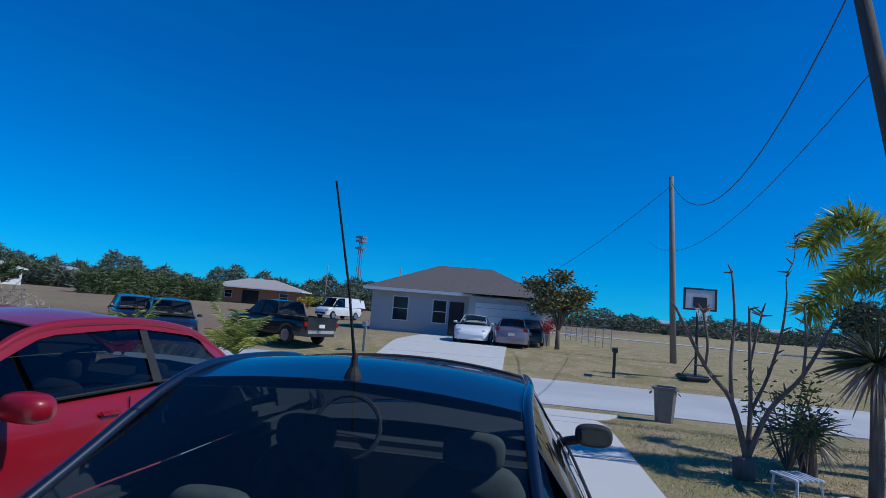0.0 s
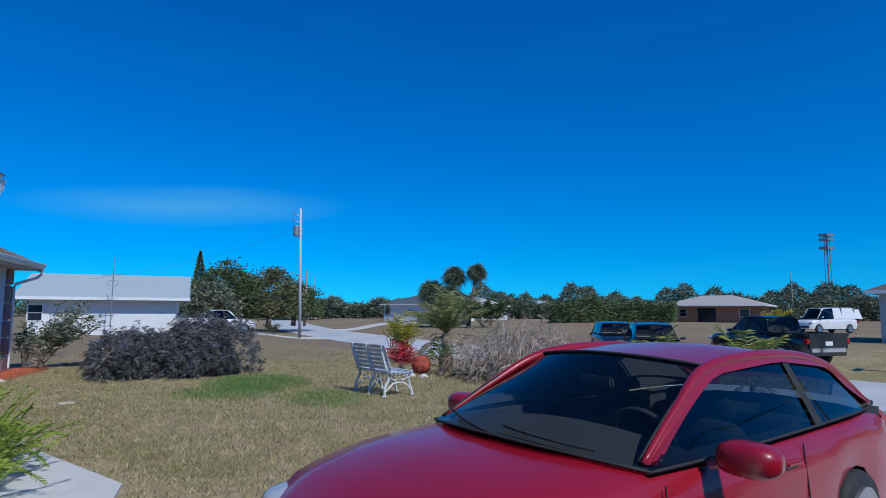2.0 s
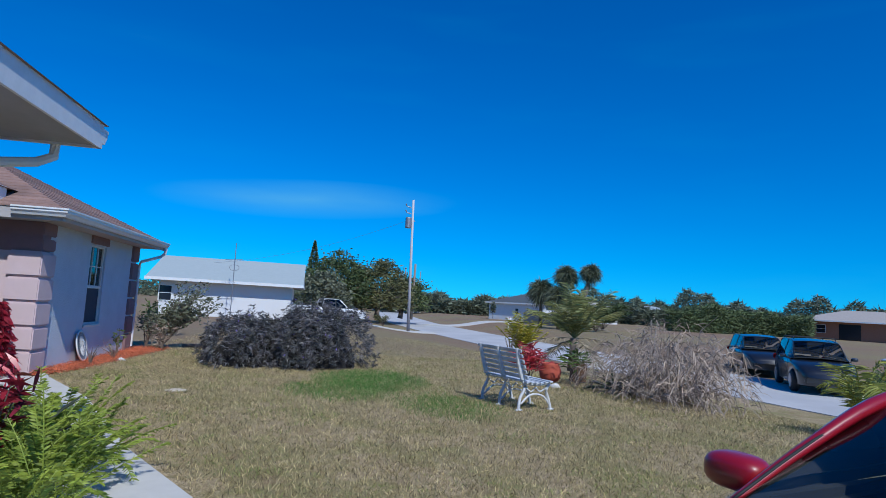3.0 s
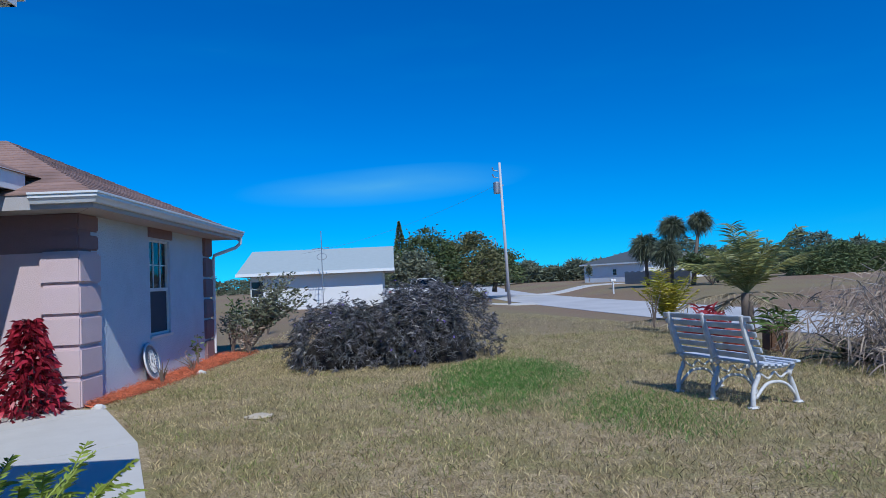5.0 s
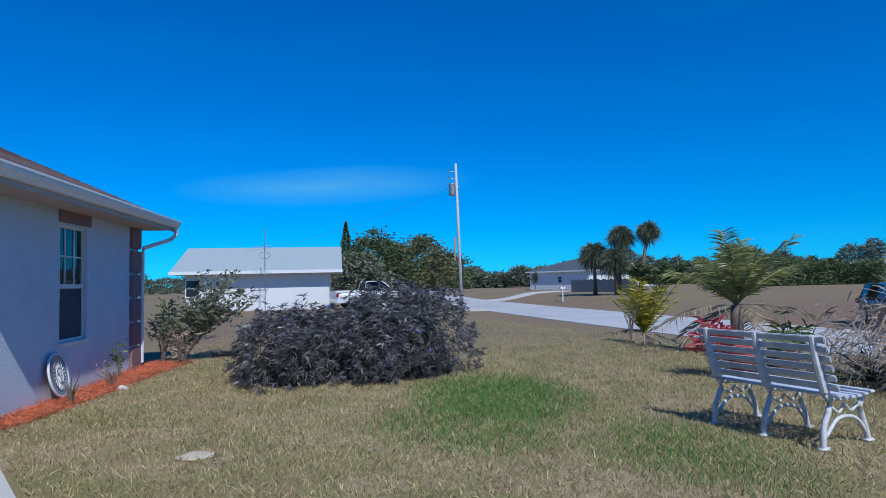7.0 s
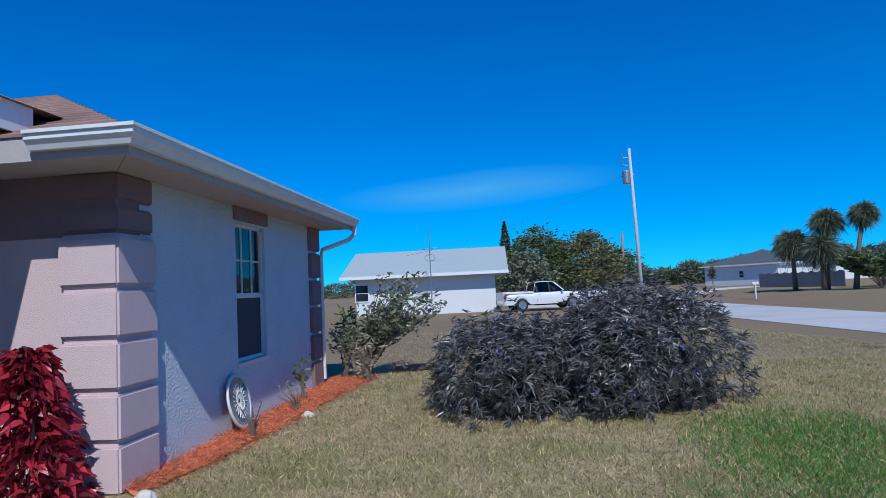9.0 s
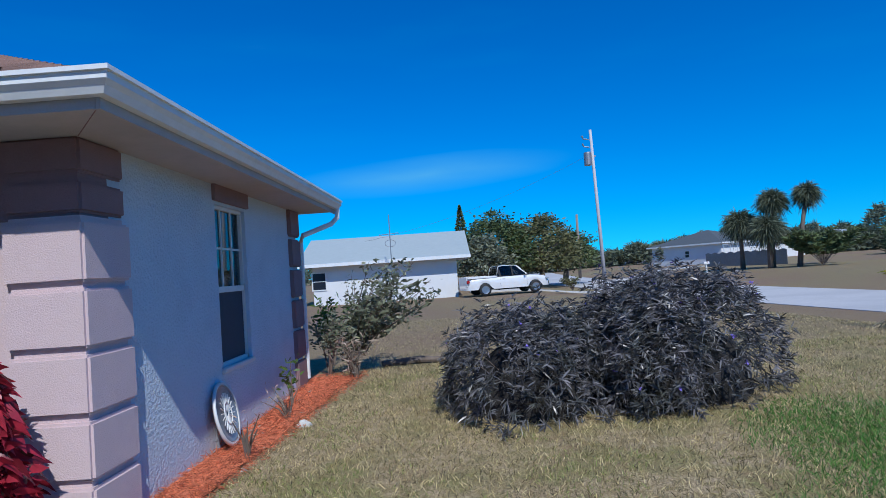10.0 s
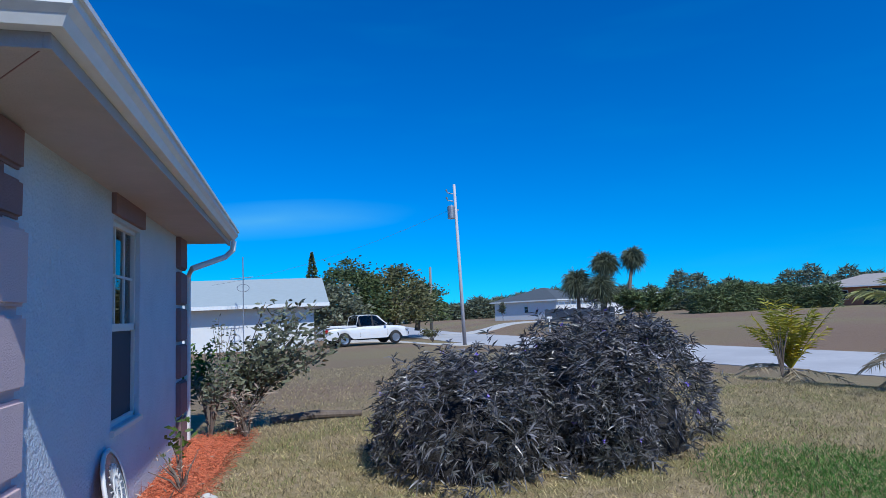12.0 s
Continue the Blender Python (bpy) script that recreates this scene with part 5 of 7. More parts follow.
# ---- plants ----
def tree(name, m, height, trunk_h, spread, material, label, n=2600, seed=1, leaf=0.22, trunk_r=0.14, squash=0.7, limbs=7, lean=0.0):
    """A tapered trunk with limbs and a crown of many small leaves round the limb ends."""
    rng = np.random.RandomState(seed)
    t = empty(name, m, label, "tree")
    bm = bmesh.new()
    tube(bm, [(0, 0, 0), (lean * 0.3, 0, trunk_h * 0.6), (lean, 0, trunk_h)], [trunk_r, trunk_r * 0.85, trunk_r * 0.7], 10)
    centres = []
    for i in range(limbs):
        a = 2 * math.pi * i / limbs + rng.uniform(-0.3, 0.3)
        rr = spread * rng.uniform(0.45, 0.85)
        e = Vector((lean + rr * math.cos(a), rr * math.sin(a), trunk_h + (height - trunk_h) * rng.uniform(0.25, 0.75)))
        mid = Vector((lean + rr * 0.4 * math.cos(a), rr * 0.4 * math.sin(a), trunk_h + (e.z - trunk_h) * 0.6))
        tube(bm, [(lean, 0, trunk_h * 0.9), tuple(mid), tuple(e)], [trunk_r * 0.5, trunk_r * 0.32, trunk_r * 0.1], 6)
        centres.append(e)
        for k in range(3):
            o_ = Vector(rng.normal(size=3)) * spread * 0.25
            o_.z = abs(o_.z)
            tube(bm, [tuple(mid), tuple(mid.lerp(e, 0.6) + o_)], [trunk_r * 0.2, trunk_r * 0.05], 5)
            centres.append(mid.lerp(e, 0.7) + o_)
    top = Vector((lean, 0, height - spread * 0.2))
    tube(bm, [(lean, 0, trunk_h), tuple(top)], [trunk_r * 0.6, trunk_r * 0.1], 6)
    centres += [top, top + Vector((spread * 0.2, 0, -0.2)), top - Vector((spread * 0.2, 0.1, 0.2))]
    part("trunk", bm, M["bark"], t, smooth=True)
    c = np.array([tuple(v) for v in centres])
    idx = rng.randint(len(c), size=n)
    off = rng.normal(size=(n, 3)) * spread * 0.20
    off[:, 2] *= squash
    base = c[idx] + off
    base[:, 2] = np.clip(base[:, 2], trunk_h * 0.7, height)
    blades("crown", base, unit_dirs(rng, n), rng.uniform(0.6, 1.3, n) * leaf, leaf * 0.62, material, t, droop=0.2, segs=2, rng=rng)
    return t


tree("street_tree", Matrix.Translation((29.8, 5.0, 0)), 4.1, 1.0, 1.5, M["tree_olive"], "small olive-green tree with dense crown beside the driveway", n=5200, seed=3, leaf=0.20, trunk_r=0.13)
def dome_tree(name, m, h, rx, ry, trunk_h, material, label, seed=1, clumps=110, per=60, leaf=0.30):
    """A broad low tree: forked trunk, limbs to every side and clumps of leaves over a dome."""
    rng = np.random.RandomState(seed)
    t = empty(name, m, label, "tree")
    a = rng.uniform(0, 6.283, clumps)
    v = rng.uniform(0, 1, clumps)
    r = np.sqrt(1 - v * v) * rng.uniform(0.75, 1.0, clumps) * (1 + 0.14 * np.sin(a * 4 + seed))
    c = np.stack([rx * r * np.cos(a), ry * r * np.sin(a), trunk_h + (h - trunk_h) * (v * (1 + 0.1 * np.sin(a * 5)))], 1)
    bm = bmesh.new()
    tube(bm, [(0, 0, 0), (0.1, 0, trunk_h * 0.7)], [0.28, 0.2], 10)
    for i in range(0, clumps, 5):
        e = Vector(c[i])
        tube(bm, [(0.1, 0, trunk_h * 0.6), (e.x * 0.4, e.y * 0.4, trunk_h + (e.z - trunk_h) * 0.55), tuple(e)], [0.12, 0.07, 0.02], 6)
    part("trunk", bm, M["bark"], t, smooth=True)
    idx = np.repeat(np.arange(clumps), per)
    b = c[idx] + rng.normal(size=(len(idx), 3)) * np.array([0.42, 0.42, 0.26]) * rng.uniform(0.6, 1.4, clumps)[idx][:, None]
    b[:, 2] = np.maximum(b[:, 2], 0.5 + 0.4 * rng.uniform(size=len(b)))
    blades("crown", b, unit_dirs(rng, len(b)), rng.uniform(0.6, 1.3, len(b)) * leaf, leaf * 0.6, material, t, droop=0.2, segs=2, rng=rng)
    return t


dome_tree("spreading_tree", Matrix.Translation((-0.6, 54, 0)), 5.3, 3.2, 3.0, 1.4, M["tree"], "broad spreading green tree behind the white house", 5)
dome_tree("spreading_tree", Matrix.Translation((3.2, 55.5, 0)), 5.0, 3.4, 3.0, 1.3, M["tree_olive"], "broad spreading olive-green tree behind the white house", 6)
dome_tree("spreading_tree", Matrix.Translation((6.0, 60, 0)), 3.9, 2.9, 2.8, 1.2, M["tree"], "lower spreading tree beside the road", 7)
dome_tree("spreading_tree", Matrix.Translation((-1.8, 49.5, 0)), 3.4, 1.7, 1.7, 0.9, M["rose"], "small greyish tree beside the white house", 8, clumps=60)
for i, (x, y, h) in enumerate(((66, -12, 5.5), (72, -16, 6), (64, -20, 5.2), (70, -24, 5.0), (80, -34, 6), (86, -40, 6))):
    tree("field_tree", Matrix.Translation((x, y, 0)), h, 0.8, 2.8, M["woods"], "dark round tree at the far field edge", n=2600, seed=20 + i, leaf=0.5, trunk_r=0.2)


def conifer(name, m, h, r, material, label, seed=1):
    rng = np.random.RandomState(seed)
    t = empty(name, m, label, "tree")
    part("trunk", tubed([(0, 0, 0), (0, 0, h)], [0.16, 0.02], 8), M["bark"], t)
    n = 1600
    z = rng.uniform(0.15, 1, n)
    a = rng.uniform(0, 2 * math.pi, n)
    rr = r * (1 - z) * rng.uniform(0.2, 1, n)
    b = np.stack([rr * np.cos(a), rr * np.sin(a), z * h], 1)
    d = np.stack([np.cos(a), np.sin(a), rng.uniform(0.1, 0.6, n)], 1)
    blades("crown", b, d, 0.15 + 0.6 * (1 - z), 0.16, material, t, droop=0.2, segs=2, rng=rng)
    return t


conifer("conifer", Matrix.Translation((-3.2, 62, 0)), 7.6, 1.3, M["tree"], "narrow dark conifer behind the trees", 4)


def feather_frond(bm_pts, rng, origin, azim, elev, length, droop, leaf_len, leaf_w, count, out):
    """Adds one feather palm frond: spine points and leaflets."""
    d = np.array([math.cos(azim) * math.cos(elev), math.sin(azim) * math.cos(elev), math.sin(elev)])
    sp = []
    for k in range(9):
        f = k / 8
        p = np.array(origin) + d * length * f
        p[2] -= droop * length * f * f
        sp.append(p)
    bm_pts.append(sp)
    side = np.array([-math.sin(azim), math.cos(azim), 0])
    for k in range(count):
        f = 0.15 + 0.85 * k / count
        i = min(int(f * 8), 7)
        p = sp[i] + (sp[i + 1] - sp[i]) * (f * 8 - i)
        tang = (sp[i + 1] - sp[i])
        tang = tang / np.linalg.norm(tang)
        for s in (1, -1):
            w = side * s * 0.85 + tang * 0.55 + np.array([0, 0, rng.uniform(-0.25, 0.2)])
            out.append((p, w, leaf_len * (0.45 + 1.1 * f * (1.15 - f)) * rng.uniform(0.8, 1.15), leaf_w))


def feather_palm(name, m, trunk_h, trunk_r, n_fronds, length, material, label, seed=1, leaf_len=0.35, leaf_w=0.03, count=26, dry=0, elev=(0.2, 1.35), droop=(0.25, 0.6), az=(0, 6.283), leaf_droop=0.25):
    rng = np.random.RandomState(seed)
    t = empty(name, m, label, "palm")
    if trunk_h > 0.05:
        part("trunk", tubed([(0, 0, 0), (0.02, 0, trunk_h * 0.5), (0.03, 0, trunk_h)], [trunk_r * 1.2, trunk_r, trunk_r * 0.9], 10), M["bark"], t, smooth=True)
    for is_dry in (0, 1):
        spines, out = [], []
        k = dry if is_dry else n_fronds
        for i in range(k):
            a = az[0] + (az[1] - az[0]) * (i + rng.uniform(0, 0.8)) / k
            e = rng.uniform(*elev) if not is_dry else rng.uniform(-0.5, 0.3)
            feather_frond(spines, rng, (0.03, 0, trunk_h), a, e, length * rng.uniform(0.75, 1.1), rng.uniform(*droop) * (1.3 if is_dry else 1), leaf_len, leaf_w, count, out)
        if not out:
            continue
        bm = bmesh.new()
        for sp in spines:
            tube(bm, [tuple(p) for p in sp], [0.014 - 0.0013 * q for q in range(9)], 5)
        mt = M["palm_dry"] if is_dry else material
        part("dry_stem" if is_dry else "frond_stem", bm, mt, t)
        b = np.array([o_[0] for o_ in out])
        w = np.array([o_[1] for o_ in out])
        blades("dry_foliage" if is_dry else "foliage", b, w, np.array([o_[2] for o_ in out]), np.array([o_[3] for o_ in out]), mt, t, droop=leaf_droop, segs=2, rng=rng)
    return t


feather_palm("young_palm", Matrix.Translation((5.1, 13.0, 0)), 0.85, 0.12, 26, 1.65, M["palm"], "young palm with arching olive fronds beside the bench", seed=2, leaf_len=0.46, leaf_w=0.032, count=34, dry=6, elev=(0.7, 1.5), droop=(0.08, 0.34))
feather_palm("areca_palm", Matrix.Translation((4.6, 15.8, 0)), 0.10, 0.05, 26, 1.5, M["areca"], "yellow-green areca palm clump on the lawn", seed=5, leaf_len=0.30, leaf_w=0.035, count=20, dry=9, elev=(0.9, 1.45), droop=(0.1, 0.35))
feather_palm("small_palm", Matrix.Translation((9.7, 6.4, gz(9.7, 6.4))), 0.55, 0.06, 18, 1.6, M["small_palm"], "small yellowing palm beside the driveway", seed=7, leaf_len=0.42, leaf_w=0.035, count=26, dry=3, elev=(0.6, 1.45), droop=(0.2, 0.5))
feather_palm("small_palm", Matrix.Translation((6.1, 5.3, gz(6.1, 5.3))), 0.30, 0.05, 13, 1.45, M["small_palm"], "small yellowing palm at the dry bush", seed=9, leaf_len=0.32, leaf_w=0.03, count=24, elev=(0.9, 1.45))


fx = empty("foxtail_palm", Matrix.Identity(4), "foxtail palm with bushy yellow-tipped fronds", "palm")
rng = np.random.RandomState(11)
FO = Vector((8.3, -6.6, 0))
part("trunk", tubed([tuple(FO), tuple(FO + Vector((0, 0, 1.0))), tuple(FO + Vector((0, 0, 2.0)))], [0.16, 0.13, 0.09], 12), M["bark"], fx, smooth=True)
out, spines = [], []
FT = FO + Vector((0, 0, 1.9))
for mid, tip in (((7.5, -5.55, 2.98), (7.2, -5.15, 2.55)), ((7.5, -5.6, 2.25), (7.15, -5.15, 1.85)), ((7.5, -6.2, 2.8), (6.9, -6.0, 2.3)), ((8.9, -5.9, 2.8), (9.2, -5.4, 2.2)), ((8.9, -7.3, 2.8), (9.4, -7.9, 2.2)), ((7.7, -7.3, 2.8), (7.2, -7.9, 2.2))):
    sp = [np.array(q) for q in fine([tuple(FT), tuple(FT.lerp(Vector(mid), 0.55) + Vector((0, 0, 0.12))), mid, tip], 4)]
    spines.append(sp)
    m_ = len(sp) - 1
    for k in range(620):
        f = rng.uniform(0.15, 1) * m_
        i = min(int(f), m_ - 1)
        p = sp[i] + (sp[i + 1] - sp[i]) * (f - i)
        tang = (sp[i + 1] - sp[i]) / np.linalg.norm(sp[i + 1] - sp[i])
        w = rng.normal(size=3)
        w -= tang * w.dot(tang)
        w = w / np.linalg.norm(w) + tang * 0.45
        out.append((p, w, rng.uniform(0.20, 0.30)))
bm = bmesh.new()
for sp in spines:
    tube(bm, [tuple(p) for p in sp], [0.02 - 0.001 * q for q in range(len(sp))], 5)
part("frond_stem", bm, M["foxtail"], fx)
blades("foliage", np.array([o_[0] for o_ in out]), np.array([o_[1] for o_ in out]), np.array([o_[2] for o_ in out]), 0.030, M["foxtail"], fx, droop=0.15, segs=2, rng=rng)


def spiky(name, m, h, n, length, width, material, label, seed=1, trunk_r=0.06, heads=1, droop=0.2, dry=0):
    """A rosette of stiff narrow leaves on a stem."""
    rng = np.random.RandomState(seed)
    t = empty(name, m, label, "plant")
    for k in range(heads):
        ox, oy = (rng.uniform(-0.25, 0.25), rng.uniform(-0.25, 0.25)) if heads > 1 else (0, 0)
        hh = h * (1 - 0.25 * k / max(heads, 1))
        if hh > 0.1:
            part("stem", tubed([(ox * 0.3, oy * 0.3, 0), (ox, oy, hh)], [trunk_r, trunk_r * 0.8], 8), M["bark"], t)
        d = rng.normal(size=(n, 3))
        d[:, 2] = rng.uniform(-0.4, 1.1, n) if hh > 0.3 else rng.uniform(0.2, 1.2, n)
        blades("foliage", np.tile([ox, oy, hh], (n, 1)), d, rng.uniform(0.7, 1.1, n) * length, width, material, t, droop=droop, segs=3, rng=rng)
        if dry:
            d = rng.normal(size=(dry, 3))
            d[:, 2] = rng.uniform(-2.0, -0.3, dry)
            blades("dry_foliage", np.tile([ox, oy, hh], (dry, 1)), d, length * 0.8, width, M["dead"], t, droop=0.3, segs=2, rng=rng)
    return t


spiky("yucca", Matrix.Translation((6.9, -5.75, 0)), 1.35, 130, 0.62, 0.045, M["yucca"], "grey-green yucca with stiff spiky leaves", seed=3, trunk_r=0.07, dry=50)
spiky("yucca", Matrix.Translation((7.6, -5.25, 0)), 0.50, 42, 0.52, 0.028, M["rose"], "thin spiky shrub beside the pruned tree", seed=4, heads=3, dry=16)

# pruned bare tree
bt = empty("bare_tree", Matrix.Translation((6.75, -4.6, 0)), "pruned leafless small tree with upright stubby branches", "tree")
bm = bmesh.new()
tube(bm, [(0, 0, 0), (0.02, 0.04, 0.22)], [0.13, 0.11], 10)
branches = (((0, 0, 0.2), (-0.05, 0.16, 0.8), (-0.2, 0.42, 1.15), (-0.35, 0.72, 1.75), 0.07), ((-0.05, 0.16, 0.8), (-0.05, 0.18, 1.2), (-0.02, 0.16, 1.7), (0.0, 0.20, 2.2), 0.05),
            ((0, 0, 0.2), (0.08, -0.02, 0.7), (0.1, 0.0, 1.2), (0.05, 0.02, 1.8), 0.06), ((0.08, -0.02, 0.7), (0.16, -0.18, 1.1), (0.2, -0.30, 1.6), (0.2, -0.34, 2.0), 0.045),
            ((0, 0, 0.2), (0.02, -0.20, 0.75), (0.05, -0.5, 1.15), (0.1, -0.78, 1.75), 0.065), ((0.05, -0.5, 1.15), (0.0, -0.52, 1.5), (0, -0.5, 1.85), (0, -0.5, 1.9), 0.035),
            ((-0.2, 0.42, 1.15), (-0.25, 0.40, 1.4), (-0.25, 0.45, 1.7), (-0.25, 0.45, 1.75), 0.035), ((0.1, 0.0, 1.2), (0.15, -0.05, 1.5), (0.2, -0.1, 1.75), (0.2, -0.1, 1.8), 0.03),
            ((0.2, -0.34, 2.0), (0.2, -0.33, 2.2), (0.22, -0.40, 2.4), (0.24, -0.40, 2.7), 0.015))
rng = np.random.RandomState(2)
for a, b, c, d, r in branches:
    pts = fine([a, b, c, d], 4)
    tube(bm, pts, [r * 0.5 * (1 - 0.6 * i / len(pts)) for i in range(len(pts))], 8)
    for k in range(5):
        p = Vector(pts[rng.randint(4, len(pts))])
        q = Vector(rng.normal(size=3)).normalized() * 0.11
        q.z = abs(q.z)
        tube(bm, [tuple(p), tuple(p + q)], [0.014, 0.006], 5)
part("trunk", bm, M["bark"], bt, smooth=True)

sh = empty("leafy_shrub", Matrix.Translation((7.5, -5.0, 0)), "thin leafy shrub behind the pruned tree", "shrub")
rng = np.random.RandomState(8)
bm = bmesh.new()
tips = []
for i in range(14):
    e = Vector((rng.uniform(-0.45, 0.45), rng.uniform(-0.5, 0.5), rng.uniform(0.5, 1.1)))
    tube(bm, [(0, 0, 0), tuple(e * 0.5 + Vector((0, 0, 0.1))), tuple(e)], [0.015, 0.01, 0.004], 5)
    tips.append(tuple(e))
part("stem", bm, M["bark"], sh)
tips = np.array(tips)
b = tips[rng.randint(len(tips), size=500)] * rng.uniform(0.55, 1.05, (500, 1)) + rng.normal(size=(500, 3)) * 0.08
blades("foliage", b, unit_dirs(rng, 500), 0.08, 0.035, M["green"], sh, segs=2, rng=rng)


# purple-leaved hedge on the lawn
def lens_points(rng, n, rx, ry, h, shell=0.55, lumps=9):
    """Points in a low lumpy mound."""
    a = rng.uniform(0, 2 * math.pi, n)
    u = rng.uniform(shell, 1, n) ** 0.5
    v = rng.uniform(0, 1, n)
    ph = v * math.pi / 2
    lump = 1 + 0.10 * np.sin(a * 3 + 1) + 0.07 * np.sin(a * 7 + 2 + v * 6) + 0.05 * np.sin(a * 13 + v * 9)
    r = np.cos(ph) ** 0.55 * u * lump
    z = np.sin(ph) ** 0.8 * h * u * (1 + 0.09 * np.sin(a * 5 + 0.5) + 0.06 * np.sin(a * 11 + r * 6))
    return np.stack([rx * r * np.cos(a), ry * r * np.sin(a), z], 1), a, v


hedge = empty("flowering_bush", Matrix.Translation((-2.05, 11.85, 0)) @ Matrix.Diagonal((0.88, 0.90, 0.86, 1)), "large purple-green bush with narrow leaves and violet flowers", "bush")
rng = np.random.RandomState(21)
n = 20000
mounds = ((-1.05, -0.15, 1.15, 1.20, 1.12), (0.80, 0.15, 1.30, 1.30, 1.46), (-0.1, 0.2, 1.5, 1.25, 1.02), (0.35, -0.25, 0.8, 0.9, 1.30))
pp, nn_ = [], []
for cx, cy, rx, ry, h in mounds:
    q_, a_, v_ = lens_points(rng, 900, rx, ry, h, shell=0.80)
    pp.append(q_ + np.array([cx, cy, 0]))
    nn_.append(np.stack([np.cos(a_) * (1 - v_) * 1.1, np.sin(a_) * (1 - v_) * 1.1, 0.35 + v_ * 1.2], 1))
tips, axes = np.concatenate(pp), np.concatenate(nn_) + rng.normal(size=(3600, 3)) * 0.33
axes /= np.linalg.norm(axes, axis=1)[:, None]
long_ = (rng.uniform(size=3600) < 0.16) & (tips[:, 2] > 0.5)
tips[long_] += axes[long_] * rng.uniform(0.05, 0.24, long_.sum())[:, None]
tips[:, 2] = np.maximum(tips[:, 2], 0.06)
# each shoot carries a whorl at its tip and pairs of leaves below it
per = 15
idx = np.repeat(np.arange(len(tips)), per)
n = len(idx)
down = np.tile(np.r_[np.zeros(8), np.linspace(0.03, 0.16, per - 8)], len(tips))
pts = tips[idx] - axes[idx] * down[:, None] + rng.normal(size=(n, 3)) * 0.008
side_ = rng.normal(size=(n, 3))
side_ -= axes[idx] * (side_ * axes[idx]).sum(1)[:, None]
side_ /= np.linalg.norm(side_, axis=1)[:, None]
d = side_ + axes[idx] * rng.uniform(0.15, 1.0, n)[:, None]
blades("foliage", pts, d, rng.uniform(0.07, 0.15, n), rng.uniform(0.015, 0.026, n), M["bush"], hedge, droop=0.22, segs=3, rng=rng)
bm = bmesh.new()
for i in range(110):
    p = pts[rng.randint(n)]
    tube(bm, [(p[0] * 0.5, p[1] * 0.35, 0), tuple(p * [0.8, 0.8, 0.55]), tuple(p * [1.02, 1.02, 1.04])], [0.010, 0.007, 0.003], 5)
part("stem", bm, M["bark"], hedge)
# solid lumps, coloured dark to give shaded gaps behind the leaf whorls
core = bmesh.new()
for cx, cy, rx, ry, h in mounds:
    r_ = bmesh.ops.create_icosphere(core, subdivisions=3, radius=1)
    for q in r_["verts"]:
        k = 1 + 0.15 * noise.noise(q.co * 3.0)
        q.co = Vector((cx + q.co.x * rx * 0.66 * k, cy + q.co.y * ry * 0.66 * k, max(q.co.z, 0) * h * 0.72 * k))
part("shade_core", core, M["bush_shade"], hedge, "solid dark core for the shade deep in the bush")
sel = rng.choice(np.where(pts[:, 2] > 0.25)[0], 120)
fl = bmesh.new()
for i in sel:
    p = Vector(pts[i] * 1.04)
    for k in range(5):
        ang = 2 * math.pi * k / 5
        m_ = Matrix.Translation(p) @ Matrix.Rotation(rng.uniform(0, 6), 4, Vector(rng.normal(size=3))) @ Matrix.Rotation(ang, 4, "Z")
        vs = [fl.verts.new(m_ @ Vector(c)) for c in ((0, 0, 0), (0.015, 0.013, 0.004), (0.034, 0, 0.010), (0.015, -0.013, 0.004))]
        fl.faces.new(vs)
part("blossom", fl, M["flower"], hedge, "small violet flowers")


def leafy(name, m, rx, ry, h, n, leaf, width, material, label, seed=1, category="shrub", stems=14, up=0.2, droop=0.2, base=0.1, lean=0.0):
    """An open shrub: thin stems with leaves along them."""
    rng = np.random.RandomState(seed)
    t = empty(name, m, label, category)
    bm = bmesh.new()
    lines = []
    for i in range(stems):
        e = Vector((rng.uniform(-rx, rx), rng.uniform(-ry, ry), h * rng.uniform(0.55, 1.0)))
        e.x += lean * e.z / h
        mid = Vector((e.x * 0.35, e.y * 0.35, e.z * 0.55))
        tube(bm, [(0, 0, 0), tuple(mid), tuple(e)], [0.014, 0.009, 0.003], 5)
        lines.append((mid, e))
    if stems > 9:
        part("stem", bm, M["bark"], t)
    else:
        bm.free()
        for mid, e in lines:
            part("stem", tubed([(0, 0, 0), tuple(mid), tuple(e)], [0.014, 0.009, 0.003], 5), M["bark"], t)
    b = []
    for i in range(n):
        a, c = lines[rng.randint(stems)]
        b.append(tuple(a.lerp(c, rng.uniform(base, 1.02)) + Vector(rng.normal(size=3)) * 0.06))
    blades("foliage", np.array(b), unit_dirs(rng, n, up), rng.uniform(0.7, 1.2, n) * leaf, width, material, t, droop=droop, segs=2, rng=rng)
    return t


leafy("wall_shrub", Matrix.Translation((-5.45, 14.7, 0)), 0.75, 0.7, 1.8, 1900, 0.12, 0.055, M["rose"], "leggy olive shrub leaning out from the house corner", seed=31, stems=30, base=-0.6, lean=1.1)
leafy("dry_plant", Matrix.Translation((-5.25, 14.05, 0)), 0.35, 0.3, 0.75, 130, 0.16, 0.030, M["dead"], "small dry brownish plant at the end of the mulch", seed=46, category="plant", stems=11, base=-0.4)
leafy("wall_shrub", Matrix.Translation((-5.72, 14.4, 0)), 0.35, 0.35, 1.0, 520, 0.09, 0.04, M["rose"], "small bushy shrub against the house corner", seed=32, stems=10)
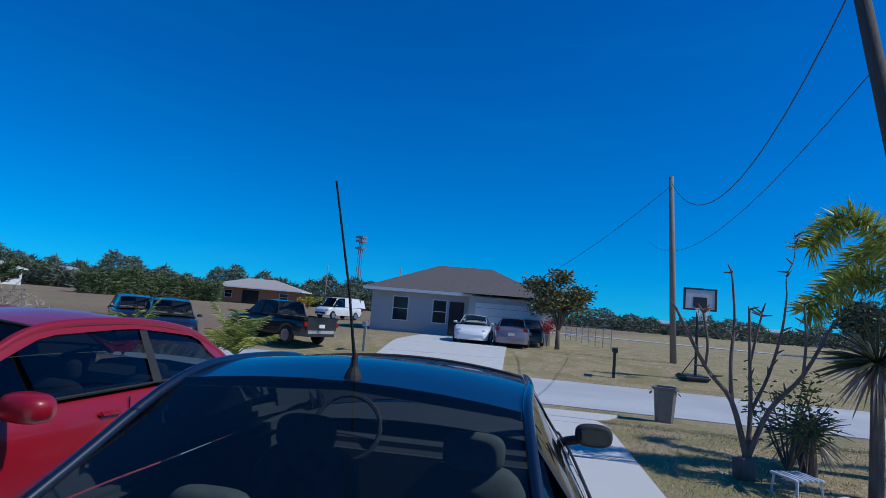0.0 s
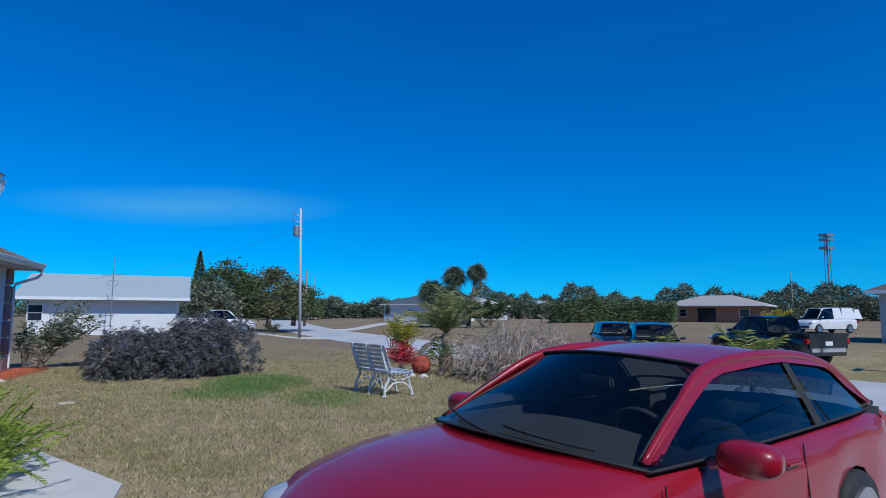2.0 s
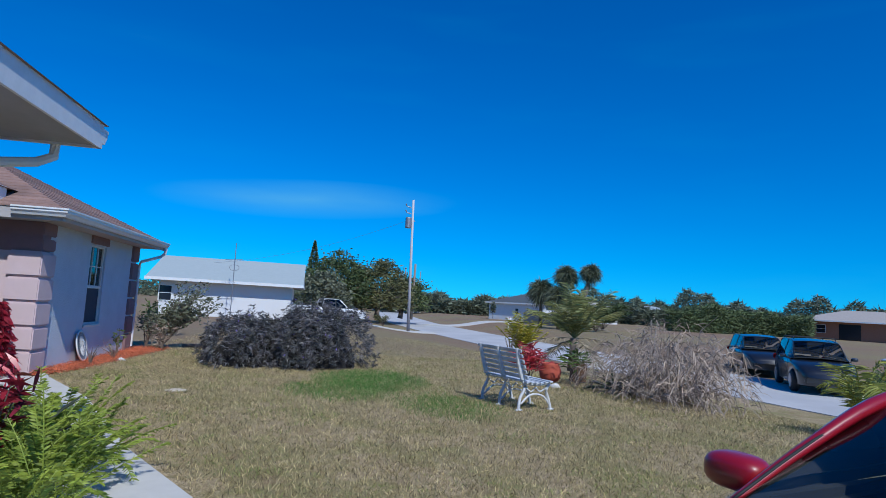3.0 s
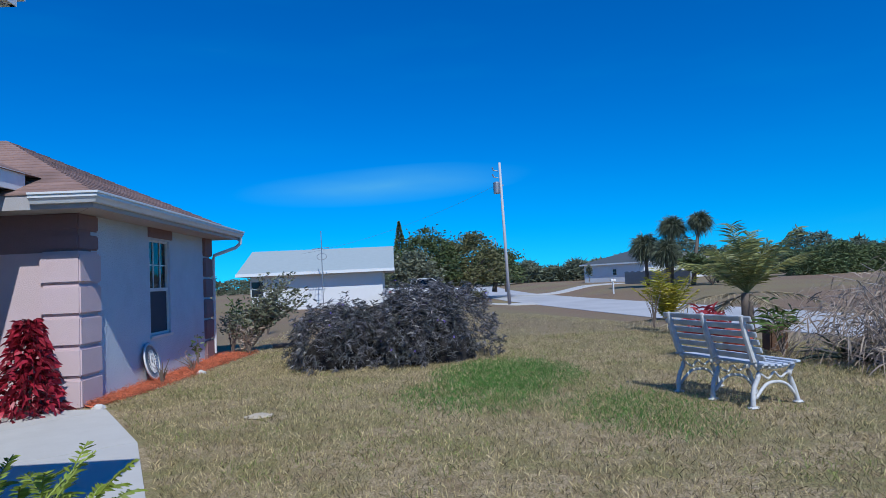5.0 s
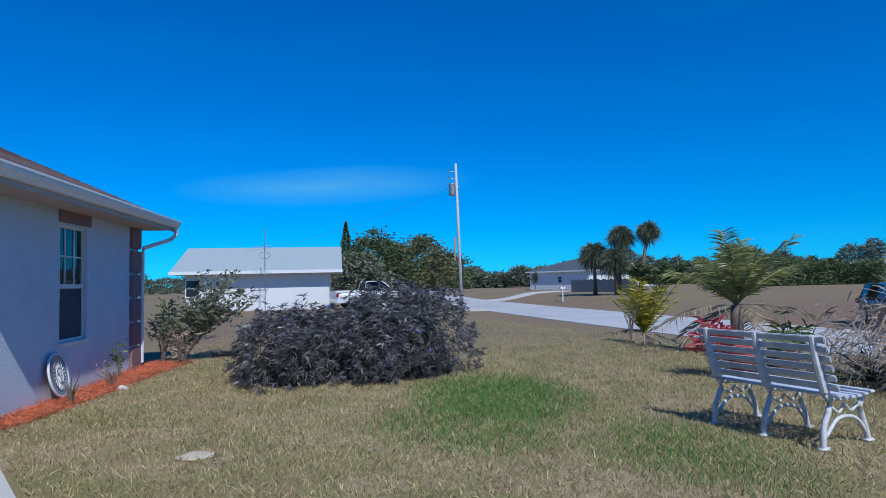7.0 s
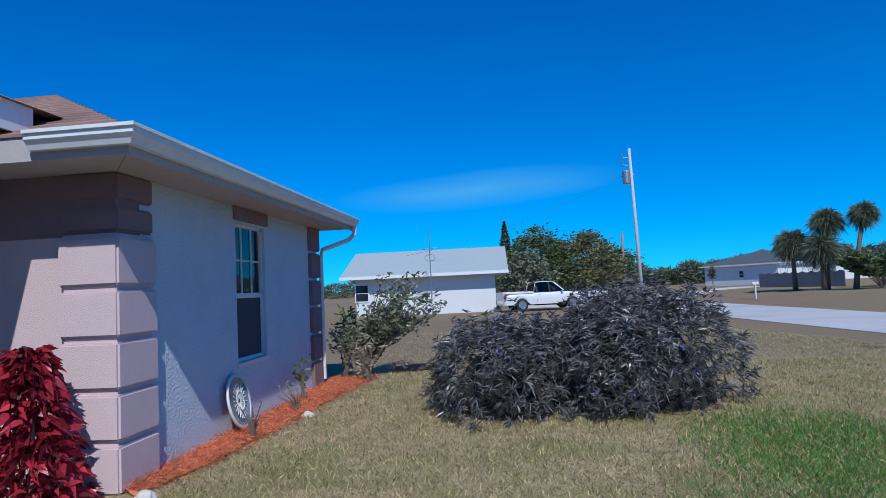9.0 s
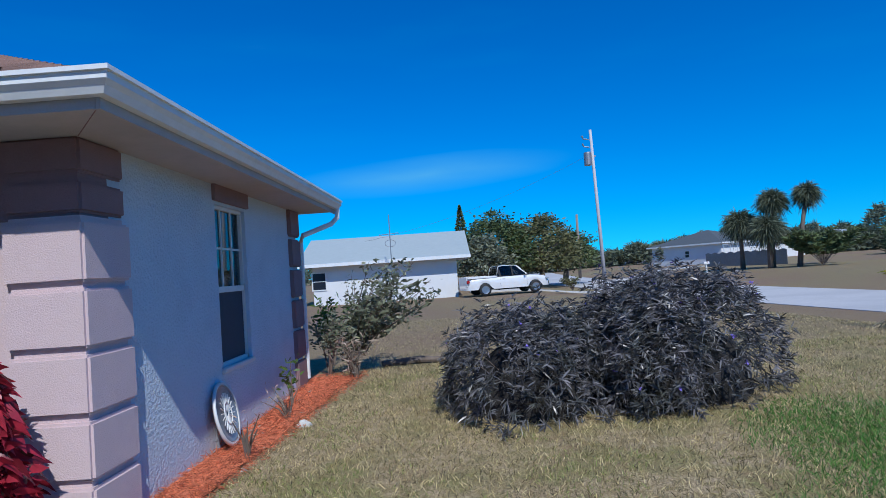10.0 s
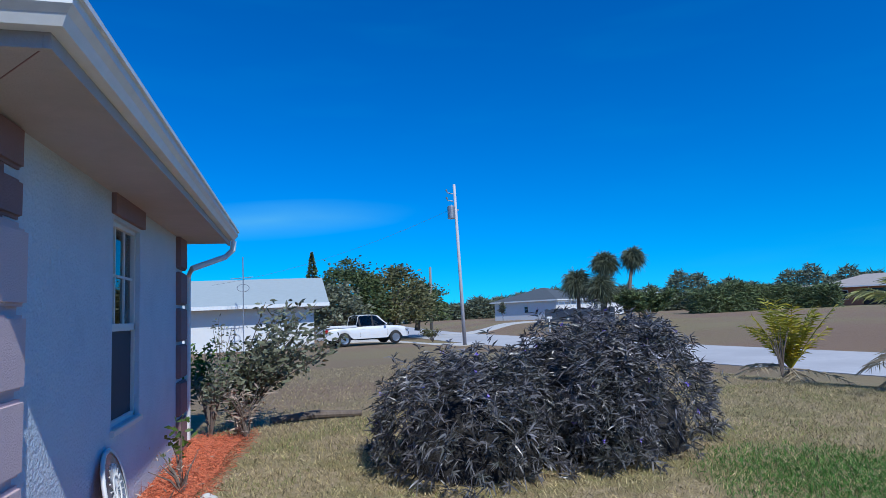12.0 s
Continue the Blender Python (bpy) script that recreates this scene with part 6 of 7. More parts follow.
leafy("yellow_shrub", Matrix.Translation((-5.9, 15.6, 0)), 0.3, 0.3, 1.3, 320, 0.13, 0.05, M["green"], "yellow-green shrub behind the corner of the house", seed=33, stems=8)
leafy("small_plant", Matrix.Translation((-5.72, 12.35, 0)), 0.12, 0.12, 0.62, 46, 0.09, 0.045, M["green"], "small leafy seedling in the mulch", seed=34, category="plant", stems=3)
leafy("dry_weed", Matrix.Translation((-5.55, 10.35, 0)), 0.16, 0.16, 0.42, 40, 0.05, 0.012, M["dead"], "dry twiggy weed in the mulch", seed=35, category="plant", stems=9)
leafy("dry_weed", Matrix.Translation((-5.60, 11.75, 0)), 0.25, 0.25, 0.35, 60, 0.05, 0.012, M["dead"], "dry twiggy weed in the mulch", seed=36, category="plant", stems=9)
leafy("red_ti_plant", Matrix.Translation((2.95, 10.2, 0)), 0.30, 0.30, 0.75, 240, 0.30, 0.05, M["ti"], "pink-red ti plant with long leaves", seed=37, category="plant", stems=7, droop=0.35)
leafy("green_plant", Matrix.Translation((3.9, 9.9, 0)), 0.45, 0.35, 0.85, 90, 0.26, 0.05, M["green"], "bright green leafy plant beside the dry bush", seed=38, category="plant", stems=7, droop=0.4)
leafy("bare_twigs", Matrix.Translation((4.15, 15.5, 0)), 0.25, 0.25, 1.0, 30, 0.06, 0.01, M["dead"], "pale bare twigs beside the areca palm", seed=39, category="plant", stems=14)
leafy("white_shrub", Matrix.Translation((-6.2, 19.5, 0)), 0.5, 0.5, 1.6, 160, 0.10, 0.05, M["rose"], "thin leggy shrub standing on the dry grass", seed=40, stems=9)
leafy("road_shrub", Matrix.Translation((2.2, 36.6, 0)), 0.7, 0.6, 0.75, 500, 0.12, 0.06, M["tree_olive"], "low round olive shrub beside the drive", seed=41, stems=14)
# crimson shrub beside the entry
cro = empty("crimson_shrub", Matrix.Translation((-6.27, 8.36, 0)), "crimson-leaved upright shrub beside the entry", "shrub")
rng = np.random.RandomState(44)
n = 1500
z = rng.uniform(0.04, 1.15, n)
a = rng.uniform(0, 6.283, n)
rr = 0.40 * (1 - 0.62 * z) * rng.uniform(0.0, 1, n) ** 0.6
b = np.stack([rr * np.cos(a), rr * np.sin(a), z], 1)
blades("foliage", b, np.stack([np.cos(a), np.sin(a), rng.uniform(-0.6, 1.0, n)], 1) + rng.normal(size=(n, 3)) * 0.6, rng.uniform(0.06, 0.14, n), rng.uniform(0.04, 0.085, n), M["croton"], cro, droop=0.5, segs=3, rng=rng)
bm = bmesh.new()
for i in range(6):
    tube(bm, [(0, 0, 0), (rng.uniform(-0.12, 0.12), rng.uniform(-0.12, 0.12), 0.6), (rng.uniform(-0.1, 0.1), rng.uniform(-0.1, 0.1), 1.0)], [0.014, 0.010, 0.005], 5)
part("stem", bm, M["bark"], cro)


# fern bed between the walkway and the garage
def fern(name, m, n_fronds, length, material, label, seed=1):
    rng = np.random.RandomState(seed)
    t = empty(name, m, label, "fern")
    spines, out = [], []
    for i in range(n_fronds):
        o_ = (rng.uniform(-0.35, 0.35), rng.uniform(-0.5, 0.5), 0.02)
        feather_frond(spines, rng, o_, rng.uniform(0, 6.283), rng.uniform(0.7, 1.35), length * rng.uniform(0.7, 1.15), rng.uniform(0.25, 0.6), 0.075, 0.020, 26, out)
    bm = bmesh.new()
    for sp in spines:
        tube(bm, [tuple(p) for p in sp], [0.004] * 9, 4)
    part("stem", bm, material, t)
    blades("foliage", np.array([o_[0] for o_ in out]), np.array([o_[1] for o_ in out]), np.array([o_[2] for o_ in out]), 0.020, material, t, droop=0.1, segs=2, rng=rng)
    return t


fern("fern_clump", Matrix.Translation((-3.30, 3.0, 0)), 110, 1.08, M["fern"], "dense yellow-green sword fern clump beside the path", 51)
fern("fern_clump", Matrix.Translation((-3.15, 2.15, 0)), 85, 1.02, M["fern"], "dense yellow-green sword fern clump beside the path", 55)
fern("fern_clump", Matrix.Translation((-3.75, 3.9, 0)), 80, 0.85, M["fern"], "dense yellow-green sword fern clump beside the path", 52)
leafy("red_croton", Matrix.Translation((-3.45, 2.62, 0)), 0.25, 0.2, 1.05, 150, 0.20, 0.045, M["croton"], "tall red-leaved plant behind the ferns", seed=53, category="plant", stems=6)
spiky("strap_plant", Matrix.Translation((-3.6, 3.3, 0)), 0.1, 26, 1.0, 0.05, M["yucca"], "dark strap-leaved plant among the ferns", seed=54, droop=0.25)

# dry fern bush
db = empty("dry_bush", Matrix.Translation((5.1, 8.5, 0)), "large mound of dried brown fern fronds", "bush")
rng = np.random.RandomState(61)
n = 4200
pts, a, v = lens_points(rng, n, 1.5, 1.9, 1.15, shell=0.05)
pts[:, 2] *= 1 + 0.25 * np.sin(pts[:, 0] * 4 + pts[:, 1] * 3)
d = np.stack([np.cos(a), np.sin(a), rng.uniform(-1.2, 0.9, n)], 1) + rng.normal(size=(n, 3)) * 1.0
blades("dry_foliage", pts, d, rng.uniform(0.10, 0.34, n), rng.uniform(0.008, 0.032, n), M["dead"], db, droop=0.6, segs=3, rng=rng)
bm = bmesh.new()
for i in range(150):
    p = pts[rng.randint(n)]
    q = rng.normal(size=3) * 0.2
    tube(bm, [(p[0] * 0.3 + q[0], p[1] * 0.3 + q[1], 0), (p[0] * 0.8 + q[1], p[1] * 0.8, p[2] * 0.9 + 0.15), (p[0] * 1.1, p[1] * 1.1 + q[2], max(p[2] + rng.uniform(-0.3, 0.45), 0.05))], [0.010, 0.008, 0.004], 5)
part("stem", bm, M["twig"], db)
spiky("agave", Matrix.Translation((4.35, 9.2, 0)), 0.05, 40, 0.75, 0.06, M["yucca"], "grey-green agave-like plant in the dry bush", seed=62, droop=0.35)


# sabal palms
def fan_palm(name, m, h, r, label, seed=1, lean=0.0):
    rng = np.random.RandomState(seed)
    t = empty(name, m, label, "palm")
    part("trunk", tubed([(0, 0, 0), (lean * 0.4, 0, h * 0.5), (lean, 0, h)], [0.20, 0.15, 0.13], 10), M["bark"], t, smooth=True)
    n = 2300
    d = rng.normal(size=(n, 3))
    d[:, 2] += 0.25
    d /= np.linalg.norm(d, axis=1)[:, None]
    clump = np.round(d * 3.2) / 3.2 + rng.normal(size=(n, 3)) * 0.12
    base = np.array([lean, 0, h]) + clump * r * rng.uniform(0.15, 0.6, (n, 1))
    blades("foliage", base, clump + rng.normal(size=(n, 3)) * 0.35, r * rng.uniform(0.35, 0.85, n), r * 0.055, M["woods"], t, droop=0.55, segs=3, rng=rng)
    return t


fan_palm("cabbage_palm", Matrix.Translation((20.0, 51.0, 0)), 5.05, 1.12, "tall cabbage palm with round crown", 1, 0.3)
fan_palm("cabbage_palm", Matrix.Translation((21.2, 49.6, 0)), 5.35, 0.98, "tall cabbage palm with round crown", 2, 0.9)
fan_palm("cabbage_palm", Matrix.Translation((18.6, 52.8, 0)), 3.6, 1.3, "lower cabbage palm in the clump", 3)
fan_palm("cabbage_palm", Matrix.Translation((19.4, 50.2, 0)), 3.0, 1.3, "lower cabbage palm in the clump", 4)
leafy("palm_thicket", Matrix.Translation((22.3, 48.6, 0)), 2.6, 2.0, 2.5, 3600, 0.5, 0.16, M["hedge"], "dense green thicket under the palms", seed=71, stems=40)
leafy("palm_thicket", Matrix.Translation((25.5, 54.0, 0)), 2.2, 2.0, 2.2, 1800, 0.5, 0.16, M["woods"], "dense green thicket behind the fence", seed=72, stems=30)
leafy("yard_plant", Matrix.Translation((22.0, 82.0, 0)), 0.5, 0.5, 2.6, 200, 0.6, 0.12, M["woods"], "dark small palm in front of the white wall", seed=73, stems=6)
leafy("yard_plant", Matrix.Translation((33.2, 15.2, 0)), 0.6, 1.2, 1.0, 420, 0.2, 0.08, M["tree"], "dark foundation plants by the opposite house", seed=74, stems=14)
leafy("yard_plant", Matrix.Translation((33.6, 11.8, 0)), 0.4, 0.5, 1.9, 260, 0.25, 0.07, M["rose"], "tall plant beside the front door opposite", seed=75, stems=8)
leafy("yard_plant", Matrix.Translation((75.6, 62.6, 0)), 1.9, 1.9, 2.0, 700, 0.4, 0.2, M["areca"], "yellow-green shrub beside the brick house", seed=76, stems=20)
leafy("yard_plant", Matrix.Translation((31.6, 6.2, 0)), 0.4, 0.4, 1.7, 200, 0.25, 0.07, M["ti"], "pink flowering shrub at the garage corner", seed=77, stems=8)


# far woods and hedge
def woods(name, arc0, arc1, dist, h, n, material, label, seed, leaf, ragged=0.35, depth=14):
    rng = np.random.RandomState(seed)
    a = radians(arc0) + (radians(arc1) - radians(arc0)) * rng.uniform(0, 1, n)
    prof = 1 + ragged * (np.sin(a * 37 + seed) * 0.5 + np.sin(a * 83 + 2 * seed) * 0.35 + np.sin(a * 171 + seed) * 0.3)
    z = h * prof * rng.uniform(0, 1, n) ** 0.9
    r = dist + rng.uniform(0, depth, n) + 5 * np.sin(a * 20)
    b = np.stack([r * np.sin(a), r * np.cos(a), z], 1)
    ob = blades(name, b, unit_dirs(rng, n), rng.uniform(0.6, 1.3, n) * leaf, leaf * 0.7, material, None, droop=0.1, segs=1, rng=rng)
    return tagged(ob, label, "woods", kind="stuff")


woods("far_woods", -4, 66, 128, 3.7, 42000, M["woods"], "dark green wooded line beyond the fields", 3, 1.3)
woods("far_woods", 20, 62, 165, 6.6, 26000, M["woods"], "taller pines behind the field", 5, 1.3, ragged=0.5)
woods("far_woods", 60, 112, 165, 4.2, 20000, M["woods"], "low distant woods", 8, 1.2, ragged=0.5)
woods("far_woods", -30, 0, 150, 4.2, 9000, M["woods"], "low distant woods", 9, 1.2)
woods("far_hedge", 31, 42.5, 86, 3.2, 14000, M["hedge"], "dense dark green shrubs along the field edge", 4, 0.6, ragged=0.2, depth=7)


# ---- bench ----
bench = empty("garden_bench", Matrix.Translation((1.64, 6.72, 0)) @ Matrix.Rotation(radians(17), 4, "Z"), "worn white slatted bench with cast-iron ends", "bench")
BL = 1.16
for yy in (0.06, BL / 2, BL - 0.06):
    e = bmesh.new()
    tube(e, fine([(0.00, yy, 0.0), (0.02, yy, 0.18), (0.10, yy, 0.34), (0.06, yy, 0.52), (-0.02, yy, 0.72), (-0.06, yy, 0.90)], 4), 0.024, 8)
    tube(e, fine([(0.60, yy, 0.0), (0.55, yy, 0.16), (0.50, yy, 0.30), (0.56, yy, 0.40)], 4), 0.024, 8)
    tube(e, fine([(0.06, yy, 0.42), (0.25, yy, 0.385), (0.45, yy, 0.39), (0.58, yy, 0.42)], 4), 0.020, 8)
    tube(e, fine([(0.04, yy, 0.10), (0.18, yy, 0.22), (0.32, yy, 0.24), (0.46, yy, 0.20), (0.57, yy, 0.08)], 4), 0.016, 8)
    tube(e, fine([(0.12, yy, 0.34), (0.22, yy, 0.28), (0.30, yy, 0.34), (0.38, yy, 0.28), (0.48, yy, 0.33)], 4), 0.012, 8)
    box(e, -0.05, 0.06, yy - 0.035, yy + 0.035, 0, 0.025, 0.008)
    box(e, 0.55, 0.65, yy - 0.035, yy + 0.035, 0, 0.025, 0.008)
    part("iron_end", e, M["iron_white"], bench, "ornate white cast-iron leg frame", smooth=True)
for i in range(6):
    x = 0.10 + i * 0.085
    z = 0.435 - 0.02 * math.sin(i / 5 * math.pi)
    part("seat_slat", boxed(x - 0.032, x + 0.032, -0.04, BL + 0.04, z - 0.012, z + 0.012, 0.006), M["bench_white"], bench)
for i in range(6):
    z = 0.50 + i * 0.078
    x = 0.085 - (z - 0.5) * 0.36
    part("back_slat", boxed(-0.012, 0.012, -0.04, BL + 0.04, -0.028, 0.028, 0.006, Matrix.Translation((x, 0, z)) @ Matrix.Rotation(radians(-19), 4, "Y")), M["bench_white"], bench)
for yy in (0.06, BL / 2, BL - 0.06):
    part("back_brace", tubed([(0.045, yy, 0.46), (-0.03, yy, 0.70), (-0.075, yy, 0.92)], [0.030, 0.028, 0.024], 8), M["iron_white"], bench)

# ---- things on the verge ----
binm = empty("rubbish_bin", Matrix.Translation((13.6, -2.75, gz(13.6, -2.75))) @ Matrix.Rotation(radians(12), 4, "Z") @ Matrix.Diagonal((1.18, 1.18, 1.08, 1)), "open grey plastic rubbish bin on the grass edge", "rubbish bin")
bm = bmesh.new()
rings = []
for s, z in ((0.15, 0.0), (0.155, 0.02), (0.20, 0.68), (0.235, 0.69), (0.235, 0.735), (0.195, 0.735), (0.14, 0.05)):
    rings.append([bm.verts.new((x * s, y * s, z)) for x, y in ((1, 0.7), (0.7, 1), (-0.7, 1), (-1, 0.7), (-1, -0.7), (-0.7, -1), (0.7, -1), (1, -0.7))])
for a, b in zip(rings, rings[1:]):
    for k in range(8):
        bm.faces.new((a[k], a[(k + 1) % 8], b[(k + 1) % 8], b[k]))
bm.faces.new(rings[0][::-1])
bm.faces.new(rings[-1])
part("tub", bm, M["bin"], binm)
for s in (1, -1):
    part("handle", tubed([(-0.08, s * 0.235, 0.62), (-0.06, s * 0.27, 0.58), (0.06, s * 0.27, 0.58), (0.08, s * 0.235, 0.62)], 0.012, 6), M["bin"], binm)

hoop = empty("basketball_hoop", facing(24.2, -2.25, 205) @ Matrix.Diagonal((1.26, 1.26, 1.26, 1)), "portable basketball hoop with black pole and white net", "basketball hoop")
part("base", boxed(-0.7, 0.25, -0.38, 0.38, 0.0, 0.16, 0.05), M["black_metal"], hoop)
part("pole", tubed([(0, 0, 0.1), (0, 0, 1.9), (0.05, 0, 2.5)], 0.045, 10), M["black_metal"], hoop)
part("brace", tubed([(-0.6, 0.2, 0.14), (-0.02, 0, 0.75)], 0.015, 6), M["black_metal"], hoop)
part("brace", tubed([(-0.6, -0.2, 0.14), (-0.02, 0, 0.75)], 0.015, 6), M["black_metal"], hoop)
part("backboard", boxed(0.14, 0.17, -0.47, 0.47, 2.12, 2.74, 0.02), M["board"], hoop)
bm = bmesh.new()
for a in ((-0.49, 0.49, 2.10, 2.15), (-0.49, 0.49, 2.72, 2.77), (-0.49, -0.43, 2.10, 2.77), (0.43, 0.49, 2.10, 2.77)):
    box(bm, 0.135, 0.185, *a)
part("board_frame", bm, M["black_metal"], hoop)
part("target", boxed(0.172, 0.178, -0.20, 0.20, 2.20, 2.50), M["black_metal"], hoop, "dark square on the board")
part("rim", tubed([(0.42 + 0.22 * math.cos(q), 0.22 * math.sin(q), 2.18) for q in np.linspace(0, 6.283, 25)], 0.012, 6, cap=False), M["tail_red"], hoop)
bm = bmesh.new()
for k in range(12):
    q = 2 * math.pi * k / 12
    for s in (0.5, -0.5):
        tube(bm, [(0.42 + 0.22 * math.cos(q), 0.22 * math.sin(q), 2.17), (0.42 + 0.14 * math.cos(q + s), 0.14 * math.sin(q + s), 1.98), (0.42 + 0.11 * math.cos(q), 0.11 * math.sin(q), 1.80)], 0.006, 4)
part("net", bm, M["frame_white"], hoop)


def mailbox(name, x, y, yaw, post_m, box_m, label, h=1.05):
    m_ = empty(name, facing(x, y, yaw), label, "mailbox")
    part("post", boxed(-0.05, 0.05, -0.05, 0.05, 0, h, 0.008), post_m, m_)
    bm = bmesh.new()
    prof = [(0.085 * math.cos(q), 0.10 + 0.085 * math.sin(q)) for q in np.linspace(0, math.pi, 9)]
    prof = [(0.085, 0)] + prof + [(-0.085, 0)]
    e = [[bm.verts.new((xx, u, h + w)) for u, w in prof] for xx in (-0.25, 0.25)]
    for k in range(len(prof)):
        j = (k + 1) % len(prof)
        bm.faces.new((e[0][k], e[0][j], e[1][j], e[1][k]))
    bm.faces.new(e[0][::-1])
    bm.faces.new(e[1])
    bmesh.ops.recalc_face_normals(bm, faces=bm.faces)
    b_ = part("box", bm, box_m, m_)
    part("flag", boxed(-0.05, -0.02, 0.09, 0.10, h + 0.10, h + 0.24), M["tail_red"], m_)
    part("bracket", boxed(-0.2, 0.2, -0.03, 0.03, h - 0.04, h + 0.002), post_m, m_)
    return m_


mailbox("mailbox", 19.6, 9.85, 200, M["fence"], M["steel"], "grey mailbox on a weathered post")
mailbox("mailbox", 22.3, 0.35, 200, M["black_metal"], M["black_metal"], "black mailbox on a dark post", 0.95)
mailbox("mailbox", 14.6, 50, 200, M["frame_white"], M["frame_white"], "white mailbox across the road")

stool = empty("small_stool", facing(6.3, -5.05, 40), "small white slatted stool on the ground", "stool")
for i in range(6):
    part("slat", boxed(-0.17, 0.17, -0.16 + i * 0.058, -0.125 + i * 0.058, 0.20, 0.22, 0.004), M["bench_white"], stool)
for s in ((0.15, 0.13), (0.15, -0.13), (-0.15, 0.13), (-0.15, -0.13)):
    part("leg", tubed([(s[0], s[1], 0.2), (s[0] * 1.1, s[1] * 1.1, 0)], 0.012, 6), M["bench_white"], stool)


def rock(name, x, y, s, label, seed, material=None, flat=0.7):
    bm = bmesh.new()
    bmesh.ops.create_icosphere(bm, subdivisions=3, radius=1)
    for v in bm.verts:
        k = 1 + 0.35 * noise.noise(v.co * 1.6 + Vector((seed, 0, 0)))
        v.co = Vector((v.co.x * k * s, v.co.y * k * s * 0.8, max(v.co.z * k * s * flat, -0.2 * s)))
    ob = part(name, bm, material or M["stone_white"], None, smooth=True)
    ob.location = (x, y, 0.1 * s)
    return tagged(ob, label, "stone")


rock("white_stone", 6.05, -5.45, 0.17, "pale garden ornament stone in the shade", 3)
rock("white_stone", -5.36, 11.45, 0.075, "small white stone at the mulch edge", 4)
rock("white_stone", -5.65, 8.72, 0.075, "small white stone beside the path", 5)
rock("white_stone", 3.3, 9.6, 0.10, "white stone behind the bench", 7)
rock("white_stone", 3.05, 9.9, 0.13, "white stone behind the bench", 8)
rock("white_stone", -5.50, 10.1, 0.03, "tiny white pebble in the mulch", 9)
rock("ant_mound", -3.4, 7.7, 0.15, "pale sandy mound on the lawn", 11, M["sand"], 0.16)

pot = part("red_pot", revolve([(0.16, 0), (0.22, 0.10), (0.24, 0.24), (0.19, 0.36), (0.20, 0.40), (0.17, 0.40), (0.15, 0.3)], 20), M["terracotta"], None, smooth=True)
pot.location = (3.55, 10.55, 0)
tagged(pot, "red glazed round pot behind the bench", "pot")
st = tagged(part("wooden_block", boxed(-0.15, 0.15, -0.13, 0.13, 0, 0.42, 0.02), M["stump"], None), "brown wooden block leaning at the palm", "block")
st.matrix_world = Matrix.Translation((4.25, 10.7, 0.0)) @ Matrix.Rotation(radians(6), 4, "X")

# round dish against the wall
dish = empty("round_dish", Matrix.Translation((-5.80, 10.75, 0.03)) @ Matrix.Rotation(radians(4), 4, "Z") @ Matrix.Rotation(radians(78), 4, "Y"), "white-rimmed round dish leaning against the wall", "dish")
rim = revolve([(0.265, -0.012), (0.290, -0.016), (0.298, 0.0), (0.288, 0.014), (0.265, 0.008)], 32)
bmesh.ops.delete(rim, geom=[f for f in rim.faces if len(f.verts) > 4], context="FACES")
bmesh.ops.transform(rim, matrix=Matrix.Translation((-0.31, 0, 0)), verts=rim.verts)
part("rim", rim, M["frame_white"], dish, smooth=True)
pl = revolve([(0.01, -0.045), (0.16, -0.03), (0.26, 0.0)], 32)
bmesh.ops.delete(pl, geom=[f for f in pl.faces if len(f.verts) > 4 and f.calc_area() > 0.05], context="FACES")
bmesh.ops.transform(pl, matrix=Matrix.Translation((-0.31, 0, 0)), verts=pl.verts)
part("bowl", pl, M["dish_clear"], dish, "grey glass shallow bowl", smooth=True)
bm = bmesh.new()
for k in range(22):
    q = 2 * math.pi * k / 22
    tube(bm, [(-0.31 + 0.03 * math.cos(q), 0.03 * math.sin(q), 0.0), (-0.31 + 0.19 * math.cos(q), 0.17 * math.sin(q), 0.010)], 0.006, 5)
tube(bm, [(-0.31 + 0.10 * math.cos(q), 0.09 * math.sin(q), 0.012) for q in np.linspace(0, 6.283, 21)], 0.006, 5)
part("spoke_ring", bm, M["frame_white"], dish, "thin white spokes")

# mulch bed along the wall
rng = np.random.RandomState(81)
MB = [(-5.95, 8.9), (-5.74, 8.72), (-5.68, 9.1), (-5.56, 9.6), (-5.55, 10.2), (-5.47, 10.9), (-5.49, 11.6), (-5.38, 12.4), (-5.40, 13.3), (-5.25, 14.3), (-5.95, 14.4)]
bm = bmesh.new()
bm.faces.new([bm.verts.new((x, y, 0.02)) for x, y in MB])
tagged(part("mulch_bed", bm, M["mulch"], None), "bed of bright red-orange wood mulch along the wall", "mulch", kind="structure")
n = 8200
yy = rng.uniform(8.8, 14.4, n)
xe = np.interp(yy, [8.75, 9.6, 10.9, 12.4, 14.3], [-5.70, -5.54, -5.44, -5.36, -5.22])
xx = -5.93 + (xe + 5.93) * np.minimum(rng.uniform(0, 1.12, n), 1) * (1 + 0.22 * rng.uniform(0, 1, n) ** 3)
dd = rng.normal(size=(n, 3))
dd[:, 2] *= 0.55
tagged(blades("mulch_chips", np.stack([xx, yy, rng.uniform(0.015, 0.075, n)], 1), dd, rng.uniform(0.03, 0.11, n), rng.uniform(0.010, 0.024, n), M["mulch"], None, droop=0, segs=1, rng=rng), "loose red wood chips", "mulch", kind="stuff")
lg = tagged(part("fallen_branch", tubed([(-5.0, 15.05, 0.05), (-4.4, 15.2, 0.07), (-3.7, 15.1, 0.05)], [0.05, 0.06, 0.04], 8), M["bark"], None), "dark fallen branch lying on the grass", "branch")

# ---- grass ----
rng = np.random.RandomState(91)


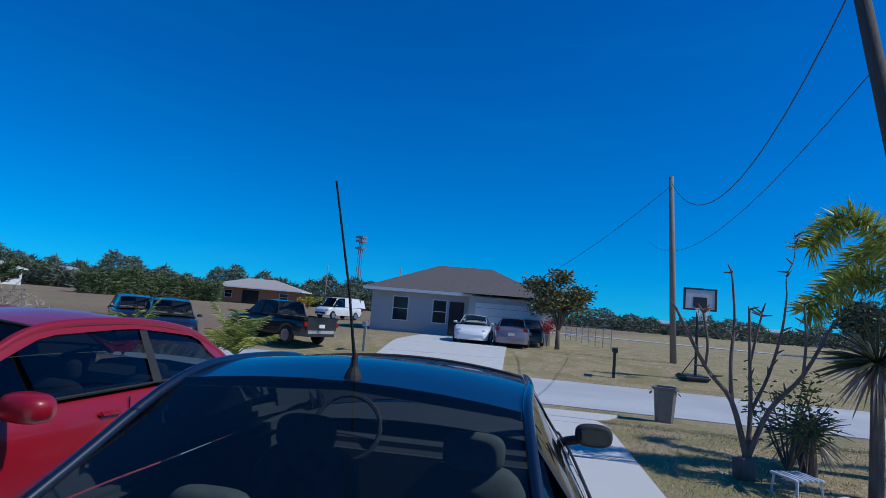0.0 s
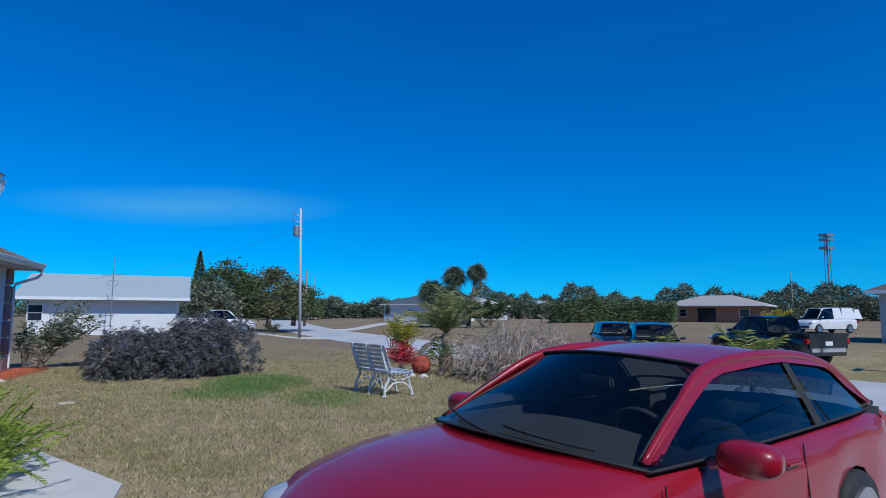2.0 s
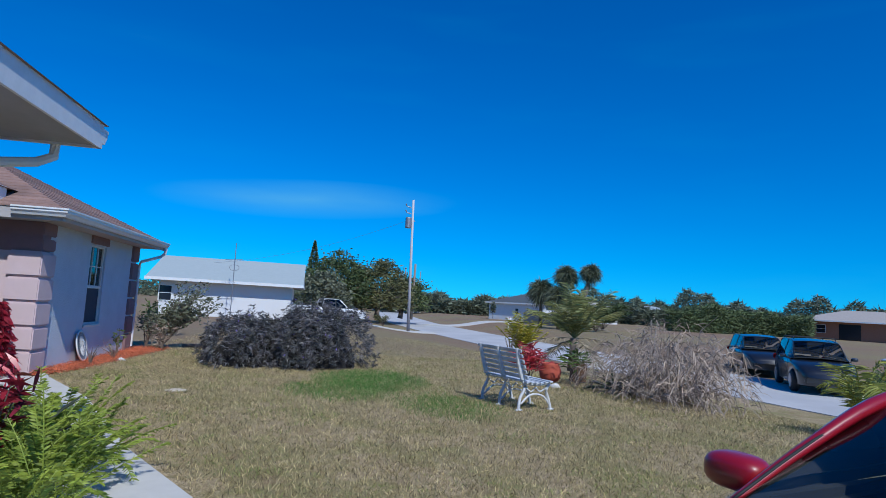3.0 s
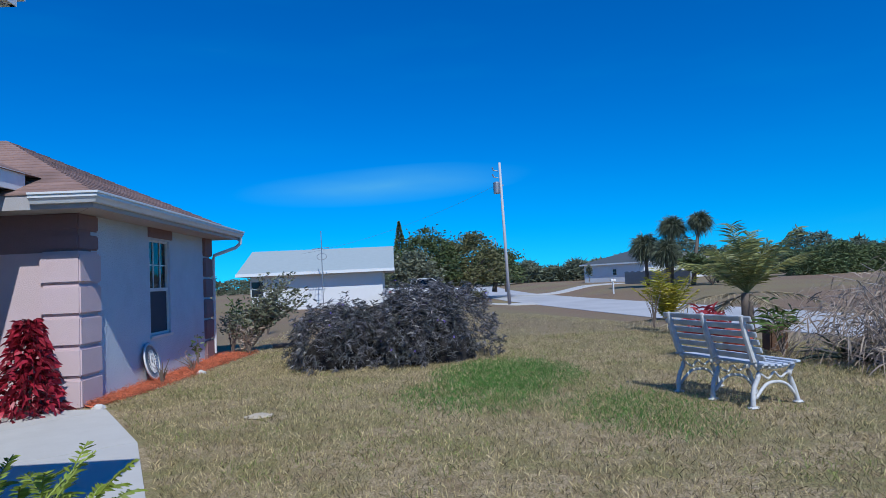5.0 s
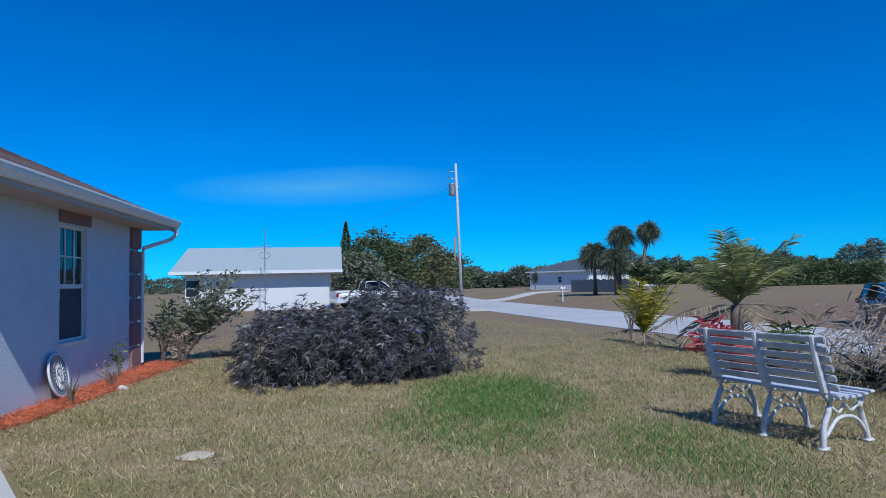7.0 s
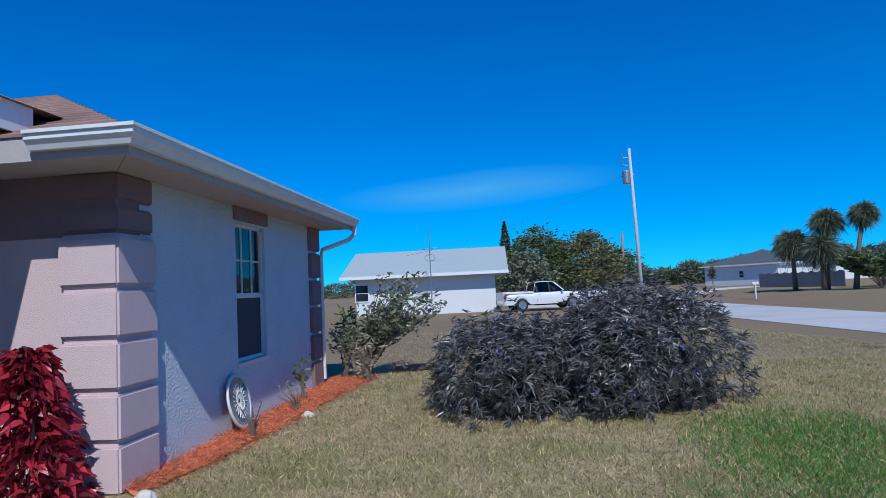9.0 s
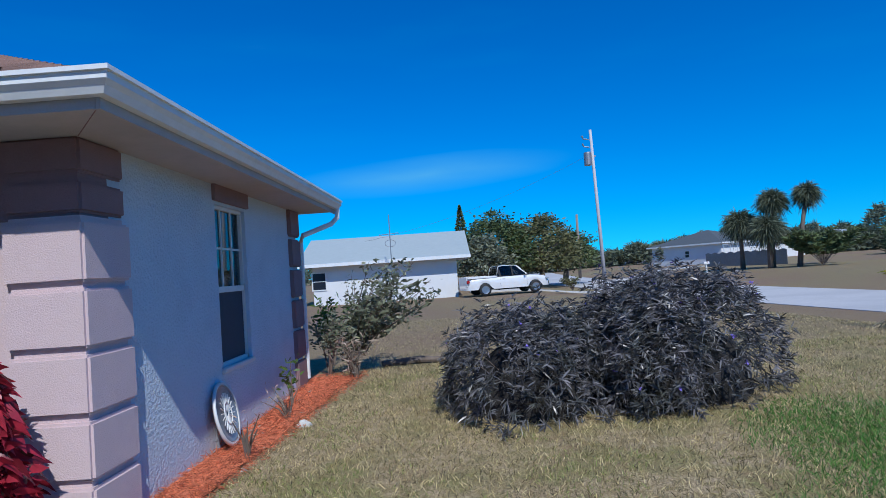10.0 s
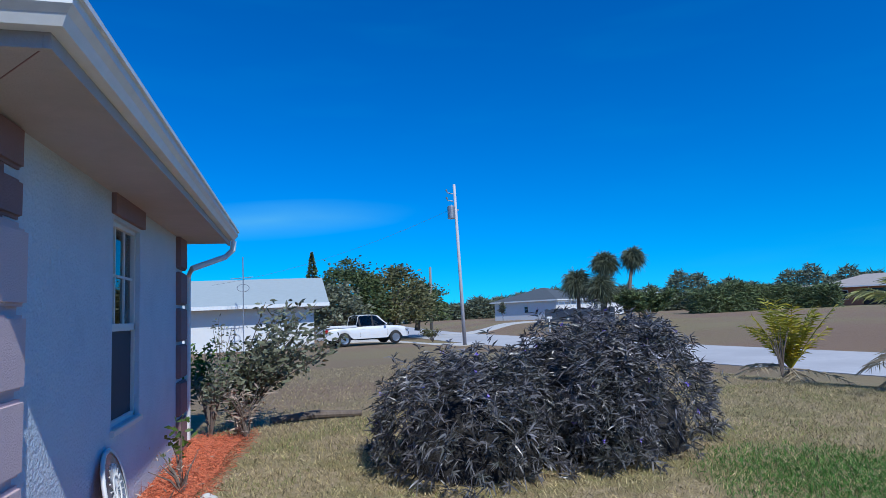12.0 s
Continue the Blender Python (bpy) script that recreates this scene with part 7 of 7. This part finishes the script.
def lawn(n, x0, x1, y0, y1, name, material, label, hmin, hmax, keep=None, width=0.006):
    x, y = rng.uniform(x0, x1, n), rng.uniform(y0, y1, n)
    ok = np.ones(n, bool)
    if keep is not None:
        ok = keep(x, y)
    # clear of path, driveway, road and house
    path = np.interp(y, [-1.4, 2.3, 4.1, 6.75, 8.5, 8.75], [-1.85, -1.82, -2.93, -4.23, -5.40, -5.3])
    path = np.where(y > 8.7, np.interp(y, [8.75, 9.6, 10.9, 12.4, 14.3, 14.5], [-5.72, -5.55, -5.42, -5.25, -5.1, -9]), path)
    ok &= x > path + 0.02
    roadx = np.interp(y, ROAD_C[:, 1], ROAD_C[:, 0]) - ROAD_W / 2 - 0.15
    ok &= x < roadx
    rel = (x - o.x) * N.x + (y - o.y) * N.y
    ok &= np.abs(rel) > 2.35
    x, y = x[ok], y[ok]
    k = len(x)
    d = rng.normal(size=(k, 3)) * 0.55
    d[:, 2] = 1
    ob = blades(name, np.stack([x, y, ground_z(x, y)], 1), d, rng.uniform(hmin, hmax, k), width, material, None, droop=0.25, segs=2, rng=rng)
    return tagged(ob, label, "grass", kind="stuff")


lawn(230000, -5.8, 8.5, -1, 15, "grass", M["grass_blade"], "short dry patchy grass", 0.03, 0.085, width=0.008)


def mottle(x, y):
    f = np.array([noise.noise(Vector((a * 0.9, b * 0.9, 3.0))) + 0.5 * noise.noise(Vector((a * 3.1, b * 3.1, 7.0))) for a, b in zip(x, y)])
    return f > 0.16


def straw_mask(x, y):
    f = np.array([noise.noise(Vector((a * 1.3, b * 1.3, 11.0))) + 0.7 * noise.noise(Vector((a * 5.0, b * 5.0, 17.0))) for a, b in zip(x, y)])
    return f > 0.05


lawn(60000, -5.8, 6.0, -1, 13, "straw_grass", M["grass_straw"], "pale dry straw matted over the lawn", 0.03, 0.085, straw_mask, 0.007)
lawn(110000, -5.8, 8.5, -1, 15, "green_grass", M["grass_mid"], "greener tufts scattered over the dry lawn", 0.025, 0.075, mottle, 0.007)
lawn(26000, -5.8, 6, 14, 24, "grass", M["grass_blade"], "short dry brown grass", 0.03, 0.07, width=0.012)
lawn(26000, 3.5, 14, -8, -1, "grass", M["grass_blade"], "short dry patchy grass", 0.02, 0.05, width=0.012)


def patch(cx, cy, rx, ry):
    return lambda x, y: ((x - cx) / rx) ** 2 + ((y - cy) / ry) ** 2 < rng.uniform(0.1, 1.2, len(x))


lawn(26000, -3.0, 1.0, 6.5, 11, "lush_grass", M["grass_green"], "patch of lush green grass on the lawn", 0.05, 0.12, patch(-0.95, 8.3, 1.0, 1.2), 0.007)
lawn(14000, -0.5, 2.2, 5.5, 9, "lush_grass", M["grass_green"], "patch of lush green grass on the lawn", 0.04, 0.10, patch(0.6, 7.0, 0.8, 1.2), 0.007)
lawn(46000, -1.8, 1.4, 8.0, 11.8, "lush_grass", M["grass_green"], "denser green grass beside the bush", 0.03, 0.09, patch(-0.35, 9.8, 1.1, 1.5), 0.008)

# repeats that belong together
GROUPS = {"mailbox": "mailboxes along the road", "cabbage_palm": "cabbage palm clump", "fern_clump": "fern bed beside the path", "far_pole": "distant utility poles",
          "white_stone": "white garden stones", "wall_shrub": "shrubs at the house corner", "small_palm": "small palms beside the driveway", "yucca": "yuccas beside the pruned tree",
          "dry_weed": "weeds in the mulch", "far_cottage": "far cottages", "palm_thicket": "thickets under the palms", "yard_plant": "plants in the neighbours' yards"}
for ob in bpy.data.objects:
    if ob.parent is None and ob.name.split(".")[0] in GROUPS:
        tagged(ob, group=GROUPS[ob.name.split(".")[0]])
